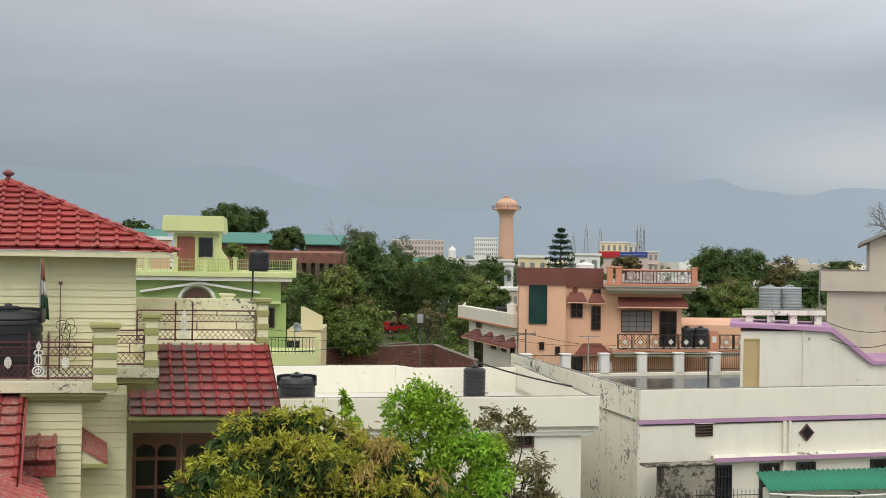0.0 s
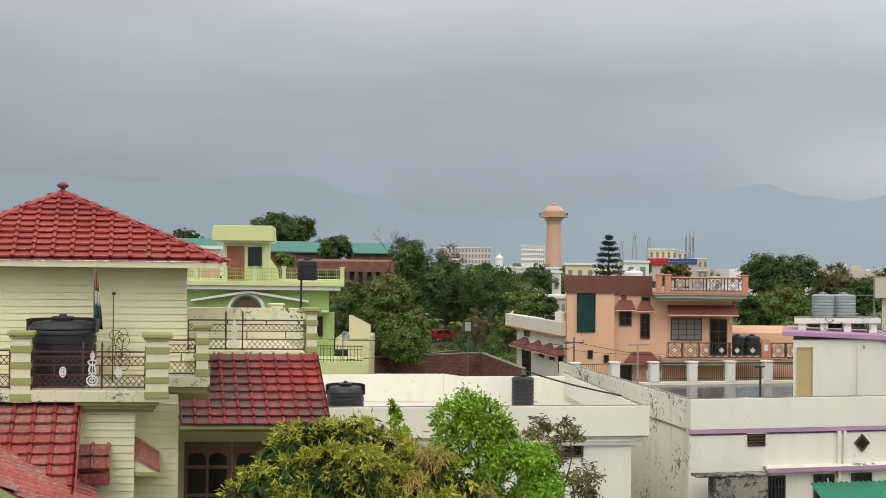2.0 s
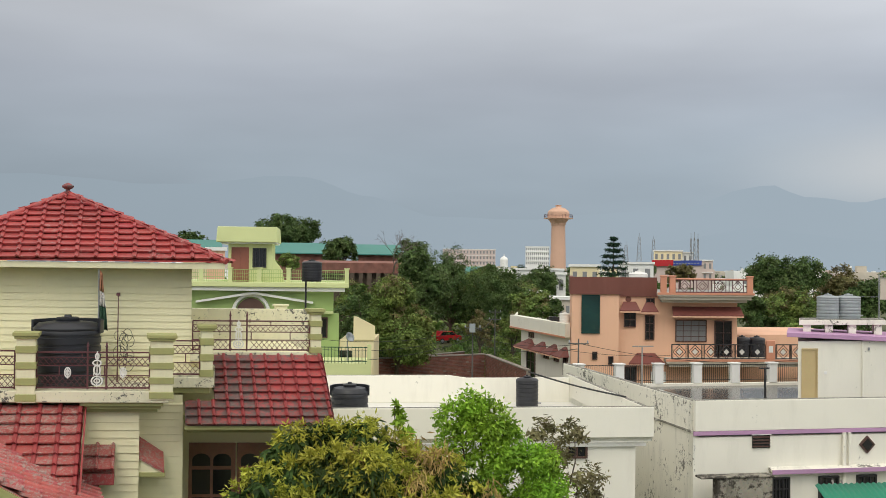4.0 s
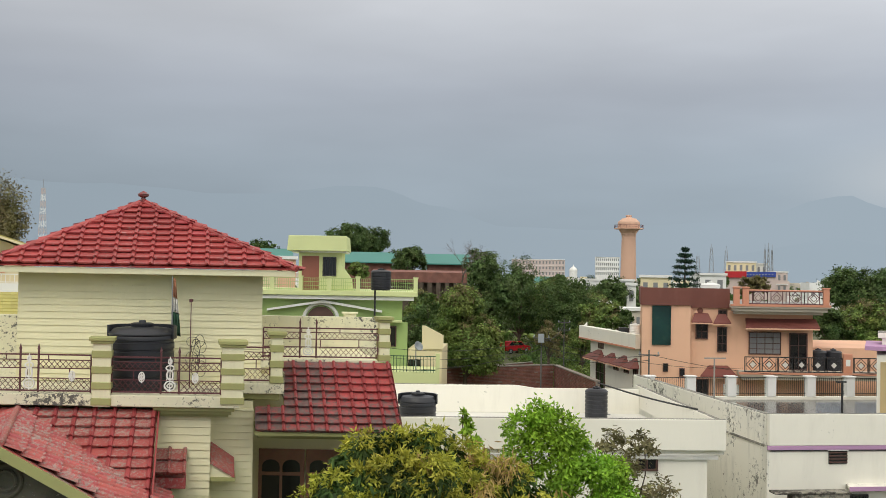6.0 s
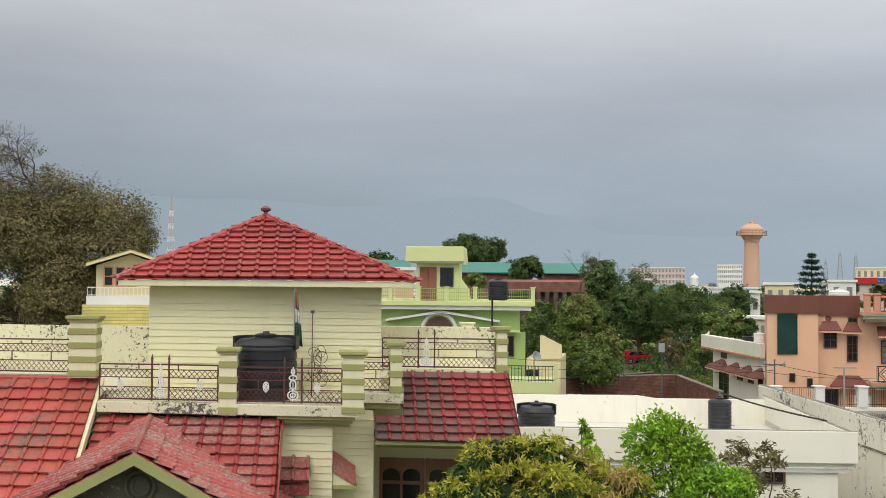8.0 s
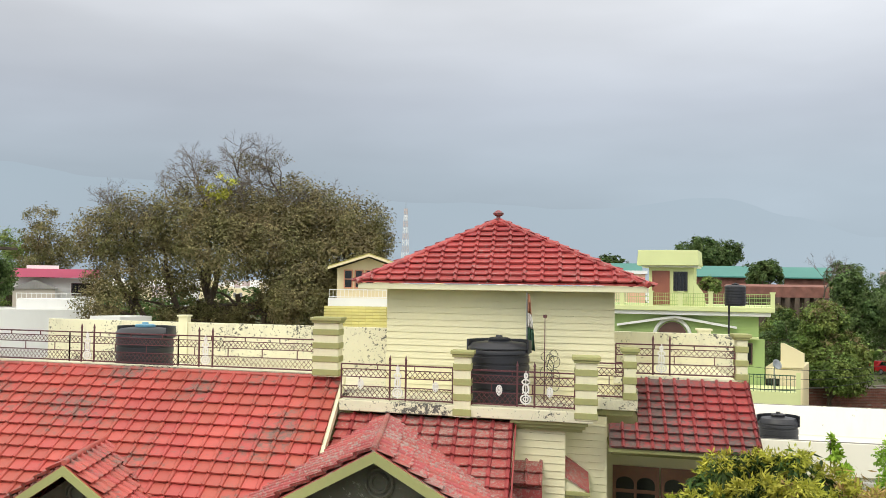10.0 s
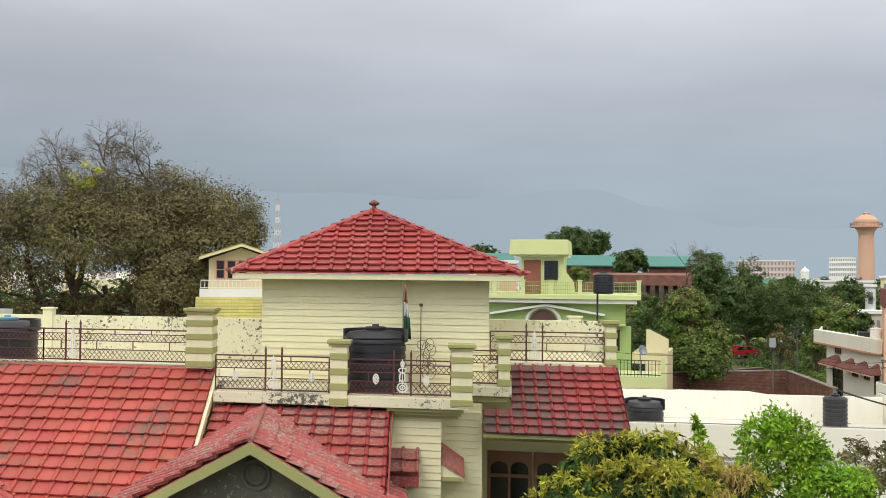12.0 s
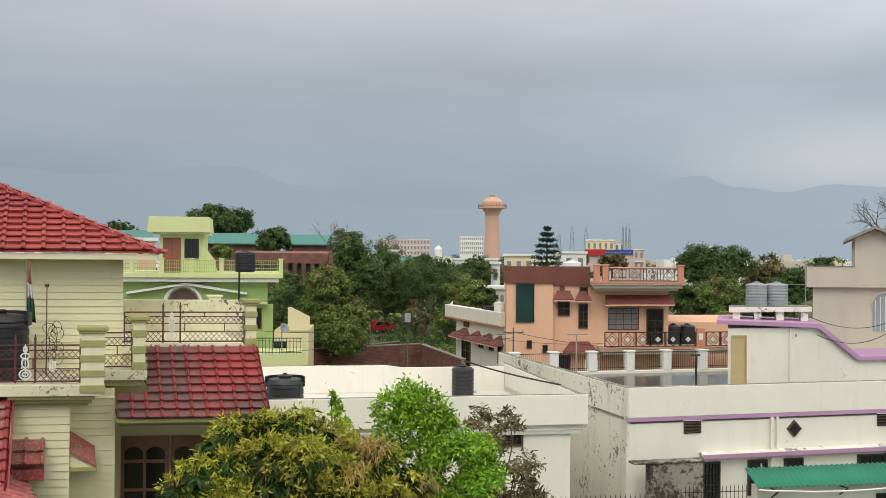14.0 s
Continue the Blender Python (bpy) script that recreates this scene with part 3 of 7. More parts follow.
def railing(parent, to, u0, u1, v, z0, h, ornaments=(), ovals=(), mat="iron_maroon"):
    """An iron terrace railing with two lattice bands and cast white ornaments."""
    levels = [0.03, 0.27 * h / 0.72, 0.46 * h / 0.72, 0.62 * h / 0.72, h]
    n = max(2, int(round((u1 - u0) / 0.42)))
    ups = []
    for i in range(n + 1):
        u = u0 + (u1 - u0) * i / n
        if i in (0, n):
            ups.append((u, z0, z0 + h, 0.016))
        elif i % 2:
            ups.append((u, z0 + levels[1], z0 + levels[2], 0.012))
        else:
            ups.append((u, z0 + levels[3], z0 + levels[4], 0.012))
    for o in ornaments:
        ups += [(o - 0.17, z0, z0 + h + 0.12, 0.02), (o + 0.17, z0, z0 + h + 0.12, 0.02)]
    rail = rail_panel(parent, to, v, [(u0, u1, z0 + z, 0.02 if i in (0, 4) else 0.013) for i, z in enumerate(levels)], ups, mat, "maroon painted iron railing with lattice bands")
    for o in ornaments:
        for d in (-0.17, 0.17):
            part("spike", Build().tube(to(o + d, v, z0 + h + 0.1), to(o + d, v, z0 + h + 0.2), 0.03, 0.005, 6), mat, rail)
    lat = Build()
    for a, c in ((levels[0], levels[1]), (levels[2], levels[3])):
        step, w = 0.105, (c - a) * 0.9
        k = u0
        while k < u1 - 0.02:
            if not any(abs(k + 0.05 - o) < 0.17 for o in ornaments):
                e = min(k + w, u1)
                lat.bar(to(k, v - 0.004, z0 + a), to(e, v - 0.004, z0 + a + (e - k) / w * (c - a)), 0.0065)
                lat.bar(to(k, v + 0.004, z0 + c), to(e, v + 0.004, z0 + c - (e - k) / w * (c - a)), 0.0065)
            k += step
    part("lattice", lat, mat, rail, kind="stuff")
    for o in ornaments:
        part("ornament", ornament(to, o, v - 0.02, z0 + 0.04, h - 0.02), "white_iron", rail, "white cast scroll ornament")
    for o in ovals:
        c = Build()
        for rx, rz in ((0.055, 0.09), (0.03, 0.05)):
            c.path([to(o + rx * math.cos(6.2832 * i / 12), v - 0.02, z0 + 0.31 + rz * math.sin(6.2832 * i / 12)) for i in range(13)], 0.012, 5)
        c.bar(to(o, v - 0.02, z0 + 0.2), to(o, v - 0.02, z0 + 0.41), 0.012)
        part("oval_ornament", c, "white_iron", rail, "small white cast oval ornament")


def ornament(to, u, v, z0, h):
    """A cast scroll: a stem with rings and a finial."""
    b = Build()

    def ring(cz, rx, rz, r=0.016):
        pts = [to(u + rx * math.cos(6.2832 * i / 14), v, z0 + cz + rz * math.sin(6.2832 * i / 14)) for i in range(15)]
        b.path(pts, r, 4)
    ring(0.18 * h, 0.10, 0.13 * h)
    ring(0.18 * h, 0.05, 0.06 * h)
    ring(0.48 * h, 0.06, 0.13 * h)
    ring(0.68 * h, 0.075, 0.07 * h)
    ring(0.86 * h, 0.03, 0.08 * h)
    b.bar(to(u, v, z0), to(u, v, z0 + h), 0.011)
    for s in (-1, 1):
        b.bar(to(u + s * 0.06, v, z0 + 0.33 * h), to(u + s * 0.035, v, z0 + 0.62 * h), 0.011)
    return b


# ---------------------------------------------------------------- the cream house with red tile roofs
H = plan(-5.824, 19.133, 6.5, 19.0)
U = H(1, 0, 0) - H(0, 0, 0)
V = H(0, 1, 0) - H(0, 0, 0)
house = thing("cream_house", H(-5, 3.5, 0), "cream two-storey house with lapped siding and red tiled roofs", "house")
part("wall", Build().box(-16.5, 0.19, 1.24, 7.2, 0.0, 6.45, H), "cream", house)
bay = part("bay", Build().box(-5.3, -0.64, 0.38, 1.24, 0.0, 6.28, H), "cream", house)
boards(bay, H, -1.85, -0.64, 0.38, 3.2, 6.27)
recess = part("recess_wall", Build().box(-0.64, 0.19, 1.2, 1.238, 3.0, 6.3, H), "cream", house)
boards(recess, H, -0.635, 0.20, 1.2, 3.0, 6.3)
slab = part("terrace_slab", Build().box(-5.3, -0.12, 0.0, 7.2, 6.45, 6.66, H), "cream_peel", house, "flaking cream concrete terrace edge", bevel=0.012)
for i, (zz, back) in enumerate(((6.38, 0.07), (6.31, 0.15), (6.25, 0.24))):
    part("moulding", Build().box(-1.72, -0.17 - back * 0.6, back, 0.6 + back, zz, zz + 0.066, H), "olive", slab, bevel=0.006)
part("terrace_step", Build().box(-0.117, 0.78, 1.15, 7.2, 6.60, 6.80, H), "cream_peel", house, bevel=0.012)
part("step_moulding", Build().box(-0.117, 0.7, 1.25, 2.2, 6.48, 6.598, H), "olive", house, bevel=0.006)

# terrace posts and railings
for u0, u1, v0, z0, z1 in ((-2.86, -2.52, -0.02, 6.44, 7.73), (-0.46, -0.05, -0.02, 6.50, 7.70), (0.52, 0.75, 1.15, 6.78, 7.82), (2.81, 3.02, 2.2, 7.17, 8.11),
                           (-6.03, -5.46, 0.55, 7.05, 8.29), (-15.5, -14.8, 0.55, 7.0, 8.34)):
    striped_post(house, H, u0, u1, v0, z0, z1, 0.34 if u1 - u0 < 0.4 else 0.46)
railing(house, H, -5.28, -2.9, 0.12, 6.68, 0.70, (-4.05,), (-4.85, -3.25))
railing(house, H, -2.51, -0.47, 0.12, 6.68, 0.68, (-1.42,), (-1.95, -0.95))
railing(house, H, -0.04, 0.51, 1.3, 6.82, 0.68)
railing(house, H, 0.42, 2.80, 2.35, 7.22, 0.62, (1.35,))
railing(house, H, -14.78, -12.3, 0.8, 7.12, 0.68)
railing(house, H, -12.3, -9.4, 0.8, 7.12, 0.68, (-11.8,))
railing(house, H, -9.4, -6.05, 0.8, 7.12, 0.68, (-8.7,))
part("kerb", Build().box(0.37, 2.77, 2.22, 2.45, 7.02, 7.2, H), "cream_peel", house, bevel=0.01)
part("parapet", Build().box(-16.5, 0.3, 7.0, 7.2, 6.66, 7.82, H), "cream_peel", house, "cream parapet with black flaking paint", bevel=0.012)
part("parapet", Build().box(0.302, 3.6, 7.0, 7.2, 6.9, 7.90, H), "cream_peel", house, "cream parapet with black flaking paint", bevel=0.012)
part("parapet_post", Build().box(2.68, 2.98, 7.02, 7.26, 6.7, 7.97, H).box(2.64, 3.02, 7.0, 7.3, 7.97, 8.02, H), "cream_trim", house, bevel=0.01)
for u in (-11.95,):
    part("parapet_post", Build().box(u, u + 0.3, 6.95, 7.25, 6.7, 7.98, H).box(u - 0.04, u + 0.34, 6.91, 7.29, 7.98, 8.03, H), "cream_trim", house, bevel=0.01)

# tower room with the hipped roof
tower_room = part("tower_room", Build().box(-4.67, 0.37, 2.335, 5.7, 6.66, 8.95, H), "cream", house)
boards(tower_room, H, -4.685, 0.385, 2.335, 6.68, 8.93)
part("soffit", Build().box(-5.15, 0.88, 1.85, 6.15, 8.9, 8.955, H), "olive", house)
for a in ((-5.27, 1.0, 1.70, 1.76), (-5.27, 1.0, 6.24, 6.3), (-5.27, -5.21, 1.763, 6.237), (0.94, 1.0, 1.763, 6.237)):
    part("fascia", Build().box(*a, 8.90, 9.02, H), "cream_trim", house, bevel=0.006)
apex = H(-2.24, 4.0, 10.48)
EV = [H(-5.3, 1.66, 9.04), H(1.03, 1.66, 9.04), H(1.03, 6.34, 9.04), H(-5.3, 6.34, 9.04)]
hip_roof = part("hip_roof", Build().add([*EV, apex], [(0, 1, 4), (1, 2, 4), (2, 3, 4), (3, 0, 4)]), "tile_red", house, "red painted tile pyramid roof")
for i, mid in enumerate((H(-2.24, 1.66, 9.04), H(1.03, 4.0, 9.04), H(-2.24, 6.34, 9.04), H(-5.3, 4.0, 9.04))):
    a, b = EV[i], EV[(i + 1) % 4]
    eu = (b - a).normalized()
    es = (mid - apex).normalized()
    ln = (mid - apex).length
    la, lb = (mid - a).length, (b - mid).length
    tile_field("tile_red", hip_roof, apex, eu, es, 0, ln, lambda s, la=la, lb=lb, ln=ln: (-la * min(1, s / ln), lb * min(1, s / ln)), pieces=(i == 0), k=1.33, kl=0.74)
for p in EV:
    ridge_caps("tile_red", hip_roof, p + Vector((0, 0, 0.02)), apex + Vector((0, 0, 0.03)))
fin = Build().lathe([(0.10, 0.0), (0.11, 0.05), (0.05, 0.09), (0.045, 0.12), (0.115, 0.16), (0.125, 0.2), (0.06, 0.25), (0.02, 0.27)], apex, 16)
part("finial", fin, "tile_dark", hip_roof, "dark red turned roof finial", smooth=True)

# long roof below the upper terrace
SL = 0.648
left_roof = part("main_roof", Build().slab([H(-17, 0.78, 6.99), H(-5.42, 0.78, 6.99), H(-5.42, -4.2, 6.99 - 4.98 * SL), H(-17, -4.2, 6.99 - 4.98 * SL)][::-1], (0, 0, -0.08)), "tile_left", house, "bright red tiled roof with grey worn patches")
es = (H(0, -1, -SL) - H(0, 0, 0))
tile_field("tile_left", left_roof, H(-17, 0.78, 7.0), U, es, 11.58, 5.9, lambda s: (0.0, 11.6), k=1.33, kl=1.04)
ridge_caps("tile_left", left_roof, H(-17, 0.78, 7.02), H(-5.42, 0.78, 7.02), 0.055)
part("verge", Build().slab([H(-5.41, 0.8, 6.9), H(-5.33, 0.8, 6.9), H(-5.33, -4.2, 6.9 - 5.0 * SL), H(-5.41, -4.2, 6.9 - 5.0 * SL)], (0, 0, 0.18)), "cream_trim", left_roof)
part("roof_wall", Build().box(-16.5, -5.5, 0.9, 1.23, 6.45, 7.08, H), "cream_peel", house)
part("terrace_floor", Build().box(-16.5, -5.305, 1.235, 6.99, 6.455, 6.66, H), "cream_peel", house)

mid_roof = part("middle_roof", Build().slab([H(-5.3, 0.2, 6.36), H(-1.67, 0.2, 6.36), H(-1.67, -3.2, 6.36 - 3.4 * SL), H(-5.3, -3.2, 6.36 - 3.4 * SL)][::-1], (0, 0, -0.08)), "tile_worn", house, "red tiled roof worn pale in patches")
tile_field("tile_worn", mid_roof, H(-5.3, 0.2, 6.37), U, es, 3.68, 4.0, lambda s: (0.0, 3.66), pieces=True, k=1.28, kl=0.80, roll="tile_roll")
part("verge", Build().slab([H(-1.63, 0.2, 6.27), H(-1.60, 0.2, 6.27), H(-1.60, -3.2, 6.27 - 3.4 * SL), H(-1.63, -3.2, 6.27 - 3.4 * SL)], (0, 0, 0.12)), "tile_red", mid_roof)
part("roof_wall", Build().box(-5.2, -1.72, -0.1, 0.37, 0.0, 6.0, H), "cream", house)


def gable(u_front, u_back, v_front, v_back, z, half, slope, mat):
    """A porch gable whose ridge runs towards the street."""
    A, Bk = H(u_front, v_front, z), H(u_back, v_back, z)
    L0, R0 = H(u_front - half, v_front, z - half * slope), H(u_front + half, v_front, z - half * slope)
    along = Bk - A
    roof = part("gable_roof", Build().slab([A, Bk, Bk + (R0 - A), R0], (0, 0, -0.07)).slab([A, L0, Bk + (L0 - A), Bk], (0, 0, -0.07)), mat, house, "small red tiled gable roof, worn pale")
    ln = (R0 - A).length
    tile_field(mat, roof, A, along, R0 - A, along.length, ln, lambda s: (0.0, along.length), k=1.2, kl=0.95)
    tile_field(mat, roof, Bk, -along, L0 - A, along.length, ln, lambda s: (0.0, along.length), k=1.2, kl=0.95)
    ridge_caps(mat, roof, A + Vector((0, 0, 0.03)), Bk + Vector((0, 0, 0.03)), 0.06)
    f = V * -0.05
    for E in (L0, R0):
        d = Vector((0, 0, -0.20))
        q = [A + Vector((0, 0, -0.02)), E + Vector((0, 0, -0.02)), E + d, A + d]
        part("bargeboard", Build().slab([p + f for p in (q if E is R0 else q[::-1])], V * 0.06), "olive", roof, "olive painted bargeboard")
    w = V * 0.55
    part("gable_wall", Build().slab([A + w + Vector((0, 0, -0.25)), L0 + w + Vector((0, 0, -0.25)), L0 + w + Vector((0, 0, -3.0)), R0 + w + Vector((0, 0, -3.0)), R0 + w + Vector((0, 0, -0.25))], V * 0.15), "dark_olive", roof, "dark blotched olive gable wall")
    c = A + V * 0.52 + Vector((0, 0, -0.62))
    b = Build()
    for r in (0.24, 0.15):
        b.path([c + U * (r * math.cos(6.2832 * i / 20)) + Vector((0, 0, r * math.sin(6.2832 * i / 20))) for i in range(21)], 0.03, 6)
    part("round_louvre", b, "dark_olive", roof)


gable(-3.77, -4.27, -4.0, 0.35, 6.35, 2.6, 0.53, "tile_worn")
gable(-9.72, -10.3, -4.0, -0.9, 5.72, 1.9, 0.62, "tile_left")

# lower roof over the veranda
SR = 0.74
def veranda_slab(u0, u1, v0, v1):
    return [H(u0, v1, 7.14 - (2.2 - v1) * SR), H(u1, v1, 7.14 - (2.2 - v1) * SR), H(u1, v0, 7.14 - (2.2 - v0) * SR), H(u0, v0, 7.14 - (2.2 - v0) * SR)][::-1]


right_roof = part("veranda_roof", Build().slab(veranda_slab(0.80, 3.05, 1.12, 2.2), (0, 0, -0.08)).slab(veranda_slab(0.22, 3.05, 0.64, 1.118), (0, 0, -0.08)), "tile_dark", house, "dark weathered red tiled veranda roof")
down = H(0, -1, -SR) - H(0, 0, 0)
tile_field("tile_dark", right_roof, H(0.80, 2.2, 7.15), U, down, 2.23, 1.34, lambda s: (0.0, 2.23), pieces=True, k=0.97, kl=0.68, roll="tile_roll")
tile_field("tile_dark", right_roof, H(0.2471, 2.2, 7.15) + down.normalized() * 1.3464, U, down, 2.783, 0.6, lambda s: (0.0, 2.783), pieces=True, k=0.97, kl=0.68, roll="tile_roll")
part("roof_cheek", Build().box(0.785, 0.80, 1.3, 2.2, 6.5, 7.0, H), "cream_peel", right_roof)
part("fascia", Build().box(0.2, 3.04, 0.6, 0.68, 5.87, 5.94, H), "olive", right_roof)
part("ceiling_beam", Build().box(0.29, 2.74, 1.25, 3.1, 5.72, 5.80, H), "olive", right_roof)
part("wall", Build().box(0.285, 3.0, 3.25, 6.95, 0.0, 7.1, H), "cream", house)
part("veranda_pier", Build().box(2.75, 3.0, 0.75, 3.24, 0.0, 5.7, H), "cream", house)
for k in range(2):
    u0 = 0.42 + k * 1.02
    win = part("window", Build().box(u0, u0 + 0.98, 3.17, 3.25, 2.6, 5.2, H), "wood", house, "brown wooden window with arched lights")
    for j in range(2):
        a = u0 + 0.07 + j * 0.44
        for zz, hh in ((2.7, 0.66), (3.45, 0.6), (4.12, 0.52)):
            part("pane", Build().box(a, a + 0.38, 3.155, 3.168, zz, zz + hh, H), "glass_dark", win)
        arch = [(a, 4.72), (a + 0.38, 4.72)] + [(a + 0.19 + 0.19 * math.cos(math.pi * i / 8), 4.84 + 0.14 * math.sin(math.pi * i / 8)) for i in range(9)]
        part("pane", Build().prism(arch, 3.155, 3.168, H), "glass_dark", win)

# small hoods over the bay's openings
hood = part("window_hood", Build().slab([H(-1.64, 0.36, 5.62), H(-1.09, 0.36, 5.62), H(-1.09, -0.12, 5.28), H(-1.64, -0.12, 5.28)][::-1], (0, 0, -0.06)), "tile_worn", house, "little red tiled window hood, pale with wear")
tile_field("tile_worn", hood, H(-1.64, 0.36, 5.63), U, H(0, -1, -0.70) - H(0, 0, 0), 0.57, 0.62, lambda s: (0.0, 0.57))
part("hood_front", Build().box(-1.64, -1.08, -0.14, 0.34, 4.98, 5.18, H), "tile_worn", hood, bevel=0.01)
aw = part("side_hood", Build().slab([H(-0.63, 0.40, 5.40), H(-0.63, 1.15, 5.66), H(-0.17, 1.15, 5.36), H(-0.17, 0.40, 5.14)][::-1], (0, 0, -0.05)), "tile_worn", house)
part("hood_cheek", Build().prism([(-0.635, 5.1), (-0.19, 5.1), (-0.19, 5.11), (-0.635, 5.36)], 0.44, 1.12, H), "cream_trim", aw)
part("hood_base", Build().box(-0.63, -0.15, 0.40, 1.16, 5.02, 5.1, H), "olive", aw, bevel=0.01)


# ---------------------------------------------------------------- water tanks
def tank(name, at, r, h, mat, label, lid="", ribs=6, group="roof water tanks", rim=False):
    """A ribbed plastic roof tank with a domed shoulder and a screw lid."""
    t = thing(name, at, label, "water tank", group)
    prof = [(r * 0.97, 0.0), (r, 0.03)]
    body = 0.80 * h
    for i in range(ribs):
        z = body * (i + 0.55) / ribs
        prof += [(r, z - 0.03), (r * 0.97, z - 0.018), (r * 0.97, z + 0.018), (r, z + 0.03)]
    prof += [(r, body), (r * 0.98, body + 0.03), (r * 1.02, body + 0.05), (r * 1.02, body + 0.07), (r * 0.86, body + 0.13 * h), (r * 0.45, h * 0.955), (r * 0.34, h * 0.96)]
    part("body", Build().lathe(prof, Vector(at), 36), mat, t, smooth=True)
    b = Build().lathe([(r * 0.34, h * 0.955), (r * 0.36, h * 0.97), (r * 0.36, h * 1.0), (r * 0.28, h * 1.015), (r * 0.12, h * 1.015), (r * 0.1, h * 1.05), (r * 0.06, h * 1.05)], Vector(at), 20)
    part("lid", b, lid or mat, t, smooth=True)
    if rim:
        arc = [Vector((math.cos(radians(a_)), math.sin(radians(a_)), 0)) for a_ in range(-5, 196, 10)]
        vs = [Vector(at) + q * (r * k_) + Vector((0, 0, h * z_)) for q in arc for k_, z_ in ((1.0, 0.78), (1.07, 0.78), (1.07, 0.975), (1.0, 0.975))]
        n_ = len(arc)
        fs = [(4 * i + j, 4 * i + (j + 1) % 4, 4 * i + 4 + (j + 1) % 4, 4 * i + 4 + j) for i in range(n_ - 1) for j in range(4)] + [(3, 2, 1, 0), (4 * n_ - 4, 4 * n_ - 3, 4 * n_ - 2, 4 * n_ - 1)]
        part("back_rim", Build().add(vs, fs), mat, t, smooth=True)
    pipe = Build().tube(Vector(at) + Vector((r * 0.99, 0, 0.12)), Vector(at) + Vector((r + 0.1, 0, 0.12)), 0.025)
    part("outlet", pipe, "steel", t)
    return t


tank("water_tank", H(-2.02, 1.1, 6.66), 0.62, 1.28, "tank", "black ribbed plastic water tank on the railed terrace", rim=True)
tank("water_tank", H(-10.95, 2.3, 6.66), 0.68, 1.28, "tank", "black plastic water tank with a blue lid", "lid_blue", rim=True)


# ---------------------------------------------------------------- flag and aerial on the terrace
flag = thing("flagpole", H(-1.45, 1.75, 6.66), "slim pole with a limp saffron, white and green flag", "flag")
fb = H(-1.45, 1.75, 6.66)
part("pole", Build().tube(fb, fb + Vector((-0.02, 0, 2.22)), 0.018, 0.014), "steel", flag)


def limp(z0, z1, w0, w1, mat):
    b = Build()
    n = 9
    rows = 5
    vs = []
    for r in range(rows + 1):
        k = r / rows
        w = w0 + (w1 - w0) * k
        for i in range(n):
            vs.append(fb + U * (w * i / (n - 1)) + V * (0.05 * math.sin(i * 1.9 + r * 0.3) * (0.4 + k)) + Vector((0, 0, z0 + (z1 - z0) * k - 0.06 * i / n)))
    b.add(vs, [(r * n + i, r * n + i + 1, (r + 1) * n + i + 1, (r + 1) * n + i) for r in range(rows) for i in range(n - 1)])
    ob = part("cloth_stripe", b, mat, flag, smooth=True)
    s = ob.modifiers.new("cloth", "SOLIDIFY")
    s.thickness = 0.004


limp(2.2, 1.80, 0.05, 0.09, "saffron")
limp(1.80, 1.50, 0.09, 0.13, "cloth_white")
limp(1.50, 1.05, 0.13, 0.17, "cloth_green")
aerial = thing("aerial", H(-1.08, 1.6, 6.66), "thin rusty aerial pole with loops of loose cable", "aerial")
ab = H(-1.08, 1.6, 6.66)
part("pole", Build().tube(ab, ab + Vector((0, 0, 1.72)), 0.014, 0.009).box(ab.x - 0.03, ab.x + 0.03, ab.y - 0.03, ab.y + 0.03, 8.36, 8.42), "iron_maroon", aerial)
coil = Build()
for k in range(9):
    c = ab + Vector((0.12 + random.uniform(-0.1, 0.12), 0, 0.72 + random.uniform(-0.35, 0.25)))
    rx, rz = random.uniform(0.05, 0.12), random.uniform(0.08, 0.2)
    coil.path([c + U * (rx * math.cos(6.2832 * i / 16 + k)) + V * (0.1 * math.sin(i + k)) + Vector((0, 0, rz * math.sin(6.2832 * i / 16 + k))) for i in range(17)], 0.006, 4)
part("cable_coil", coil, "wire", aerial)


def opening(parent, to, u0, u1, v, z0, z1, frame_mat="wood_dark", pane_mat="glass_dark", bars=2, cross=1, name="window", label="", frame_w=0.06):
    """A window or door: a frame standing proud, a dark pane set back, mullions."""
    b = Build()
    for a in ((u0, u1, z1 - frame_w, z1), (u0, u1, z0, z0 + frame_w), (u0, u0 + frame_w, z0 + frame_w + 0.002, z1 - frame_w - 0.002), (u1 - frame_w, u1, z0 + frame_w + 0.002, z1 - frame_w - 0.002)):
        b.box(a[0], a[1], v - 0.05, v + 0.04, a[2], a[3], to)
    w = part(name, b, frame_mat, parent, label)
    part("pane", Build().box(u0 + frame_w, u1 - frame_w, v - 0.012, v + 0.02, z0 + frame_w, z1 - frame_w, to), pane_mat, w)
    for i in range(bars):
        u = u0 + (u1 - u0) * (i + 1) / (bars + 1)
        part("mullion", Build().box(u - 0.018, u + 0.018, v - 0.045, v - 0.014, z0 + frame_w, z1 - frame_w, to), frame_mat, w)
    for i in range(cross):
        z = z0 + (z1 - z0) * (i + 1) / (cross + 1)
        part("transom", Build().box(u0 + frame_w, u1 - frame_w, v - 0.04, v - 0.016, z - 0.016, z + 0.016, to), frame_mat, w)
    return w


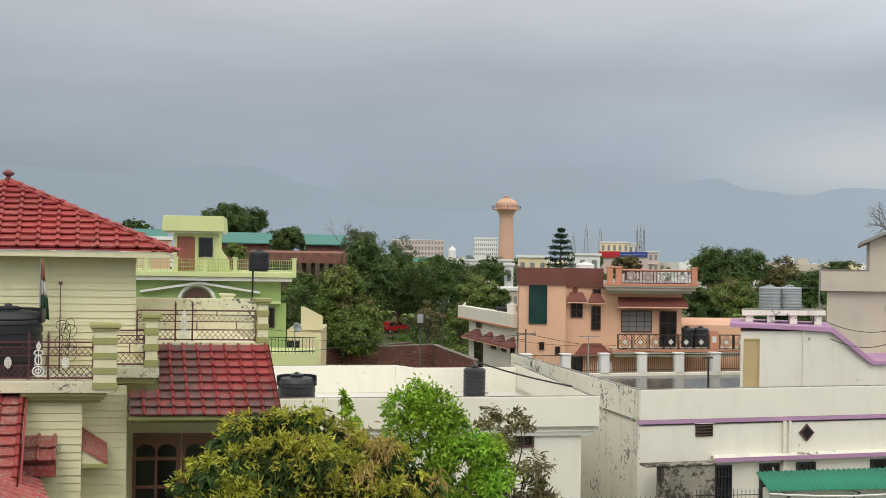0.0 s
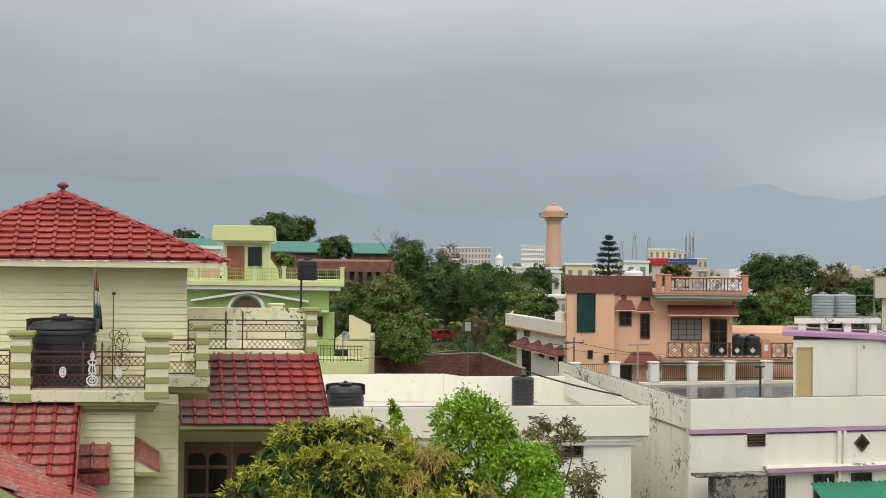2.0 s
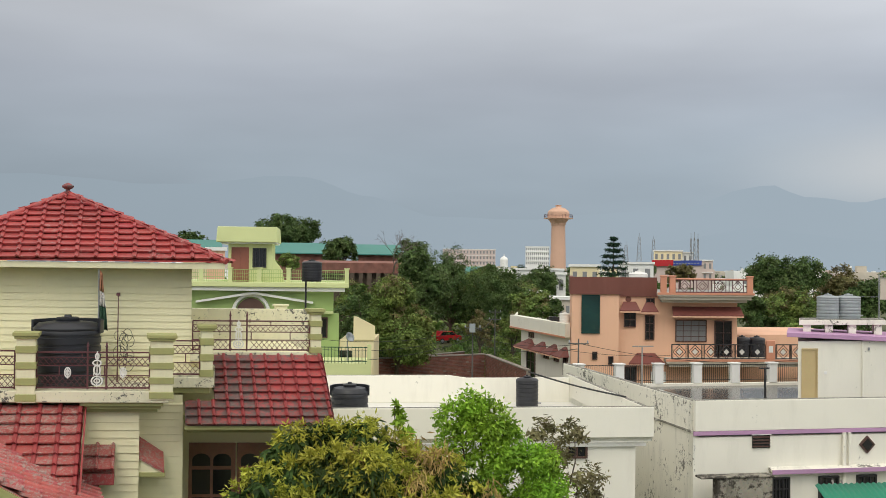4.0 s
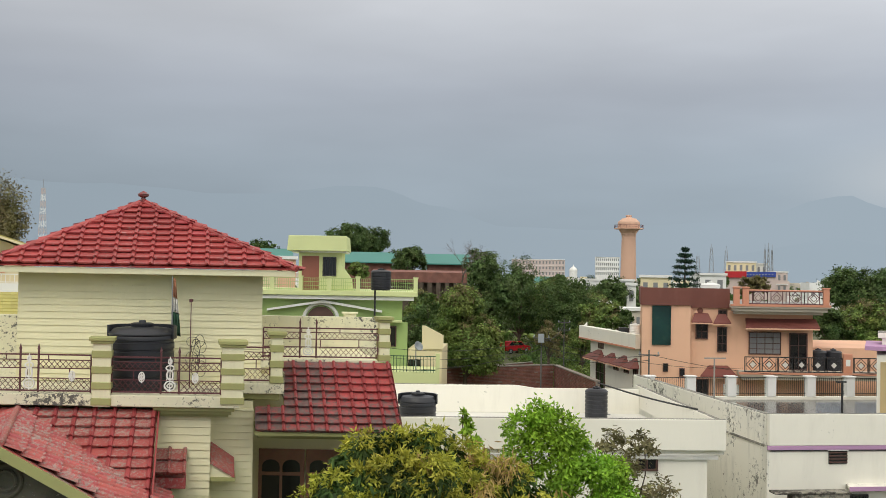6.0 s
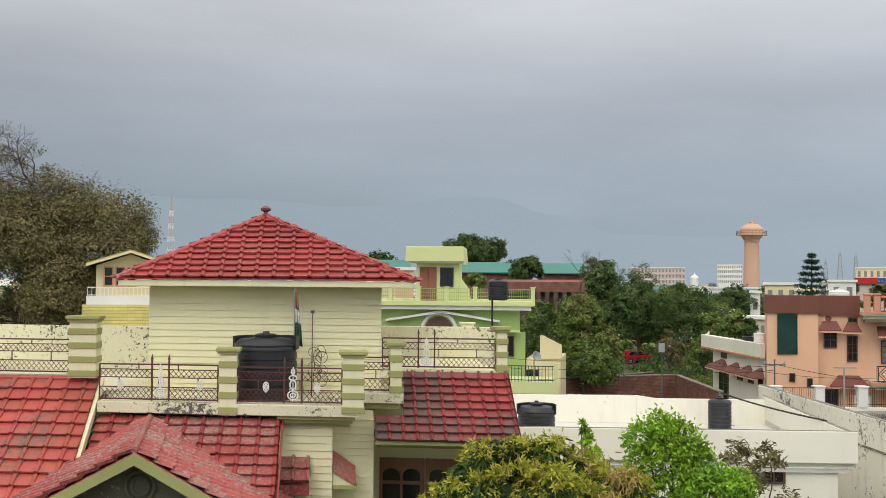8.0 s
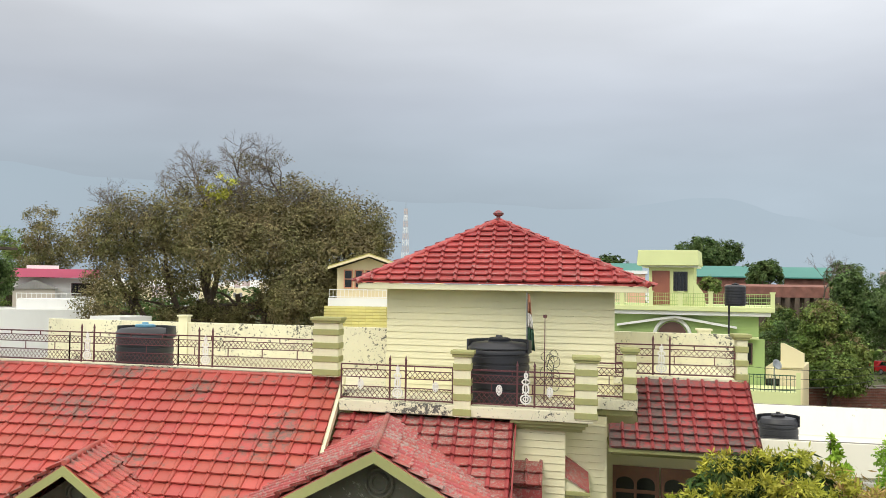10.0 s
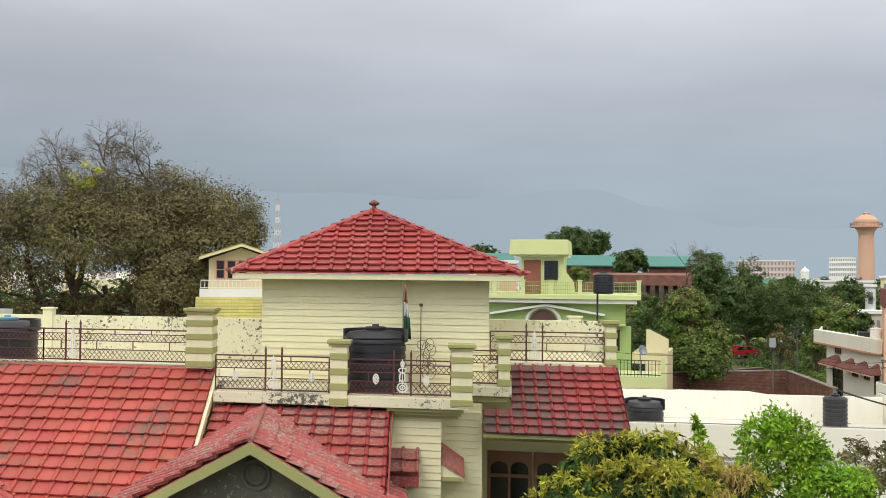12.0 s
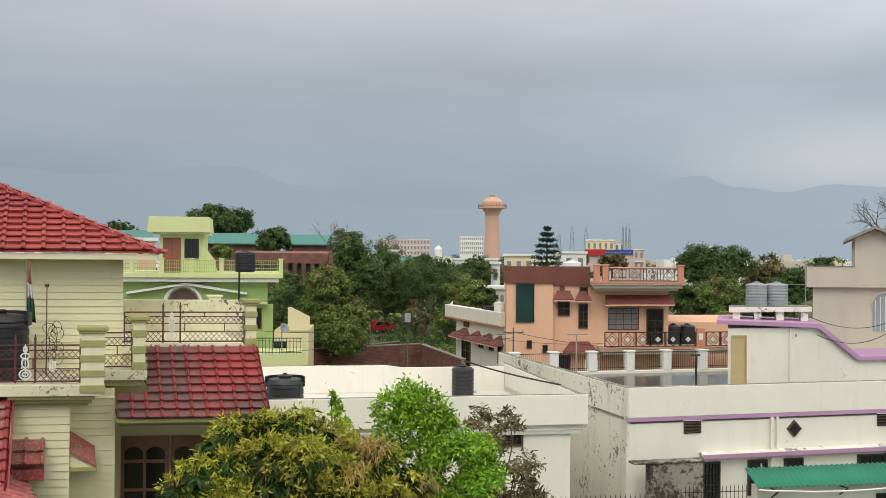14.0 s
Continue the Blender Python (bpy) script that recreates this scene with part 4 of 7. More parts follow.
def parapet_ring(parent, to, u0, u1, v0, v1, z0, z1, mat, th=0.18, sides="fblr"):
    if "f" in sides:
        part("parapet", Build().box(u0, u1, v0, v0 + th, z0, z1, to), mat, parent, bevel=0.02)
    if "b" in sides:
        part("parapet", Build().box(u0, u1, v1 - th, v1, z0, z1, to), mat, parent, bevel=0.02)
    if "l" in sides:
        part("parapet", Build().box(u0, u0 + th, v0 + th + 0.002, v1 - th - 0.002, z0, z1, to), mat, parent, bevel=0.02)
    if "r" in sides:
        part("parapet", Build().box(u1 - th, u1, v0 + th + 0.002, v1 - th - 0.002, z0, z1, to), mat, parent, bevel=0.02)


# ---------------------------------------------------------------- white house with the lilac bands
W = plan(6.13, 32.426, 14.5)
white_house = thing("white_house", W(9, 6, 0), "white single-storey house with lilac bands and a walled wet roof terrace", "house")
part("wall", Build().box(0.03, 20.0, 0.06, 12.6, 0.0, 3.89, W), "white_wall", white_house)
part("side_wall", Build().box(-0.04, 0.028, 0.06, 12.6, 0.0, 4.06, W), "white_mould", white_house, "white side wall blotched with grey mould")
part("roof", Build().box(0.2, 19.8, 0.2, 12.4, 3.9, 4.0, W), "wet_roof", white_house, "wet grey roof terrace that mirrors the sky")
part("lilac_band", Build().box(-0.05, 20.05, -0.02, 0.055, 3.96, 4.08, W), "purple", white_house, bevel=0.01)
parapet_ring(white_house, W, 0.0, 20.0, 0.0, 12.6, 4.085, 5.02, "white_wall", 0.2, "f")
part("parapet", Build().box(-0.06, 0.16, 0.204, 12.6, 4.06, 5.0, W), "white_mould", white_house, bevel=0.02)
part("kerb", Build().box(0.17, 20, 12.3, 12.6, 3.9, 4.12, W), "white_wall", white_house, bevel=0.02)
part("downpipe", Build().tube(W(4.98, -0.04, 0.2), W(4.98, -0.04, 3.96), 0.06, 0.06, 10), "white_wall", white_house, smooth=True)
part("downpipe", Build().tube(W(5.17, -0.04, 2.9), W(5.17, -0.04, 3.96), 0.05, 0.05, 10), "white_wall", white_house, smooth=True)
for i in range(10):
    u = 0.59 + 1.765 * i
    part("terrace_post", Build().box(u - 0.19, u + 0.19, 12.28, 12.62, 4.12, 4.93, W).box(u - 0.23, u + 0.23, 12.24, 12.66, 4.93, 4.99, W), "white_paint", white_house, bevel=0.015)
    rail_panel(white_house, W, 12.45, [(u + 0.2, u + 1.56, 4.25, 0.016), (u + 0.2, u + 1.56, 4.9, 0.02)], [(u + 0.24 + k * 0.092, 4.12, 4.9, 0.009) for k in range(15)], "iron_black", name="terrace_rail")
part("coping", Build().box(0.0, 20.0, 0.02, 0.18, 5.02, 5.035, W), "grime", white_house, "black weathered top of the roof wall")
part("coping", Build().box(-0.04, 0.14, 0.21, 12.6, 5.0, 5.015, W), "grime", white_house)
part("eave_stain_ledge", Build().box(-0.075, -0.062, 0.2, 12.6, 4.03, 4.1, W), "grime", white_house)
for u0, u1 in ((1.90, 2.48), (8.95, 9.55), (15.0, 15.6)):
    v = part("vent", Build().box(u0, u1, 0.02, 0.055, 3.54, 3.93, W), "glass_dark", white_house, "small dark slatted vent")
    for k in range(4):
        part("slat", Build().box(u0, u1, -0.01, 0.018, 3.57 + k * 0.095, 3.61 + k * 0.095, W), "wood_dark", v)
    part("vent_frame", Build().box(u0 - 0.04, u1 + 0.04, -0.012, 0.05, 3.935, 3.97, W), "white_paint", v)
dia = part("diamond_vent", Build().prism([(5.82, 3.28), (6.09, 3.56), (5.82, 3.84), (5.55, 3.56)], 0.0, 0.055, W), "wood_dark", white_house, "dark diamond-shaped vent")
part("diamond_grille", Build().prism([(5.82, 3.36), (6.01, 3.56), (5.82, 3.76), (5.63, 3.56)], -0.014, -0.003, W), "glass_dark", dia)
ch = part("sunshade", Build().slab([W(2.45, -0.2, 2.80), W(20, -0.2, 2.80), W(20, 0.055, 2.86), W(2.45, 0.055, 2.86)], (0, 0, 0.09)), "white_mould", white_house, "peeling white sunshade slab", bevel=0.01)
part("lilac_edge", Build().box(2.44, 20.0, -0.24, -0.202, 2.76, 2.89, W), "purple", ch)
opening(white_house, W, 2.55, 3.15, 0.02, 0.1, 2.62, "iron_black", "glass_dark", 4, 6, "door", "dark grilled back door")
for u0 in (4.15, 5.46, 8.2, 10.4):
    opening(white_house, W, u0, u0 + 0.68 + (0.8 if u0 > 8 else 0), 0.02, 1.5, 2.62, "iron_black", "glass_dark", 2, 2, "window", "dark grilled window under the sunshade")
# stair room on the roof
S = plan(*W(0, 2.6, 0).xy, 14.5, -16)
stair = part("stair_room", Build().prism([(4.92, 4.0), (14.0, 4.0), (14.0, 5.45), (10.2, 5.45), (8.5, 6.62), (4.92, 6.62)], 0.0, 3.0, S), "white_wall", white_house, "white roof stair room with a sloping lilac edge")
part("lilac_slab", Build().prism([(4.5, 6.78), (8.45, 6.60), (10.1, 5.44), (14.0, 5.44), (14.0, 5.58), (10.2, 5.58), (8.52, 6.76), (4.5, 6.92)], -0.18, 3.2, S), "purple", stair, bevel=0.01)
opening(stair, S, 5.05, 5.66, 0.0, 4.2, 6.38, "tan_door", "tan_door", 0, 0, "door", "tan painted stair room door", 0.05)
part("downpipe", Build().tube(S(7.35, -0.05, 4.3), S(7.35, -0.05, 6.6), 0.03), "white_wall", stair)
part("lamp_box", Build().box(7.55, 7.62, -0.05, 0.0, 6.3, 6.4, S), "steel", stair)
part("switch_box", Build().box(5.9, 6.0, -0.03, 0.0, 5.5, 5.6, S), "white_paint", stair)
# concrete stand with two grey tanks
stand = thing("tank_stand", S(6.5, 1.6, 6.74), "stained white concrete frame stand on the stair room roof", "tank stand")
for u in (5.1, 5.95, 6.85, 7.85):
    part("pier", Build().box(u, u + 0.3, 1.0, 2.3, 6.74, 7.18, S), "white_mould", stand)
part("stand_slab", Build().box(4.95, 8.3, 0.9, 2.4, 7.12, 7.3, S), "white_mould", stand, bevel=0.015)
part("slab_stain", Build().box(4.97, 8.28, 0.92, 2.38, 7.3, 7.312, S), "grime", stand)
for u, r in ((6.06, 0.38), (6.86, 0.42)):
    tank("grey_water_tank", S(u, 1.6, 7.312), r, 0.86, "tank_grey", "grey ribbed plastic water tank on a concrete stand", ribs=6)
stk = single("vent_pipe", Build().tube(S(8.05, 1.2, 7.312), S(8.05, 1.2, 8.9), 0.022, 0.022, 8).bar(S(8.05, 1.2, 8.1), S(6.9, 1.6, 8.1), 0.012), "steel", "thin grey vent pipe standing on the tank stand", "pipe")
pole = single("clothes_post", Build().tube(W(3.55, 2.3, 4.0), W(3.55, 2.3, 5.75), 0.035, 0.035, 8).box(3.35, 3.7, 2.28, 2.32, 5.73, 5.78, W), "iron_black", "black iron clothes-line post on the wet roof", "post")
pole2 = single("bent_pole", Build().tube(W(-0.0, 4.2, 5.0), W(0.0, 4.2, 6.35), 0.03, 0.025, 8).box(-0.35, 0.4, 4.18, 4.22, 6.33, 6.37, W), "concrete", "thin pole with a cross arm fixed to the side parapet", "pole")

# yard in front of it
yard = single("yard_wall", Build().box(0.22, 2.02, -1.0, -0.7, 0, 2.85, W).box(-0.3, 2.06, -1.05, -0.6, 2.852, 2.92, W), "mossy", "mould-blackened rough concrete wall in the yard", "wall", bevel=0.06)
Sh = plan(8.5, 27.3, 12, 6)
shed = thing("shed", Sh(2.5, 1.2, 0), "low white shed under a green corrugated sheet roof", "shed")
part("wall", Build().box(0.1, 9.0, 0.2, 0.58, 0, 3.06, Sh), "white_wall", shed)
part("door_opening", Build().box(0.5, 1.25, 0.165, 0.198, 0.0, 2.72, Sh), "glass_dark", shed)
part("window_opening", Build().box(3.6, 5.0, 0.165, 0.198, 1.6, 2.75, Sh), "glass_dark", shed)
b = Build()
n = 190
vs = []
for i in range(n + 1):
    u = -0.1 + 9.4 * i / n
    w = 0.024 * math.cos(6.2832 * u / 0.155)
    vs += [Sh(u, -0.3, 3.16 - 0.012 * u + w), Sh(u, 0.6, 3.48 + w)]
b.add(vs, [(2 * i, 2 * i + 2, 2 * i + 3, 2 * i + 1) for i in range(n)])
rs = part("roof_sheet", b, "green_sheet", shed, "green corrugated metal roof sheet", smooth=True)
sd = rs.modifiers.new("sheet", "SOLIDIFY")
sd.thickness = 0.006
part("edge_pipe", Build().path([Sh(-0.1 + 9.3 * k / 12, -0.34, 3.10 - 0.10 * k / 12 - 0.10 * math.sin(math.pi * k / 6)) for k in range(13)], 0.025, 6), "white_paint", shed)
for i in range(5):
    part("bracket", Build().bar(Sh(0.5 + 2 * i, 0.19, 2.76), Sh(0.5 + 2 * i, -0.25, 3.02), 0.02).bar(Sh(0.5 + 2 * i, 0.19, 3.0), Sh(0.5 + 2 * i, -0.27, 3.03), 0.02), "iron_black", shed)
lad = thing("ladder", W(3.75, -2.0, 0), "old grey wooden ladder leaning by the shed", "ladder")
for d in (0, 0.3):
    part("rail", Build().tube(W(3.55 + d, -2.6, 0), W(3.85 + d, -1.2, 2.75), 0.03), "concrete", lad)
for k in range(8):
    f = (k + 0.6) / 8.5
    part("rung", Build().tube(W(3.55 + 0.3 * f, -2.6 + 1.4 * f, 2.75 * f), W(3.85 + 0.3 * f, -2.6 + 1.4 * f, 2.75 * f), 0.018), "concrete", lad)


def fence(to, u0, u1, v, z0, z1, name="fence", label="low black iron spear fence"):
    t = thing(name, to((u0 + u1) / 2, v, 0), label, "fence")
    for z in (z0 + 0.15, z1 - 0.15):
        part("rail", Build().bar(to(u0, v, z), to(u1, v, z), 0.015), "iron_black", t)
    k = u0
    while k <= u1:
        part("bar", Build().bar(to(k, v, z0), to(k, v, z1 - 0.05), 0.009).tube(to(k, v, z1 - 0.05), to(k, v, z1 + 0.06), 0.016, 0.002, 4), "iron_black", t)
        k += 0.13
    part("base_wall", Build().box(u0 - 0.1, u1 + 0.1, v - 0.1, v + 0.1, 0, z0, to), "concrete", t)


Fn = plan(2.3, 26.5, 8)
fence(Fn, 0.0, 3.3, 0.0, 1.9, 2.95)
fence(Fn, 6.0, 8.2, 4.5, 1.1, 2.1)

# ---------------------------------------------------------------- white flat-roofed house nearer the street
Lp = plan(4.47, 29.665, 10)
flat_house = thing("flat_roofed_house", Lp(-5, 5, 0), "off-white single-storey house with a deep flat roof fascia", "house")
part("wall", Build().box(-11.5, -0.43, 0.30, 9.3, 0, 4.04, Lp), "white_wall", flat_house)
part("roof", Build().box(-11.8, -0.15, 0.2, 9.2, 4.05, 4.15, Lp), "roof_white", flat_house)
parapet_ring(flat_house, Lp, -12.0, 0.0, 0.0, 9.6, 4.325, 5.17, "white_wall", 0.16, "fl")
part("parapet", Build().box(-0.16, 0.0, 0.164, 9.6, 4.325, 5.12, Lp), "white_wall", flat_house, bevel=0.02)
part("back_parapet", Build().box(-12.0, -4.6, 9.0, 9.18, 4.15, 5.12, Lp), "white_wall", flat_house, bevel=0.02)
part("back_parapet", Build().prism([(-4.6, 4.15), (-0.17, 4.15), (-0.17, 5.02), (-3.9, 5.02), (-4.6, 5.12)], 9.0, 9.18, Lp), "white_wall", flat_house)
opening(flat_house, Lp, -2.42, -1.82, 0.28, 3.72, 4.16, "wood_dark", "glass_dark", 1, 0, "vent", "small dark barred vent")
opening(flat_house, Lp, -6.6, -5.4, 0.28, 1.2, 3.1, "wood_dark", "glass_dark", 3, 1, "window", "brown wooden window")
tank("water_tank", Lp(-8.35, 2.4, 4.15), 0.54, 1.4, "tank", "black plastic water tank on the flat roof", rim=True)
tank("water_tank", Lp(-1.95, 7.9, 4.15), 0.39, 1.05, "tank", "small black plastic water tank by the roof wall")
cab = Build()
part("coping", Build().box(-12.0, 0.0, 0.02, 0.14, 5.17, 5.182, Lp), "grime", flat_house, "dark weathered top of the fascia wall")
part("coping", Build().box(-0.14, -0.02, 0.17, 9.6, 5.12, 5.132, Lp), "grime", flat_house)
part("coping", Build().box(-12.0, -4.7, 9.02, 9.16, 5.12, 5.132, Lp), "grime", flat_house)
part("drip_stain", Build().box(-12.0, 0.0, 0.162, 0.295, 4.2, 4.322, Lp), "white_mould", flat_house)
c0, c1 = Lp(-1.9, 7.9, 5.35), Lp(-0.08, 2.4, 5.15)
cab.path([c0.lerp(c1, k / 12) + Vector((0, 0, -0.06 * math.sin(math.pi * k / 12))) for k in range(13)], 0.03)
single("roof_pipe", cab, "wire", "dark sagging pipe between the two roofs", "pipe")

# ---------------------------------------------------------------- peach house
P = plan(9.10, 59.306, 9, -3.5)
peach = thing("peach_house", P(1, 5, 0), "peach two-storey house with maroon parapet and iron balconies", "house")
part("wall", Build().box(0.0, 4.57, 0.0, 9, 0, 7.45, P), "peach", peach)
part("wall", Build().box(-2.26, -0.004, -0.05, 9, 0, 7.5, P), "peach", peach)
part("wall", Build().box(-4.9, -2.264, -0.7, 9, 0, 7.6, P), "peach", peach)
part("parapet_band", Build().box(-5.0, -2.2, -0.82, -0.62, 7.58, 8.52, P).box(-2.2, -0.08, -0.16, 0.04, 7.45, 8.52, P).box(-5.0, -4.8, -0.62, 9, 7.58, 8.52, P), "brown_band", peach, "maroon-brown painted parapet band")
part("cornice", Build().box(-0.1, 5.3, -1.25, 0.0, 7.5, 7.7, P).box(0.0, 5.2, -1.1, 0.0, 7.32, 7.498, P).box(0.12, 5.0, -0.8, 0.0, 7.16, 7.318, P), "beige", peach, "stepped pale cornice under the roof terrace", bevel=0.015)
part("roof", Build().box(-4.79, 5.2, 0.0, 9, 7.62, 7.69, P), "concrete", peach)
part("cornice_edge", Build().box(-0.14, 5.34, -1.3, -1.252, 7.6, 7.72, P), "peach_dark", peach)


def square_rail(parent, to, u0, u1, v, z0, h, posts=True, mat="iron_maroon", cell=0.9):
    n = max(1, round((u1 - u0) / cell))
    w = (u1 - u0) / n
    for i in range(n):
        a = u0 + w * i
        c, m = a + w / 2, z0 + h / 2
        rl = rail_panel(parent, to, v, [(a, a + w, z0 + 0.03, 0.038), (a, a + w, z0 + h, 0.038)],
                        [(q, z0, z0 + h, 0.026) for q in (a, c - 0.46 * h, c + 0.46 * h, a + w)], mat)
        for s in (0.46 * h, 0.26 * h):
            q = [to(c, v, m + s), to(c + s, v, m), to(c, v, m - s), to(c - s, v, m)]
            part("diamond_bar", Build().path(q + [q[0]], 0.026, 4), mat, rl)
        s = 0.2 * h
        if mat == "iron_black":
            part("diamond", Build().slab([to(c, v + 0.01, m - s), to(c + s, v + 0.01, m), to(c, v + 0.01, m + s), to(c - s, v + 0.01, m)], to(0, 0.02, 0) - to(0, 0, 0)), "cloth_white", rl)


for u in (0.05, 0.55, 4.95):
    part("roof_post", Build().box(u - 0.02, u + 0.32, -1.2, -0.88, 7.7, 8.56, P).box(u - 0.06, u + 0.36, -1.24, -0.84, 8.56, 8.65, P), "peach_dark", peach, bevel=0.03)
square_rail(peach, P, 0.88, 4.93, -1.05, 7.71, 0.7)
part("roof_hand_rail", Build().tube(P(0.9, -1.05, 8.46), P(4.93, -1.05, 8.46), 0.045), "peach_dark", peach)
part("balcony_slab", Build().box(0.35, 10.0, -1.7, 0.0, 3.88, 4.1, P).box(0.5, 10, -1.55, 0, 3.7, 3.878, P), "beige", peach, bevel=0.015)
part("balcony_edge", Build().box(0.3, 10.05, -1.75, -1.702, 4.0, 4.12, P), "peach_dark", peach)
square_rail(peach, P, 0.62, 5.9, -1.6, 4.12, 0.8, mat="iron_black")
square_rail(peach, P, 6.5, 9.9, -1.6, 4.12, 0.8, mat="iron_black")
part("balcony_post", Build().box(5.95, 6.45, -1.7, -1.4, 4.12, 5.15, P), "peach_dark", peach, bevel=0.03)
part("balcony_post_panel", Build().box(6.08, 6.32, -1.72, -1.702, 4.5, 4.85, P), "white_paint", peach)
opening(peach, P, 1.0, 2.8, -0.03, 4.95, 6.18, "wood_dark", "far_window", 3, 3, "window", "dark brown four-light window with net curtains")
opening(peach, P, 3.25, 4.27, -0.03, 4.1, 6.14, "wood_dark", "glass_dark", 1, 2, "door", "dark balcony door")


def sloped_awning(parent, to, u0, u1, v, z0, z1, out, mat="awning_red", hip=0.06):
    b = Build().slab([to(u0, v - out, z0), to(u1, v - out, z0), to(u1 - hip, v, z1), to(u0 + hip, v, z1)], (0, 0, 0.07))
    a = part("awning", b, mat, parent, "brick-red sloping awning")
    part("awning_lip", Build().box(u0, u1, v - out - 0.03, v - out + 0.05, z0 - 0.07, z0 - 0.002, to), "peach", a)


sloped_awning(peach, P, 0.75, 4.8, 0.0, 6.42, 6.85, 0.9)
opening(peach, P, -1.95, -1.25, -0.08, 5.75, 6.6, "wood_dark", "glass_dark", 1, 1, "window", "small dark window")
opening(peach, P, -0.75, -0.2, -0.08, 5.05, 6.42, "wood_dark", "glass_dark", 1, 2, "window", "tall dark window")
opening(peach, P, -0.7, -0.2, -0.08, 6.98, 7.38, "wood_dark", "glass_dark", 1, 0, "vent", "small vent")
sloped_awning(peach, P, -2.2, -1.05, -0.06, 6.65, 7.1, 0.5, hip=0.22)
sloped_awning(peach, P, -1.0, -0.02, -0.06, 6.6, 7.1, 0.5, hip=0.3)
gl = opening(peach, P, -4.36, -3.33, -0.74, 5.44, 7.55, "green_glass", "green_glass", 0, 0, "window", "tall dark green glass window", 0.04)
for u0, z0 in ((-3.75, 4.0), (-2.85, 3.75), (-4.5, 3.2)):
    opening(peach, P, u0, u0 + 0.3, -0.72, z0, z0 + 0.45, "wood_dark", "glass_dark", 0, 0, "vent", "small dark vent", 0.04)
part("round_vent", Build().tube(P(-1.7, -0.1, 7.3), P(-1.7, -0.04, 7.3), 0.16, 0.16, 16), "brown_band", peach)
sloped_awning(peach, P, -1.7, 0.35, -0.06, 3.75, 4.25, 0.7, hip=0.5)
opening(peach, P, -1.9, -1.2, -0.08, 1.9, 3.6, "wood_dark", "glass_dark", 1, 1, "window", "dark ground floor window")
part("ac_unit", Build().box(-0.4, 0.45, -0.45, -0.06, 2.75, 3.3, P).tube(P(-0.0, -0.46, 3.02), P(0.0, -0.455, 3.02), 0.22, 0.22, 16), "white_paint", peach, "white outdoor air conditioner")
part("low_wing", Build().box(4.575, 11.0, 1.0, 9, 0, 5.3, P), "peach", peach)
for u in (4.95, 5.8):
    tank("water_tank", P(u, 0.45, 4.1), 0.46, 1.15, "tank", "dark plastic water tank on the balcony")
tank("white_water_tank", P(-0.9, 3.2, 7.69), 0.55, 1.15, "white_paint", "white plastic water tank on the peach house roof")

# white annexe with little red awnings along its side
An = plan(1.387, 72.987, -73.75)
Ab = plan(1.387, 72.987, -73.75, -3.5)
annexe = thing("white_annexe", Ab(5.5, 2.5, 0), "low white house with little red awnings over its windows", "house")
part("wall", Build().box(1.6, 11.0, 0.0, 4.8, 0, 4.88, Ab), "white_wall", annexe)
part("roof_slab", Build().box(0.0, 11.0, 0.0, 5.0, 4.884, 5.5, Ab), "white_wall", annexe)
part("roof_edge", Build().box(0.0, 11.05, -0.32, -0.003, 4.9, 5.73, An).box(0.0, 0.2, 0.0, 5.0, 5.504, 5.73, Ab), "white_wall", annexe, "deep white roof fascia", bevel=0.02)
part("pink_line", Build().box(0.0, 11.05, -0.35, -0.322, 4.86, 4.96, An), "peach_dark", annexe)
for u0, u1 in ((1.6, 4.85), (4.95, 7.1), (7.15, 9.25), (9.35, 11.0)):
    w_ = u1 - u0
    aw = part("awning", Build().slab([An(u0, -0.55, 3.70), An(u1 - 0.25, -0.55, 3.70), An(u0 + 0.74 * w_, -0.01, 4.26), An(u0 + 0.50 * w_, -0.01, 4.26)], (0, 0, 0.06)).slab([An(u1 - 0.25, -0.55, 3.70), An(u1 - 0.1, -0.01, 3.72), An(u0 + 0.74 * w_, -0.01, 4.26)], (0, 0, 0.06)), "awning_red", annexe, "brick-red hipped awning")
    part("awning_lip", Build().box(u0, u1 - 0.25, -0.56, -0.5, 3.63, 3.698, An), "peach", aw)
opening(annexe, An, 3.0, 4.7, -0.03, 1.5, 3.55, "wood_dark", "glass_dark", 1, 2, "door", "dark double door")
for u0, u1, z0 in ((6.45, 7.3, 3.3), (8.4, 9.2, 3.3), (10.0, 10.7, 2.6)):
    opening(annexe, An, u0, u1, -0.03, z0, 3.72, "wood_dark", "glass_dark", 1, 0, "window", "small dark window")
opening(annexe, An, 3.4, 4.35, -0.03, 4.42, 4.78, "wood_dark", "glass_dark", 1, 0, "vent", "small dark vent")
tank("white_water_tank", (4.35, 65.3, 5.5), 0.34, 0.75, "white_paint", "white plastic water tank on the annexe roof")
tank("black_water_tank", (3.75, 66.2, 5.5), 0.34, 0.45, "tank", "black plastic water tank on the annexe roof")

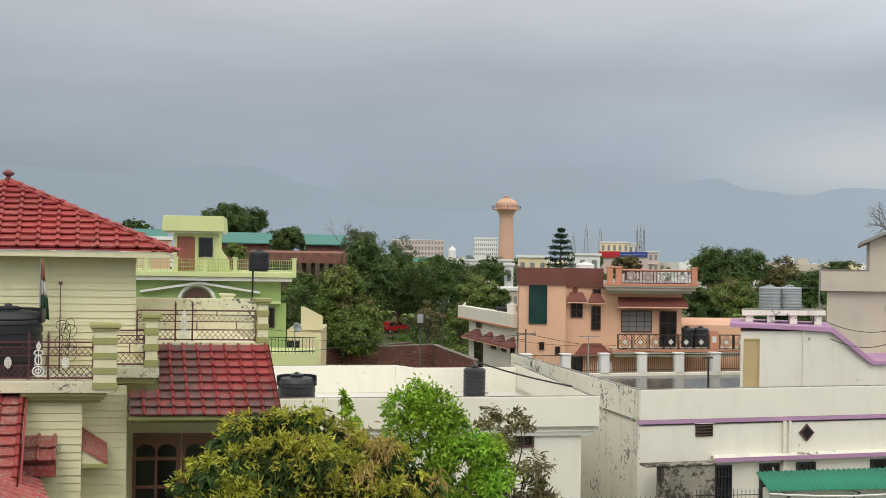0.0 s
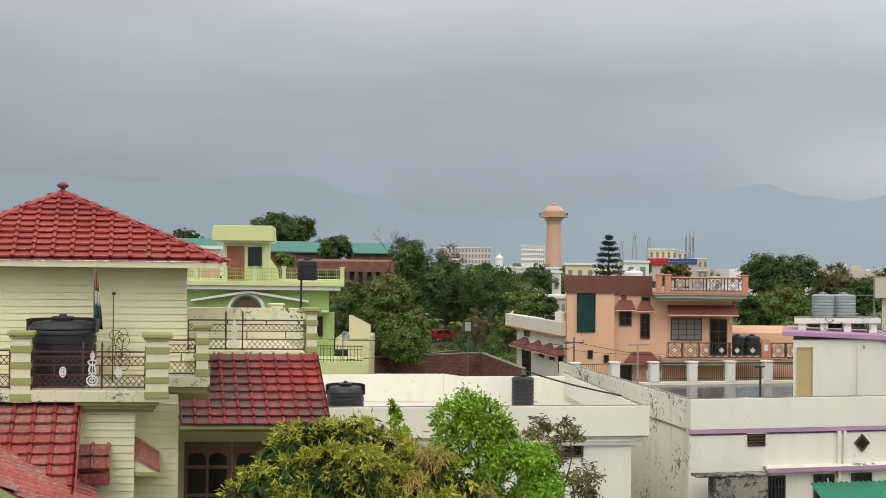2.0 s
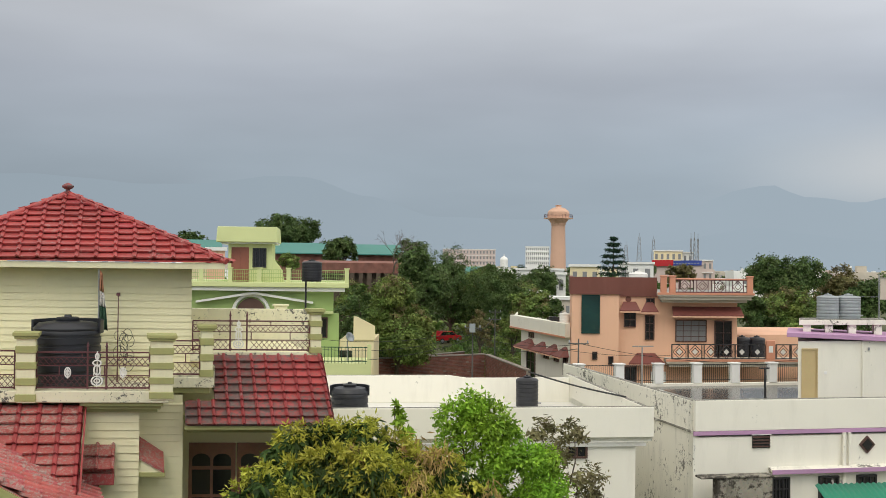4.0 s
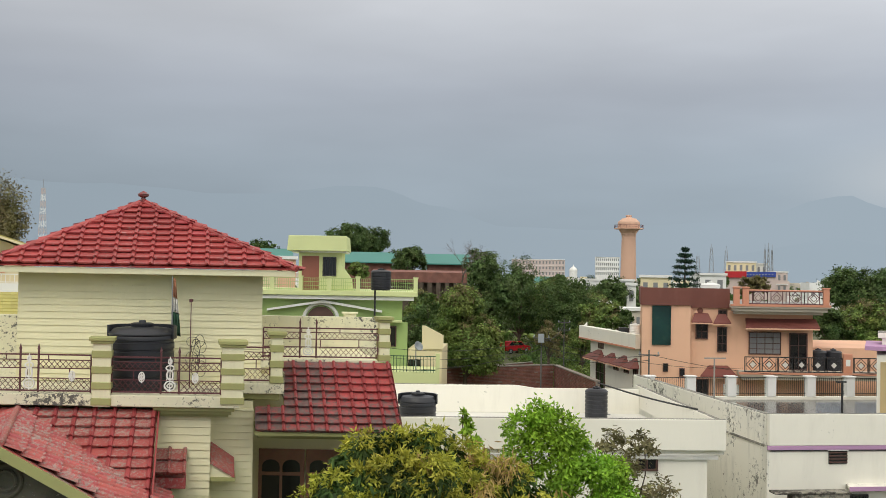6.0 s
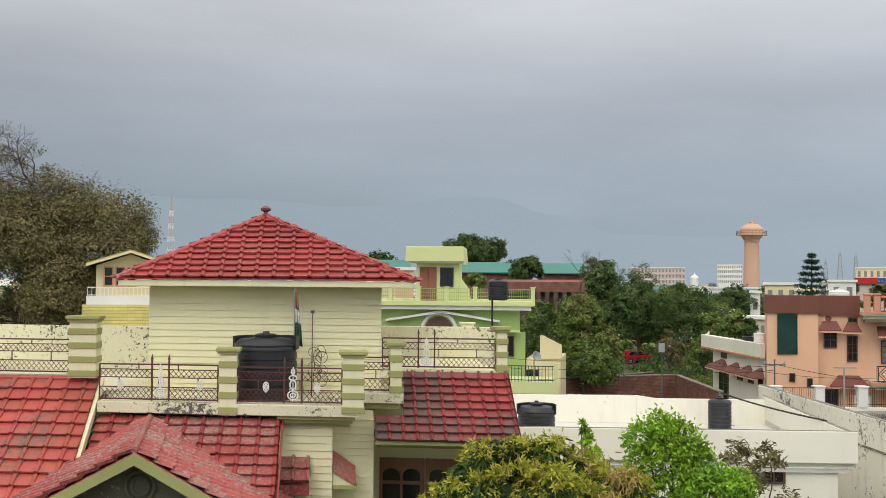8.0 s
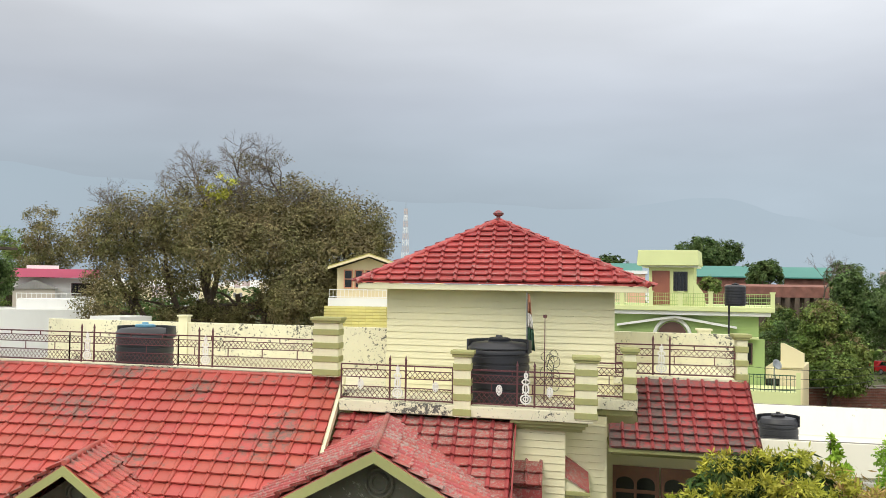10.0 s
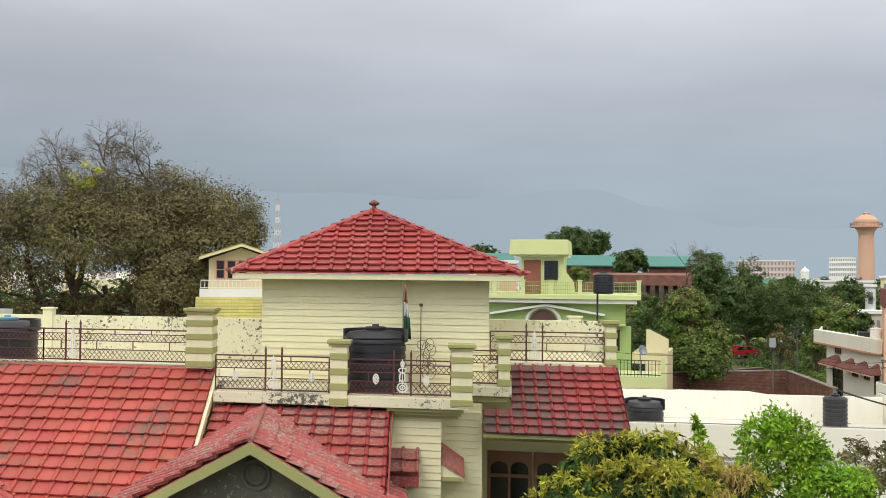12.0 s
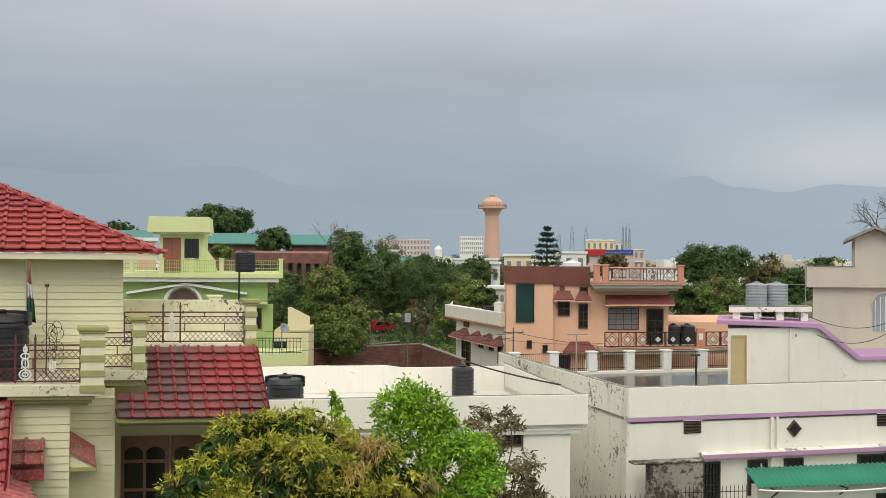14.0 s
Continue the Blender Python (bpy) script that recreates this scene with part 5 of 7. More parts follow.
# ---------------------------------------------------------------- green house
G = plan(-16.26, 55.674, 3, 9)
green = thing("green_house", G(4, 4, 0), "leaf-green house with lime terrace edge and a roof stair room", "house")
part("wall", Build().box(-4.0, 7.7, 0.7, 9, 0, 7.57, G), "green_wall", green)
part("side_bay", Build().box(6.4, 8.0, 0.3, 0.695, 0, 6.4, G), "green_wall", green)
part("cornice", Build().box(-4.3, 8.3, 0.1, 9.2, 7.575, 7.79, G), "white_paint", green, bevel=0.02)
part("terrace_edge", Build().box(-4.5, 8.5, -0.05, 9.3, 7.795, 8.05, G), "lime", green, bevel=0.02)
for i in range(9):
    u = -4.2 + 1.56 * i
    part("terrace_post", Build().box(u, u + 0.22, 0.05, 0.27, 8.05, 8.78, G).box(u - 0.04, u + 0.26, 0.01, 0.31, 8.78, 8.84, G), "lime", green)
    if i < 8:
        rail_panel(green, G, 0.16, [(u + 0.22, u + 1.56, z, 0.018) for z in (8.12, 8.32, 8.52, 8.72)], [(u + 0.28 + 0.12 * k, 8.05, 8.72, 0.013) for k in range(11)], "green_wall", name="terrace_rail")
room = part("stair_room", Build().box(1.96, 4.35, 0.9, 4, 8.05, 10.15, G), "lime", green)
part("roof_fascia", Build().prism([(1.35, 10.2), (4.66, 10.2), (4.6, 11.02), (1.42, 11.02)], 0.3, 4.6, G), "lime", room, "pale lime deep roof fascia", bevel=0.02)
part("cornice", Build().box(1.6, 4.6, 0.55, 4.3, 10.1, 10.2, G), "white_paint", room)
part("wing", Build().prism([(4.36, 8.05), (5.0, 8.05), (4.9, 8.7), (4.36, 9.4)], 0.9, 1.2, G), "lime", room)
opening(room, G, 2.14, 3.08, 0.87, 8.06, 9.92, "door_brown", "door_brown", 1, 2, "door", "red-brown wooden door")
opening(room, G, 3.28, 4.03, 0.87, 8.83, 9.88, "iron_black", "glass_dark", 3, 0, "window", "dark barred window")
part("gable_mould", Build().prism([(0.3, 7.02), (3.3, 7.52), (3.5, 7.52), (6.6, 7.02), (6.6, 6.91), (3.4, 7.40), (0.3, 6.91)][::-1], 0.3, 0.7, G), "white_paint", green, "white moulded gable line")
b = Build()
b.path([G(3.25 + 0.95 * math.cos(math.pi * i / 16), 0.62, 6.4 + 0.95 * math.sin(math.pi * i / 16)) for i in range(17)], 0.1, 8)
part("arch_mould", b, "white_paint", green)
part("arch_window", Build().prism([(3.25 + 0.78 * math.cos(math.pi * i / 12), 6.4 + 0.78 * math.sin(math.pi * i / 12)) for i in range(13)], 0.62, 0.7, G), "wood_dark", green, "brown arched window")
opening(green, G, 6.75, 7.4, 0.28, 5.1, 6.2, "wood_dark", "glass_dark", 1, 0, "window", "brown window")
part("window_hood", Build().box(6.4, 7.7, -0.2, 0.3, 6.42, 6.52, G), "lime", green)
bal = thing("green_balcony", G(8.0, -1.5, 0), "lime green front terrace with an iron rail", "terrace")
part("terrace_wall", Build().box(6.2, 9.6, -3.6, -0.1, 0, 4.1, G), "lime", bal)
b = Build()
for z in (4.2, 4.9):
    b.bar(G(6.2, -3.5, z), G(9.5, -3.5, z), 0.03)
for k in range(20):
    b.bar(G(6.25 + 0.17 * k, -3.5, 4.1), G(6.25 + 0.17 * k, -3.5, 4.93), 0.018)
part("rail", b, "cloth_green", bal, "dark green iron rail")
part("rail_post", Build().box(9.4, 9.6, -3.6, -3.4, 4.1, 5.05, G), "lime", bal)
tp = Vector((-9.26, 53.20, 8.22))
tt = tank("pole_water_tank", tp, 0.51, 1.02, "tank", "black plastic water tank raised on an iron pole")
part("pole", Build().tube((tp.x - 0.3, tp.y, 0), (tp.x - 0.3, tp.y, tp.z - 0.05), 0.05), "iron_black", tt)
part("platform", Build().box(tp.x - 0.42, tp.x + 0.42, tp.y - 0.42, tp.y + 0.42, tp.z - 0.06, tp.z), "iron_black", tt)
Cr = plan(*G(8.05, 0.5, 0).xy, 3)
annex2 = thing("yellow_annexe", Cr(1, 2, 0), "pale yellow low house block with a raised parapet", "house")
part("wall", Build().box(0.0, 1.85, 0.0, 5, 0, 5.0, Cr), "pale_yellow", annex2, bevel=0.02)
part("parapet", Build().prism([(0.75, 5.0), (1.9, 5.0), (1.9, 5.75), (0.9, 6.25), (0.75, 6.25)], -0.1, 0.1, Cr), "pale_yellow", annex2)
part("opening", Build().box(0.02, 0.7, -0.02, 0.0, 3.4, 4.4, Cr), "glass_dark", annex2)

# ---------------------------------------------------------------- grey house at the end of the row
Gy = plan(15.15, 42.3, -4, -21)
grey = thing("grey_house", Gy(5, 4, 0), "grey-beige plastered house with an arched window", "house")
part("wall", Build().box(0.25, 11, 0.0, 8, 0, 7.9, Gy), "beige", grey)
part("terrace_edge", Build().box(0.0, 11.2, -0.25, 8.2, 7.905, 8.03, Gy), "beige", grey)
part("parapet", Build().box(0.0, 1.9, -0.25, -0.08, 8.034, 8.72, Gy).box(0.0, 0.17, -0.078, 8.0, 8.034, 8.72, Gy), "beige", grey)
part("parapet_coping", Build().box(-0.03, 1.9, -0.28, -0.05, 8.723, 8.76, Gy), "grime", grey)
part("upper_room", Build().prism([(1.9, 8.034), (11, 8.034), (11, 8.5), (7.6, 8.5), (2.67, 10.22), (1.9, 9.88)], -0.06, 8, Gy), "beige", grey)
part("roof", Build().prism([(1.5, 9.72), (2.67, 10.24), (7.8, 8.45), (7.8, 8.57), (2.67, 10.36), (1.5, 9.84)], -0.5, 8.4, Gy), "concrete", grey, "weathered grey-brown gabled roof slab")
part("lower_ledge", Build().box(1.6, 11.2, -1.2, 0.0, 5.25, 5.45, Gy), "beige", grey)
aw_ = part("arch_window", Build().prism([(2.6, 6.15), (3.6, 6.15)] + [(3.1 + 0.5 * math.cos(math.pi * i / 10), 7.15 + 0.5 * math.sin(math.pi * i / 10)) for i in range(11)], -0.02, 0.0, Gy), "tank_grey", grey, "arched window with a white grille")
for k in range(5):
    part("grille_bar", Build().bar(Gy(2.7 + 0.2 * k, -0.04, 6.15), Gy(2.7 + 0.2 * k, -0.04, 7.35 + 0.2 * math.sin(math.pi * (k + 0.5) / 5)), 0.015), "white_paint", aw_)
part("surround", Build().path([Gy(3.1 + 0.56 * math.cos(math.pi * i / 14), -0.03, 7.15 + 0.56 * math.sin(math.pi * i / 14)) for i in range(15)], 0.05, 6), "beige", grey)


# ---------------------------------------------------------------- trees
RNG = np.random.default_rng(7)


def leaf_mesh(name, parent, lumps, n, length, width, mat, droop=0.3, shell=0.62, label="", kind="", clump=0.2):
    """Many single leaves in clumps on the lumps (x, y, z, r) of a crown, their faces turned out and up."""
    c = np.array([q[:3] for q in lumps], float)
    r = np.array([q[3] for q in lumps], float)
    m = max(len(lumps) * 5, n // 45)
    pick = RNG.choice(len(lumps), m, p=r ** 2 / (r ** 2).sum())
    d = RNG.normal(size=(m, 3))
    d /= np.linalg.norm(d, axis=1, keepdims=True)
    mid = c[pick] + d * (r[pick] * (shell + (0.97 - shell) * RNG.random(m) ** 0.6))[:, None] * np.array([1, 1, 0.88])
    i = RNG.integers(0, m, n)
    p = mid[i] + RNG.normal(size=(n, 3)) * (r[pick][i] * clump * 0.8)[:, None] * np.array([1, 1, 0.7])
    nr = d[i] * 0.75 + np.array([0, 0, 0.5]) + RNG.normal(size=(n, 3)) * 0.42
    nr /= np.linalg.norm(nr, axis=1, keepdims=True)
    a = np.cross(nr, RNG.normal(size=(n, 3)))
    a = a / np.linalg.norm(a, axis=1, keepdims=True) + d[i] * 0.3 + np.array([0, 0, -droop])
    a /= np.linalg.norm(a, axis=1, keepdims=True)
    s = np.cross(nr, a)
    s /= np.linalg.norm(s, axis=1, keepdims=True)
    k = (0.7 + 0.6 * RNG.random(n))[:, None]
    L, Wd = length * k, width * k
    o = np.array(root_place(parent))
    v = np.stack([p, p + a * L * 0.45 + s * Wd * 0.5 + nr * Wd * 0.15, p + a * L, p + a * L * 0.45 - s * Wd * 0.5 + nr * Wd * 0.15], 1).reshape(-1, 3) - o
    me = bpy.data.meshes.new(name)
    i = np.arange(n) * 4
    f = np.concatenate([np.stack([i, i + 1, i + 2], 1), np.stack([i, i + 2, i + 3], 1)])
    me.from_pydata(v.tolist(), [], f.tolist())
    me.materials.append(M[mat])
    ob = new(name, me)
    ob.parent = parent
    return tagged(ob, label, "", "", kind)


def limb(b, a, e, r0, r1, bend=0.12, n=5):
    a, e = Vector(a), Vector(e)
    ln = (e - a).length
    pts = [a.lerp(e, i / n) + Vector((random.uniform(-1, 1), random.uniform(-1, 1), random.uniform(-0.5, 0.8))) * (bend * ln / n * (0 < i < n)) for i in range(n + 1)]
    for i in range(n):
        b.tube(pts[i], pts[i + 1], r0 + (r1 - r0) * i / n, r0 + (r1 - r0) * (i + 1) / n, 7)
    return pts


def lumps_in(cx, cy, cz, rx, rz, k, lr):
    out = []
    for i in range(k):
        t = 2.39996 * i + random.uniform(-0.4, 0.4)
        h = random.uniform(-0.75, 1)
        q = math.sqrt(max(0.05, 1 - h * h * 0.9)) * random.uniform(0.55, 0.85)
        out.append((cx + rx * q * math.cos(t), cy + rx * q * math.sin(t), cz + rz * h * 0.72, lr * random.uniform(0.7, 1.25)))
    out.append((cx, cy, cz, lr * 1.3))
    return out


def tree(name, at, radius, top, bottom, mat, label, n=2600, leaf=0.34, k=12, category="tree", droop=0.3, group="trees between the houses", second=None):
    """A broad-leaved tree: tapered trunk, limbs to the leaf masses, a crown of single leaves."""
    x, y = at[0], at[1]
    t = thing(name, (x, y, 0), label, category, group)
    cz, rz = (top + bottom) / 2, (top - bottom) / 2
    lumps = lumps_in(x, y, cz, radius * 0.86, rz * 0.92, k, min(radius, rz) * 0.51)
    tr = Build()
    fork = Vector((x + random.uniform(-0.2, 0.2), y, max(bottom * 0.75, cz - rz * 0.8)))
    limb(tr, (x, y, -0.1), fork, 0.05 * radius + 0.10, 0.03 * radius + 0.07)
    part("trunk", tr, "bark", t, smooth=True)
    for lx, ly, lz, lr in lumps[::2]:
        part("limb", (lambda b: (limb(b, fork, (lx, ly, lz), 0.025 * radius + 0.04, 0.02), b)[1])(Build()), "bark", t, smooth=True)
    leaf_mesh("crown", t, lumps, int(n * 3.0), leaf * 0.7, leaf * 0.4, mat, droop)
    # Yellower leaves over the upper lumps paint in light on the crown top.
    if second:
        up = [(a, b, c + 0.25 * r, r * 0.85) for a, b, c, r in lumps if c > cz - 0.1 * rz]
        leaf_mesh("young_growth", t, up, n // 2, leaf * 0.6, leaf * 0.3, second, droop, kind="stuff")
    return t


def shake(k):
    return Vector((random.uniform(-k, k), random.uniform(-k, k), random.uniform(-k, k)))


def twig_fan(b, p, d, ln, r, depth, last=4):
    """A crooked branch in three bends that forks on, finer each time."""
    q = Vector(p)
    for k in range(3):
        d = (d + shake(0.3)).normalized()
        e = q + d * (ln / 3)
        b.tube(q, e, r * (1 - 0.13 * k), r * (1 - 0.13 * (k + 1)), 5 if depth < 2 else 3)
        q = e
        if k and depth < last:
            twig_fan(b, q, (d + shake(0.8) + Vector((0, 0, 0.08))).normalized(), ln * random.uniform(0.6, 0.82), r * 0.58, depth + 1, last)
    if depth < last:
        twig_fan(b, q, (d + shake(0.45)).normalized(), ln * 0.74, r * 0.64, depth + 1, last)


def bare_tree(name, at, top, label, spread=1.0, r=0.12, stems=4, reach=3.5):
    x, y = at[0], at[1]
    t = thing(name, (x, y, 0), label, "tree", "bare trees")
    tr = Build()
    fork = Vector((x, y, top - reach * 0.85))
    limb(tr, (x, y, -0.1), fork, r * 1.4, r)
    part("trunk", tr, "bark", t, smooth=True)
    for i in range(stems):
        a = 6.2832 * i / stems + 0.4
        b = Build()
        twig_fan(b, fork, Vector((0.5 * spread * math.cos(a), 0.5 * spread * math.sin(a), 1.0)).normalized(), reach * 0.3, r * 0.55, 0)
        part("branch", b, "twig", t)
    return t


# --- mango tree in flower, before the veranda
mango = thing("mango_tree", (-2.25, 16.2, 0), "bushy mango tree with yellow-green new leaves and ochre flower sprays", "tree")
mb = Build()
limb(mb, (-2.25, 16.2, -0.1), (-2.2, 16.2, 3.2), 0.2, 0.14)
part("trunk", mb, "bark", mango, smooth=True)
mlumps = [(-3.78, 15.55, 5.57),.18, (-3.55, 15.60, 5.76),.22, (-3.26, 15.66, 6.07),.27, (-2.97, 15.72, 6.36),.30, (-2.70, 15.97, 6.34),.26, (-2.36, 16.13, 6.30),.32, (-1.98, 16.08, 6.37),.30, (-1.62, 16.12, 6.23),.26, (-1.25, 16.05, 5.90),.30, (-0.87, 15.88, 5.86),.32, (-0.53, 15.89, 5.66),.28, (-0.30, 15.90, 5.39),.26, (-3.06, 15.19, 5.75),.42, (-2.50, 15.20, 5.88),.46, (-1.90, 15.28, 5.88),.46, (-1.38, 15.44, 5.60),.42, (-3.57, 15.49, 5.23),.30, (-2.69, 14.96, 5.25),.62, (-1.74, 15.10, 5.15),.62, (-0.80, 15.48, 5.23),.48, (-2.47, 16.62, 5.91),.5, (-3.35, 15.44, 4.87),.5, (-1.57, 16.53, 5.76),.42, (-3.12, 16.30, 5.87),.42, (-0.30, 15.80, 4.91),.45]
mlumps = [(p[0] + 0.07, p[1], p[2], r) for p, r in zip(mlumps[::2], mlumps[1::2])]
for q in mlumps[::2]:
    part("limb", (lambda b: (limb(b, (-2.2, 16.2, 3.1), q[:3], 0.07, 0.02), b)[1])(Build()), "bark", mango, smooth=True)
leaf_mesh("crown", mango, mlumps, 20000, 0.17, 0.045, "leaf_mango", 0.9, 0.3, clump=0.3)
mtop = [(a, b - 0.08, c + 0.16, r * 0.92) for a, b, c, r in mlumps]


def sprigs(name, parent, lumps, n, per, length, width, mat, spread=0.13, droop=0.2, up=True):
    """Leaves in whorls at the shoot tips."""
    c = np.array([q[:3] for q in lumps], float)
    r = np.array([q[3] for q in lumps], float)
    pick = RNG.choice(len(lumps), n, p=r ** 2 / (r ** 2).sum())
    d = RNG.normal(size=(n, 3))
    if up:
        d[:, 2] = np.abs(d[:, 2]) * 1.1 + 0.15
    d /= np.linalg.norm(d, axis=1, keepdims=True)
    tip = c[pick] + d * (r[pick] * RNG.uniform(0.95, 1.12, n))[:, None]
    p = np.repeat(tip, per, 0) + RNG.normal(size=(n * per, 3)) * spread * 0.4
    dd = np.repeat(d, per, 0)
    a = dd * 0.6 + RNG.normal(size=(n * per, 3)) * 0.7 + np.array([0, 0, -droop])
    a /= np.linalg.norm(a, axis=1, keepdims=True)
    s = np.cross(a, RNG.normal(size=(n * per, 3)))
    s /= np.linalg.norm(s, axis=1, keepdims=True)
    k = RNG.uniform(0.6, 1.2, n * per)[:, None]
    v = np.stack([p, p + a * length * k * 0.45 + s * width * k * 0.5, p + a * length * k, p + a * length * k * 0.45 - s * width * k * 0.5], 1).reshape(-1, 3) - np.array(root_place(parent))
    me = bpy.data.meshes.new(name)
    i = np.arange(n * per) * 4
    me.from_pydata(v.tolist(), [], np.concatenate([np.stack([i, i + 1, i + 2], 1), np.stack([i, i + 2, i + 3], 1)]).tolist())
    me.materials.append(M[mat])
    ob = new(name, me)
    ob.parent = parent
    return ob


tagged(sprigs("new_leaves", mango, mlumps, 600, 26, 0.12, 0.03, "leaf_flush", 0.09, 0.35), "yellow-green new leaf whorls")
pan = [q for q in mlumps if q[0] > -2.3]
tagged(sprigs("flower_sprays", mango, pan, 16, 170, 0.17, 0.022, "panicle", 0.26, 1.8), "ochre drooping flower sprays", kind="stuff")

# --- bright young tree and a bronze-leaved one
bt = thing("young_tree", (-0.07, 20.00, 4.26), "slender young tree with fresh bright green leaves", "tree")
bt.location.z = 0
bl = [(-0.63, 19.99, 6.06),.38, (-0.10, 20.00, 6.01),.38, (-0.37, 20.00, 6.38),.25, (-0.68, 19.99, 5.42),.40, (0.12, 20.00, 5.32),.40, (0.22, 20.20, 5.83),.25, (0.66, 19.99, 5.23),.38, (0.99, 19.98, 4.81),.38, (0.62, 19.99, 4.43),.36, (-0.13, 20.00, 4.68),.36, (0.99, 20.28, 5.29),.26, (0.25, 20.00, 3.94),.6]
bl = [(p[0], p[1], p[2], r) for p, r in zip(bl[::2], bl[1::2])]
base = Vector(bt.location)
for q in bl:
    part("limb", (lambda b: (limb(b, base + Vector((0, 0, 2.0)), q[:3], 0.04, 0.008), b)[1])(Build()), "bark", bt, smooth=True)
part("trunk", (lambda b: (limb(b, base, base + Vector((0, 0, 2.1)), 0.09, 0.06), b)[1])(Build()), "bark", bt, smooth=True)
leaf_mesh("crown", bt, bl, 10500, 0.105, 0.05, "leaf_bright", 0.2, 0.25, clump=0.3)
tagged(sprigs("leaf_sprays", bt, bl, 300, 26, 0.095, 0.042, "leaf_bright", 0.16, 0.2), kind="stuff")
st = thing("sapling", (-1.52, 18.44, 4.60), "thin sapling shoot with bright green leaves", "tree")
st.location.z = 0
sl_ = [(-1.65, 18.43, 6.37),.16, (-1.52, 18.44, 6.08),.2, (-1.72, 18.42, 6.57),.10, (-1.42, 18.45, 5.78),.2]
sl_ = [(p[0], p[1], p[2], r) for p, r in zip(sl_[::2], sl_[1::2])]
part("stem", (lambda b: (limb(b, st.location, sl_[2][:3], 0.04, 0.008, 0.05), b)[1])(Build()), "bark", st, smooth=True)
leaf_mesh("crown", st, sl_, 900, 0.11, 0.05, "leaf_bright", 0.1, 0.1)
zt = thing("bronze_tree", (1.51, 21.95, 3.35), "sparse small tree with bronze young leaves", "tree")
zt.location.z = 0
zl = [(1.18, 21.97, 5.62),.28, (1.59, 21.94, 5.63),.24, (1.37, 21.96, 5.10),.36, (1.66, 21.94, 4.64),.40, (1.20, 21.97, 4.39),.42, (1.85, 21.92, 4.18),.3, (1.50, 21.95, 3.82),.5]
zl = [(1.45 + (p[0] - 1.45) * 1.7, p[1], p[2], r * 1.05) for p, r in zip(zl[::2], zl[1::2])]
for q in zl:
    part("limb", (lambda b: (limb(b, zt.location + Vector((0, 0, 2.5)), q[:3], 0.035, 0.008), b)[1])(Build()), "bark", zt, smooth=True)
part("trunk", (lambda b: (limb(b, zt.location, zt.location + Vector((0, 0, 2.6)), 0.07, 0.05), b)[1])(Build()), "bark", zt, smooth=True)
leaf_mesh("crown", zt, zl, 4600, 0.12, 0.05, "leaf_bronze", 0.2, 0.2, clump=0.34)

# --- trees of the middle distance: place, radius, top, foot of crown, leaf
tree("tree", (-27.2, 137.3), 4.64, 15.82, 10.83, "leaf_dark", "large dark round-topped tree on the skyline", 7500, 0.42, 18)
tree("tree", (-44.4, 153.7), 2.40, 13.87, 10.83, "leaf_dark", "dark tree far behind the green house", 1200, 0.4, 12)
tree("tree", (-16.4, 110.8), 2.28, 11.92, 8.37, "leaf_dark", "dense dark green tree before the sheds", 3000, 0.36, 12)
tree("tree", (-8.6, 111.7), 2.16, 11.95, 8.01, "leaf_dark", "dense dark green tree behind the plots", 2600, 0.36, 12)
tree("bush", (-17.4, 88.3), 1.25, 9.84, 8.43, "leaf_mid", "green shrub behind the green house", 1400, 0.3, 12, second='leaf_olive')
tree("tree", (-5.9, 85.8), 2.12, 10.91, 4.12, "leaf_dark", "tall drooping olive-green tree", 5200, 0.32, 18)
tree("tree", (-5.3, 124.9), 3.34, 11.83, 0.60, "leaf_dark", "tall loose-crowned green tree", 5200, 0.32, 18)
tree("tree", (-2.9, 128.0), 3.15, 9.48, 0.60, "leaf_mid", "loose olive-green tree beyond the plots", 3600, 0.32, 18, second='leaf_olive')
tree("tree", (-8.7, 72.5), 2.11, 8.15, 1.14, "leaf_dark", "dense dark green tree with a full crown", 7500, 0.27, 18)
tree("tree", (-6.0, 65.7), 1.98, 8.58, 1.91, "leaf_mid", "dense mid-green tree with a full crown", 9500, 0.26, 18, second='leaf_olive')
tree("tree", (0.5, 122.0), 3.39, 9.38, 0.60, "leaf_dark", "broad mid-green tree beyond the plots", 4800, 0.32, 18)
tree("tree", (6.3, 149.9), 3.05, 9.15, 4.35, "leaf_dark", "dark green tree among the houses", 3000, 0.42, 12)
tree("tree", (3.6, 104.9), 2.47, 6.68, 3.21, "leaf_mid", "mid-green tree beyond the plots", 2600, 0.36, 12, second='leaf_olive')
tree("tree", (5.4, 104.9), 1.46, 6.04, 4.08, "leaf_dark", "small dark green tree among roofs", 1800, 0.34, 12)
tree("tree", (-11.1, 83.3), 1.53, 7.74, 5.07, "leaf_mid", "green tree beside the green house", 2600, 0.3, 12, second='leaf_olive')
tree("tree", (28.6, 106.2), 4.24, 11.02, 5.80, "leaf_dark", "great round dark green tree", 8500, 0.36, 18)
tree("tree", (23.4, 84.8), 2.45, 7.49, 2.83, "leaf_mid", "green tree behind the peach house", 5200, 0.3, 18, second='leaf_olive')
tree("tree", (20.2, 83.6), 1.56, 7.34, 2.87, "leaf_dark", "dark green tree behind the peach house", 3000, 0.3, 12)
tree("tree", (2.7, 138.0), 2.7, 8.1, 1.0, "leaf_mid", "yellowish green tree beyond the plots", 4200, 0.34, 16, second="leaf_olive")
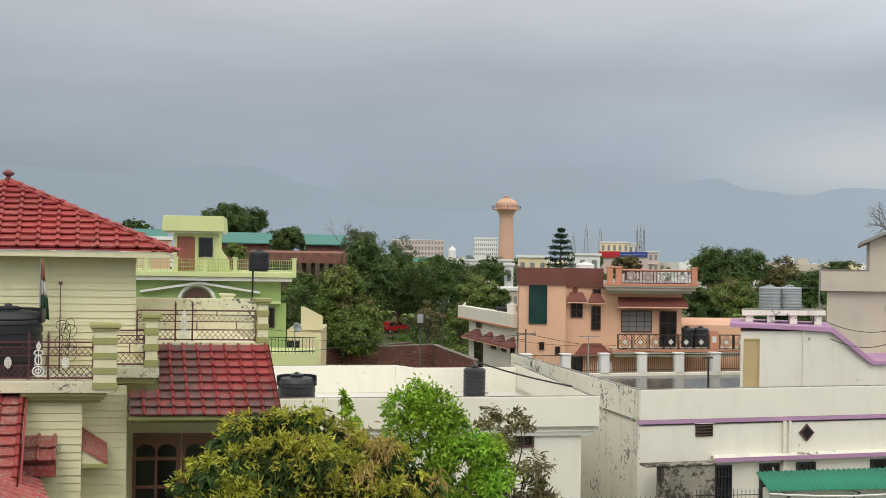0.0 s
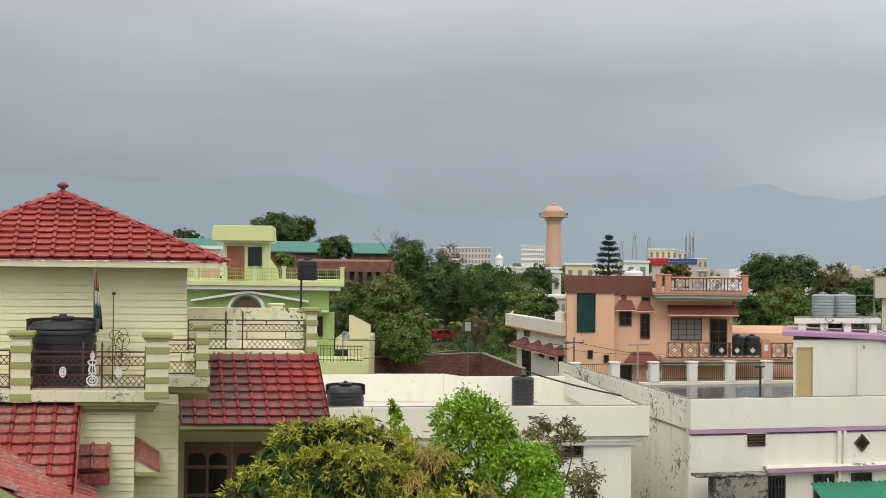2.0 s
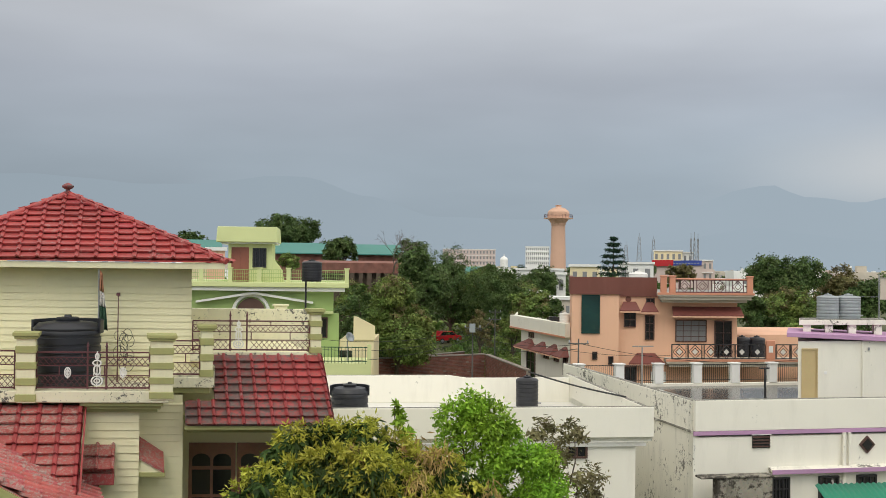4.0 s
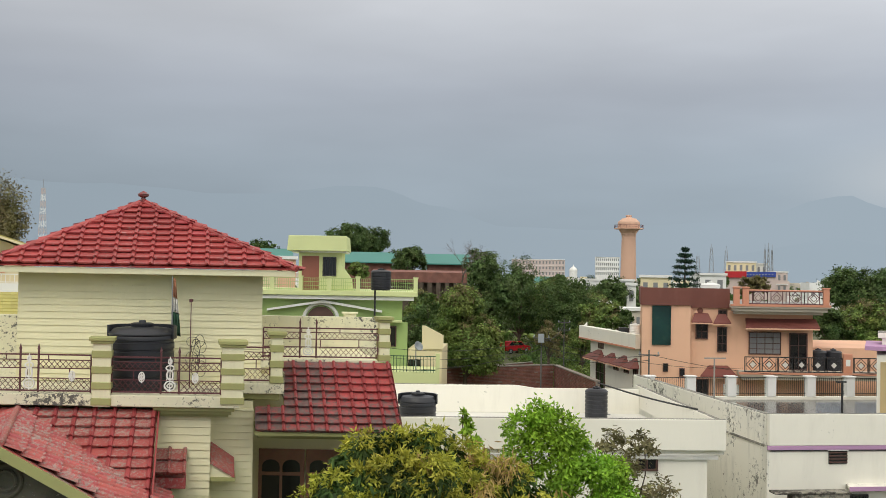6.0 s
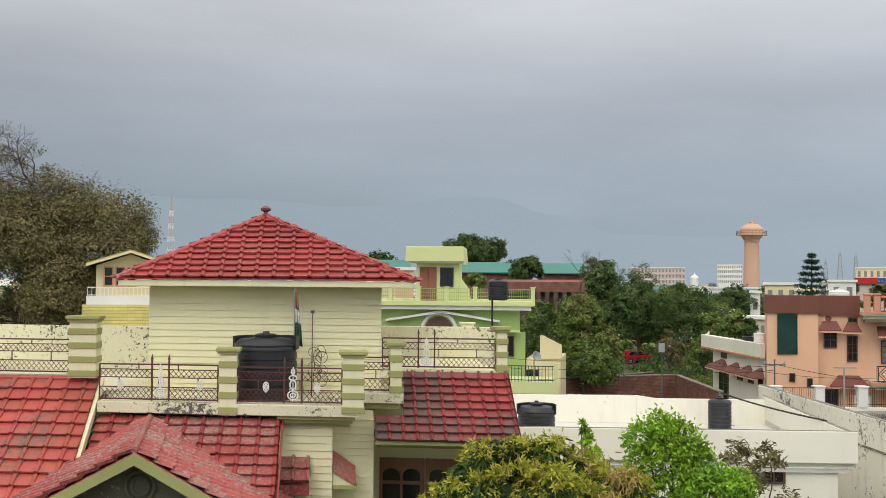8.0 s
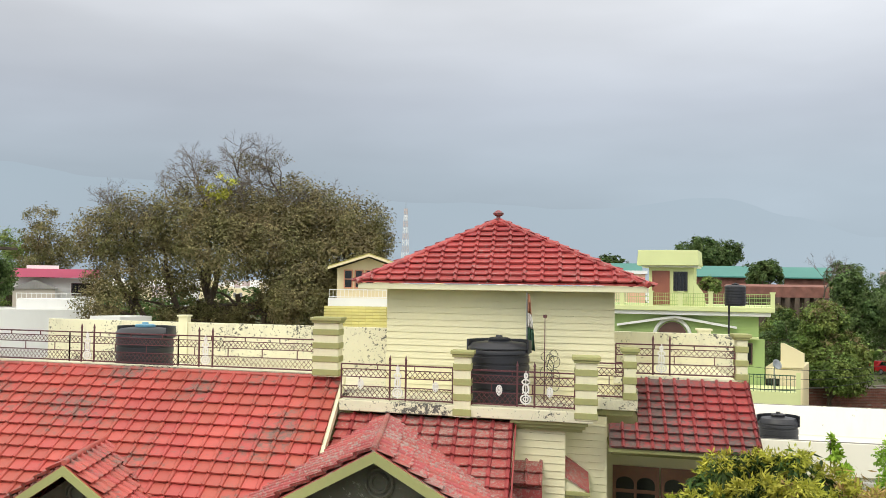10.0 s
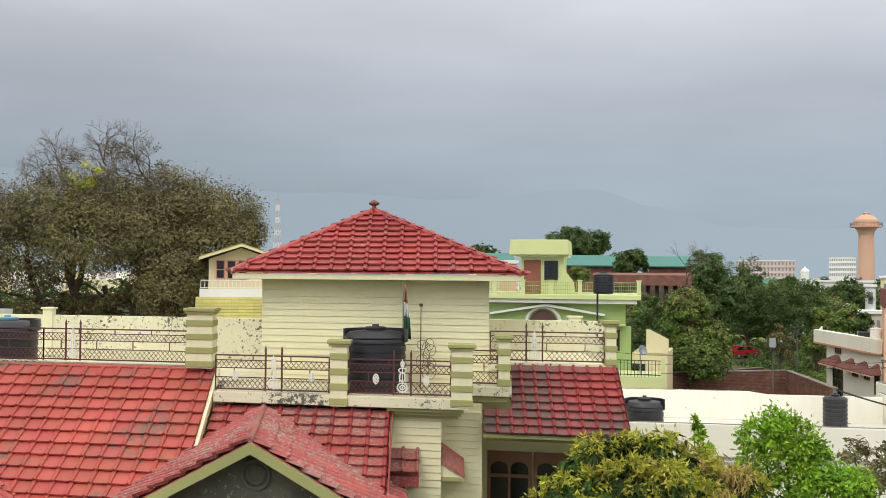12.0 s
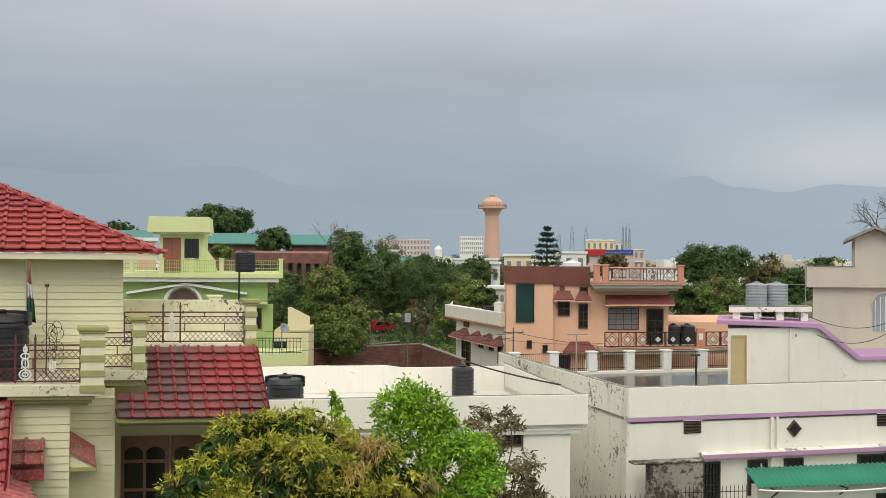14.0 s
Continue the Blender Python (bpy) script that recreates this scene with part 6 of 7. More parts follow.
for x_, y_, r_, z_ in ((3.2, 172, 1.9, 8.2), (5.6, 176, 2.0, 8.4), (8.1, 172, 1.8, 8.1), (10.4, 178, 2.0, 8.0), (-1.5, 140, 2.6, 8.9), (12.0, 120, 1.8, 5.6), (-8.3, 186, 2.3, 10.2), (-5.6, 184, 2.2, 10.4), (-3.0, 188, 2.2, 10.0), (-0.4, 185, 2.1, 9.9), (1.9, 190, 1.8, 9.5), (6.4, 232, 2.4, 10.3), (9.4, 230, 2.2, 10.0), (12.2, 234, 2.2, 10.2)):
    tree("tree", (x_, y_), r_, z_, 1.0, "leaf_dark", "dark green tree among the low houses", 2600, 0.36, 14)
tree("tree", (-1.2, 96.0), 1.3, 5.8, 1.2, "leaf_olive", "thin yellowish young tree on the plots", 1300, 0.26, 10)
tree("tree", (1.6, 92.0), 1.5, 5.6, 0.8, "leaf_mid", "bushy green tree by the power pole", 2600, 0.26, 12, second="leaf_olive")
tree("tree", (36.7, 114.2), 2.44, 9.31, 5.04, "leaf_olive", "olive-green tree on the skyline", 3000, 0.38, 12)
tree("tree", (53.0, 140.3), 2.89, 9.66, 5.01, "leaf_dark", "dark green tree among the houses", 2600, 0.42, 12)
tree("tree", (32.7, 94.5), 2.14, 8.03, 4.24, "leaf_dark", "dark green tree among the houses", 3200, 0.34, 12)
tree("tree", (24.5, 76.1), 2.57, 6.36, 3.51, "leaf_dark", "dark hedge-like tree by the houses", 4200, 0.3, 18)
tree("tree", (27.5, 157.6), 2.57, 9.74, 6.96, "leaf_olive", "olive-green tree behind the peach house", 1600, 0.42, 12)
tree("tree", (26.3, 188.2), 2.44, 9.98, 7.47, "leaf_dark", "small dark tree on the skyline", 1200, 0.45, 12)
tree("tree", (-12.7, 129.4), 1.39, 10.58, 7.81, "leaf_dark", "small dark tree on the skyline", 900, 0.36, 12)
tree("tree", (-1.3, 170.0), 2.18, 9.50, 6.77, "leaf_dark", "small dark tree on the skyline", 1000, 0.42, 12)
tree("tree", (-66.1, 64.0), 2.9, 15.6, 6.5, "leaf_olive", "thin pale green tree behind the white house", 4200, 0.26, 16)
tree("tree", (-70.5, 64.6), 2.4, 14.4, 5.5, "leaf_mid", "thin pale green tree behind the white house", 3200, 0.26, 14)
tree("tree", (-43.7, 38.2), 1.55, 10.35, 7.76, "leaf_dark", "dark scrubby tree before the building frame", 3200, 0.25, 18)
tree("tree", (-47.9, 163.1), 2.36, 14.15, 11.65, "leaf_dark", "small dark tree on the skyline", 900, 0.4, 12)
bare_tree("bare_tree", (-9.28, 97.56, 9.15), 12.6, "leafless grey tree among the roofs", 1.1, 0.075, 5, 4.2)
bare_tree("bare_tree", (24.69, 56.87, 10.47), 12.8, "leafless reddish tree behind the grey house", 2.0, 0.09, 6, 3.2)
tree("tree", (26.0, 58.0), 1.5, 10.9, 8.6, "leaf_mid", "green tree top behind the grey house roof", 2200, 0.28, 10)

# --- the great tree behind the cream house
big = thing("great_tree", (-30.59, 42.05, 8.51), "great spreading tree, half bare, with dull olive leaves", "tree")
big.location.z = 0
gl_ = [(-34.94, 37.15, 11.08),1.6, (-34.58, 38.84, 11.69),2.0, (-34.45, 37.61, 9.25),1.5, (-33.56, 39.72, 9.83),2.0, (-32.56, 40.54, 11.76),2.4, (-30.28, 39.79, 10.62),2.3, (-30.86, 41.85, 12.22),2.0, (-28.95, 41.99, 10.97),2.4, (-29.17, 44.25, 12.48),2.2, (-27.22, 44.31, 11.88),2.2, (-26.53, 45.88, 11.96),1.8, (-26.21, 43.75, 9.93),2.2, (-27.04, 42.06, 8.83),2.0, (-25.78, 46.31, 11.12),1.2, (-26.12, 42.63, 7.77),1.6, (-34.30, 36.38, 7.96),1.3, (-27.13, 40.80, 7.91),1.2]
gl_ = [(p[0], p[1], p[2], r * 0.9) for p, r in zip(gl_[::2], gl_[1::2])]
gb = Vector(big.location)
fork = gb + Vector((0, 0, 5.2))
broad = Vector((0.81, 0.59, 0))
heads = []
for dx in (-4.0, -2.6, -1.3, -0.2, 1.0, 2.0):
    heads.append(fork + broad * (dx * 1.25) + Vector((0, 0, 3.2 + random.uniform(-0.4, 0.4))))
    part("trunk", (lambda b: (limb(b, gb + broad * (dx * 0.6) + Vector((0, 0, -0.1)), heads[-1], 0.26, 0.12, 0.18, 7), b)[1])(Build()), "bark", big, smooth=True)
low_lumps = [tuple(fork + broad * random.uniform(-6.5, 5.5) + Vector((0, 0, random.uniform(1.8, 3.6))) + shake(0.7)) + (random.uniform(0.5, 0.95),) for k in range(26)]
for q in low_lumps:
    part("limb", (lambda b: (limb(b, fork + broad * random.uniform(-3.5, 2.0) + Vector((0, 0, random.uniform(1.2, 3.0))), q[:3], 0.09, 0.03, 0.4, 6), b)[1])(Build()), "bark", big, smooth=True)
leaf_mesh("lower_leaves", big, low_lumps, 19000, 0.13, 0.07, "leaf_olive", 0.3, 0.2, kind="stuff", clump=0.35)
for q in gl_:
    near = min(heads, key=lambda p: (p - Vector(q[:3])).length)
    part("limb", (lambda b: (limb(b, near + Vector((0, 0, random.uniform(-1.0, 0))), q[:3], 0.12, 0.04, 0.25, 7), b)[1])(Build()), "bark", big, smooth=True)
leaf_mesh("crown", big, gl_, 104000, 0.13, 0.07, "leaf_olive", 0.3, 0.4, clump=0.2)
tops = [(-31.97, 41.01, 14.52), (-30.68, 41.98, 14.84), (-29.57, 42.77, 15.02), (-32.60, 40.52, 13.94), (-28.65, 43.40, 14.08), (-34.31, 37.73, 12.95), (-33.81, 39.51, 13.08), (-27.48, 44.15, 13.55), (-30.72, 40.71, 13.90), (-30.70, 43.20, 14.69)]
tops = [(*q[:2], q[2] + (0.5 if q[2] > 14 else 0.0)) for q in tops]
for q in tops:
    b = Build()
    for k in range(3):
        twig_fan(b, Vector(q) + Vector((random.uniform(-0.7, 0.7), random.uniform(-0.6, 0.6), random.uniform(-1.9, -1.0))), Vector((random.uniform(-1.4, 1.4), random.uniform(-0.8, 0.8), random.uniform(0.5, 1.2))).normalized(), 0.82, 0.045, 0, 5)
    part("bare_branch", b, "twig", big)
    part("limb", (lambda b: (limb(b, min(heads, key=lambda p: (p - Vector(q)).length), Vector(q) + Vector((0, 0, -1.6)), 0.11, 0.05, 0.35), b)[1])(Build()), "bark", big, smooth=True)
leaf_mesh("bronze_leaves", big, gl_[6:14], 24000, 0.14, 0.075, "leaf_bronze", 0.3, 0.6, "browned leaves on the outer crown", "stuff")
leaf_mesh("sparse_leaves", big, [(*q[:2], q[2] - 0.7, 0.8) for q in tops], 2500, 0.11, 0.055, "leaf_bronze", 0.2, 0.1, kind="stuff")
leaf_mesh("green_sprig", big, [(-30.6, 40.3, 13.5, 0.7), (-31.2, 40.0, 13.0, 0.6)], 800, 0.13, 0.07, "leaf_flush", 0.2, 0.3, "fresh yellow-green patch in the crown", "stuff")

# --- tall conifer with level whorls
pt = (14.40, 129.20, 8.24)
pine = thing("conifer", (pt[0], pt[1], 0), "tall dark conifer with level tiers of branches", "tree")
ph = (14.33, 129.21, 12.94)[2]
part("trunk", Build().tube((pt[0], pt[1], 0), (pt[0], pt[1], ph), 0.28, 0.03), "bark", pine)
for k in range(11):
    f = k / 11
    z = ph - 0.4 - (ph - 3.5) * f * 0.85
    rr = 0.3 + 1.95 * min(1, f * 1.5) ** 0.8
    tl = []
    b = Build()
    for j in range(9):
        a = 6.2832 * j / 9 + k
        e = (pt[0] + rr * math.cos(a), pt[1] + rr * math.sin(a), z + 0.12 * rr)
        b.tube((pt[0], pt[1], z), e, 0.05, 0.015, 4)
        for m in range(4):
            g_ = 0.4 + 0.2 * m
            tl.append((pt[0] + rr * g_ * math.cos(a), pt[1] + rr * g_ * math.sin(a), z + 0.1 * rr * g_, 0.08 + 0.045 * rr))
    w = part("whorl", b, "bark", pine)
    leaf_mesh("needles", w, tl, 620, 0.32, 0.08, "leaf_pine", 0.1, 0.1, kind="stuff")

# --- hedge and undergrowth between the houses
under = thing("undergrowth", (-3.28, 99.95, 1.24), "scrub and weeds on the open plots", "scrub", kind="stuff")
under.location.z = 0
ul = []
for k in range(420):
    D = random.uniform(72, 150)
    a = radians(random.uniform(-9, 4))
    low = 0.5 if -4.0 < math.degrees(a) < -1.2 and D < 125 else 1.0
    ul.append((D * math.sin(a), D * math.cos(a), random.uniform(0.2, 1.4) * low, random.uniform(0.8, 2.2) * low))
leaf_mesh("weeds", under, ul[::2], 34000, 0.26, 0.13, "leaf_mid", 0.0, 0.3, kind="stuff")
leaf_mesh("dark_scrub", under, ul[1::2], 34000, 0.28, 0.14, "leaf_dark", 0.0, 0.3, kind="stuff")
lawn = thing("grass_patch", (0.48, 105.00, 0.91), "bright fresh grass on the open plot", "grass", kind="stuff")
lawn.location.z = 0
gg = Build()
lx, ly = lawn.location.x, lawn.location.y
for k in range(5200):
    x, y = lx + random.uniform(-5, 5), ly + random.uniform(-14, 14)
    h, a = random.uniform(0.3, 0.7), random.uniform(0, 6.28)
    w = 0.09
    gg.add([(x - w * math.cos(a), y - w * math.sin(a), 0), (x + w * math.cos(a), y + w * math.sin(a), 0), (x + random.uniform(-0.2, 0.2), y, h)], [(0, 1, 2)])
part("blades", gg, "grass", lawn, kind="stuff")
for k, q in enumerate([(-6.5, 117.0), (-3.0, 112.0), (-7.6, 97.0)]):
    ba = thing("banana_plant", (q[0], q[1], 0), "banana plant with broad torn leaves", "plant", "banana plants")
    part("stem", Build().tube((q[0], q[1], 0), (q[0], q[1], 1.7), 0.16, 0.1), "leaf_mid", ba)
    for j in range(7):
        a = 6.2832 * j / 7 + k
        b = Build()
        prev = None
        for m in range(7):
            f = m / 6
            c = Vector((q[0] + 1.5 * f * math.cos(a), q[1] + 1.5 * f * math.sin(a), 1.7 + 1.3 * math.sin(f * 2.2)))
            s = Vector((-math.sin(a), math.cos(a), 0)) * (0.32 * math.sin(math.pi * (0.1 + 0.85 * f)))
            cur = (c + s - Vector((0, 0, 0.06)), c, c - s - Vector((0, 0, 0.06)))
            if prev:
                b.add([*prev, *cur], [(0, 1, 4, 3), (1, 2, 5, 4)])
            prev = cur
        part("leaf", b, "leaf_mid", ba)


# ---------------------------------------------------------------- left of the cream house: the far side of the street
q0, q1 = (-23.92, 39.29, 7.14), (-21.80, 40.51, 7.16)
yw = math.degrees(math.atan2(q1[1] - q0[1], q1[0] - q0[0]))
Y = plan(q0[0], q0[1], yw, yw)
yh = thing("yellow_roofed_house", Y(2.0, 3, 0), "pale house with mustard tiled roofs and a balcony room", "house")
yz = lambda y: 9.0 - (y - 503.0) / 1870 * 46.0
part("wall", Build().box(0.0, 6.5, 0.5, 7, 0, 8.0, Y), "pale_yellow", yh)
part("balcony_wall", Build().box(-0.15, 6.5, 0.2, 0.45, yz(546), yz(529), Y), "white_paint", yh)
lowr = part("lower_roof", Build().slab([Y(-0.35, -1.4, yz(582)), Y(6.5, -1.4, yz(582)), Y(6.5, 0.2, yz(546)), Y(-0.1, 0.2, yz(546))], (0, 0, 0.06)), "yellow_tile", yh, "mustard yellow tiled lean-to roof")
for r_ in range(7):
    for c_ in range(22):
        f0 = r_ / 7
        u = -0.3 + c_ * 0.3
        z = yz(582) + (yz(546) - yz(582)) * f0 + 0.07
        part("roof_tile", Build().slab([Y(u, -1.4 + 1.6 * f0, z), Y(u + 0.28, -1.4 + 1.6 * f0, z), Y(u + 0.28, -1.4 + 1.6 * (f0 + 0.15), z + 0.1), Y(u, -1.4 + 1.6 * (f0 + 0.15), z + 0.1)], (0, 0, 0.03)), "yellow_tile", lowr)
b = Build()
for z in (yz(527), yz(514)):
    b.bar(Y(-0.1, 0.25, z), Y(6.4, 0.25, z), 0.025)
for k in range(40):
    b.bar(Y(-0.1 + 0.165 * k, 0.25, yz(528)), Y(-0.1 + 0.165 * k, 0.25, yz(514)), 0.012)
part("balcony_rail", b, "white_paint", yh, "white iron balcony rail")
rm = part("gable_room", Build().box(0.2, 3.0, 1.6, 6, 8.0, yz(476), Y).prism([(0.2, yz(476)), (3.0, yz(476)), (1.6, yz(456))], 1.6, 6, Y), "pale_yellow", yh)
for k in range(3):
    opening(rm, Y, 0.5 + 0.48 * k, 0.9 + 0.48 * k, 1.57, yz(512), yz(478), "peach_dark", "glass_dark", 0, 1, "window", "tall pinkish-framed window light", 0.05)
for s in (-1, 1):
    part("roof_slope", Build().slab([Y(1.6, 1.0, yz(452)), Y(1.6, 6.4, yz(452)), Y(1.6 + s * 1.8, 6.4, yz(476)), Y(1.6 + s * 1.8, 1.0, yz(476))][::s], (0, 0, 0.1)), "yellow_tile", yh, "mustard tiled gable slope")
part("bargeboard", Build().prism([(-0.2, yz(478)), (1.6, yz(454)), (3.4, yz(478)), (3.4, yz(474)), (1.6, yz(450)), (-0.2, yz(474))], 0.93, 0.99, Y), "pale_yellow", yh)

# white houses with the pink roof edge
q0, q1 = (-48.68, 44.57, 8.92), (-45.71, 47.61, 8.97)
X = plan(q0[0], q0[1], math.degrees(math.atan2(q1[1] - q0[1], q1[0] - q0[0])))
xz = lambda y: 9.0 - (y - 499.0) / 1870 * 66.0
wh = thing("pink_edged_house", X(2.5, 3, 0), "white house with a pink roof edge", "house")
part("wall", Build().box(0.1, 4.7, 0.4, 6, 0, xz(497), X), "white_paint", wh)
part("roof_edge", Build().box(-0.1, 4.9, -0.4, 6.4, xz(496), xz(482), X), "pink_sheet", wh, "bright pink painted roof edge")
part("roof_room", Build().box(0.8, 2.6, 1.2, 4, xz(482), xz(476), X), "white_paint", wh)
opening(wh, X, 3.3, 4.6, 0.37, xz(526), xz(505), "wood_dark", "glass_dark", 2, 0, "window", "dark window")
part("porch_roof", Build().prism([(0.0, xz(515)), (2.6, xz(515)), (1.3, xz(500))], -1.6, 0.35, X), "concrete", wh)
part("porch_wall", Build().box(0.15, 2.4, -1.5, 0.38, 0, xz(515), X), "beige", wh)
q0 = (-41.34, 36.27, 6.19)
X2 = plan(q0[0], q0[1], math.degrees(math.atan2(q1[1] - (-48.68, 44.57, 8.92)[1], q1[0] - (-48.68, 44.57, 8.92)[0])))
x2z = lambda y: 9.0 - (y - 498.0) / 1870 * 55.0
wl = thing("white_block", X2(2.5, 3, 0), "low white flat-roofed house with a roof rail", "house")
part("wall", Build().box(-9, 4.6, 0.0, 5, 0, x2z(548), X2), "white_paint", wl)
part("upper_wall", Build().box(1.4, 4.5, 1.0, 5, x2z(548), x2z(532), X2), "white_paint", wl)
part("gutter_box", Build().box(3.0, 3.6, -0.3, 0.0, x2z(585), x2z(570), X2), "white_wall", wl)
b = Build()
for z in (x2z(532), x2z(522)):
    b.bar(X2(1.4, 1.1, z), X2(4.4, 1.1, z), 0.02)
for k in range(14):
    b.bar(X2(1.4 + 0.23 * k, 1.1, x2z(532)), X2(1.4 + 0.23 * k, 1.1, x2z(521)), 0.015)
part("roof_rail", b, "white_paint", wl)
gh2 = thing("white_tank_room", (-32.76, 35.08, 6.52), "small white plastered roof tank room", "outbuilding")
gh2.location.z = 0
gx, gy = gh2.location.x, gh2.location.y
part("wall", Build().box(gx - 0.8, gx + 0.9, gy, gy + 2, 0, 9 - (562 - 501) / 1870 * 48), "white_paint", gh2)

# unfinished concrete frame with starter bars
cf = thing("concrete_frame", (-56.12, 48.24, 8.15), "unfinished concrete frame building with bare columns and starter bars", "building")
cf.location.z = 0
for k, x_ in enumerate(((-56.47, 47.83, 8.15), (-55.98, 48.39, 8.15), (-55.60, 48.83, 8.16), (-57.82, 46.18, 8.13), (-58.82, 44.90, 8.12))):
    zt_ = 9 + (497 - 382) / 1870 * 74
    part("column", Build().box(x_[0] - 0.17, x_[0] + 0.17, x_[1] - 0.17, x_[1] + 0.17, 0, zt_), "concrete", cf)
    for d in ((-0.1, -0.1), (0.1, 0.1), (-0.1, 0.1), (0.1, -0.1)):
        part("starter_bar", Build().tube((x_[0] + d[0], x_[1] + d[1], zt_), (x_[0] + d[0] * 1.8 + random.uniform(-0.1, 0.1), x_[1] + d[1], zt_ + random.uniform(2.4, 2.9)), 0.02), "iron_maroon", cf)
pa, pb = Vector((-59.44, 44.07, 10.95)), Vector((-55.3, 45.9, 11.0))
part("deck", Build().slab([pa, pb, pb + Vector((-3, 8, 0)), pa + Vector((-3, 8, 0))], (0, 0, 0.15)), "bark", cf)
for k in range(26):
    w_ = pa.lerp(pb, k / 25)
    part("prop", Build().tube((w_.x, w_.y + 0.1, 0), (w_.x + random.uniform(-0.2, 0.2), w_.y + 0.1, w_.z), 0.05), "bark", cf)


# ---------------------------------------------------------------- masts and towers
def lattice_mast(name, at, top, w, label, mats=("steel",), n=14, legs=0.06):
    x, y = at[0], at[1]
    t = thing(name, (x, y, 0), label, "mast", "masts on the skyline")
    for k in range(n):
        z0, z1 = top * k / n, top * (k + 1) / n
        w0, w1 = w * (1 - 0.75 * k / n), w * (1 - 0.75 * (k + 1) / n)
        b = Build()
        cs = ((-1, -1), (1, -1), (1, 1), (-1, 1))
        for i in range(4):
            a, c = cs[i], cs[(i + 1) % 4]
            b.bar((x + a[0] * w0, y + a[1] * w0, z0), (x + a[0] * w1, y + a[1] * w1, z1), legs)
            b.bar((x + a[0] * w0, y + a[1] * w0, z0), (x + c[0] * w1, y + c[1] * w1, z1), legs * 0.6)
            b.bar((x + c[0] * w0, y + c[1] * w0, z0), (x + a[0] * w1, y + a[1] * w1, z1), legs * 0.6)
        part("mast_section", b, mats[k % len(mats)], t)
    part("top_rod", Build().tube((x, y, top), (x, y, top * 1.08), legs), "steel", t)
    return t


lattice_mast("lattice_mast", (-183.74, 355.30, 16.59), (-183.96, 355.19, 37.59)[2], 1.7, "tall red and white lattice mast faint in the haze", ("white_paint", "far_pink"), 16, 0.07)
for q, tp in (((54.16, 295.07, 9.17), (54.05, 295.09, 17.53)[2]), ((56.91, 304.73, 9.19), (56.79, 304.75, 18.15)[2]), ((55.99, 294.73, 9.20), (55.88, 294.75, 17.40)[2])):
    lattice_mast("phone_mast", q, tp, 0.55, "slender grey phone mast on the skyline", ("steel",), 12, 0.06)
for q, tp in (((63.55, 516.10, 8.81), (63.38, 516.12, 20.40)[2]), ((80.52, 594.57, 8.89), (80.27, 594.61, 26.70)[2]), ((94.19, 633.03, 9.02), (93.94, 633.07, 26.62)[2])):
    lattice_mast("power_pylon", q, tp, 2.0, "grey lattice power pylon faint on the skyline", ("steel",), 10, 0.09)

wt0 = Vector((20.81, 349.38, 7.40))
wtz = lambda y: 9.0 - (y - 457.4) / 1870 * 350
tower = thing("water_tower", (wt0.x, wt0.y, 0), "peach concrete water tower with a flat domed bowl", "water tower")
prof = [(2.65, 0.0), (2.6, wtz(460)), (2.25, wtz(385)), (2.5, wtz(379)), (3.5, wtz(371.5)), (3.6, wtz(370)), (3.6, wtz(361)), (3.45, wtz(359)), (2.2, wtz(353.2)), (1.0, wtz(351.5)), (0.9, wtz(351.3))]
part("shaft_and_bowl", Build().lathe(prof, (wt0.x, wt0.y, 0), 48), "tower_peach", tower)
part("gallery", Build().lathe([(3.55, wtz(371.9)), (4.75, wtz(371.7)), (4.75, wtz(370.4)), (3.55, wtz(370.3))], (wt0.x, wt0.y, 0), 40), "tower_peach", tower)
b = Build()
for k in range(28):
    a = 6.2832 * k / 28
    c = Vector((wt0.x + 4.68 * math.cos(a), wt0.y + 4.68 * math.sin(a), wtz(370.5)))
    a2 = 6.2832 * (k + 1) / 28
    c2 = Vector((wt0.x + 4.68 * math.cos(a2), wt0.y + 4.68 * math.sin(a2), wtz(370.5)))
    b.bar(c, c + Vector((0, 0, 1.1)), 0.05)
    for h in (0.6, 1.1):
        b.bar(c + Vector((0, 0, h)), c2 + Vector((0, 0, h)), 0.05)
part("gallery_rail", b, "iron_maroon", tower)
part("lantern", Build().lathe([(0.9, wtz(351.5)), (0.9, wtz(348.6)), (1.05, wtz(348.5)), (1.05, wtz(347.9)), (0.3, wtz(347))], (wt0.x, wt0.y, 0), 16), "tower_peach", tower)

# ---------------------------------------------------------------- sheds, brick walls and roofs between the trees


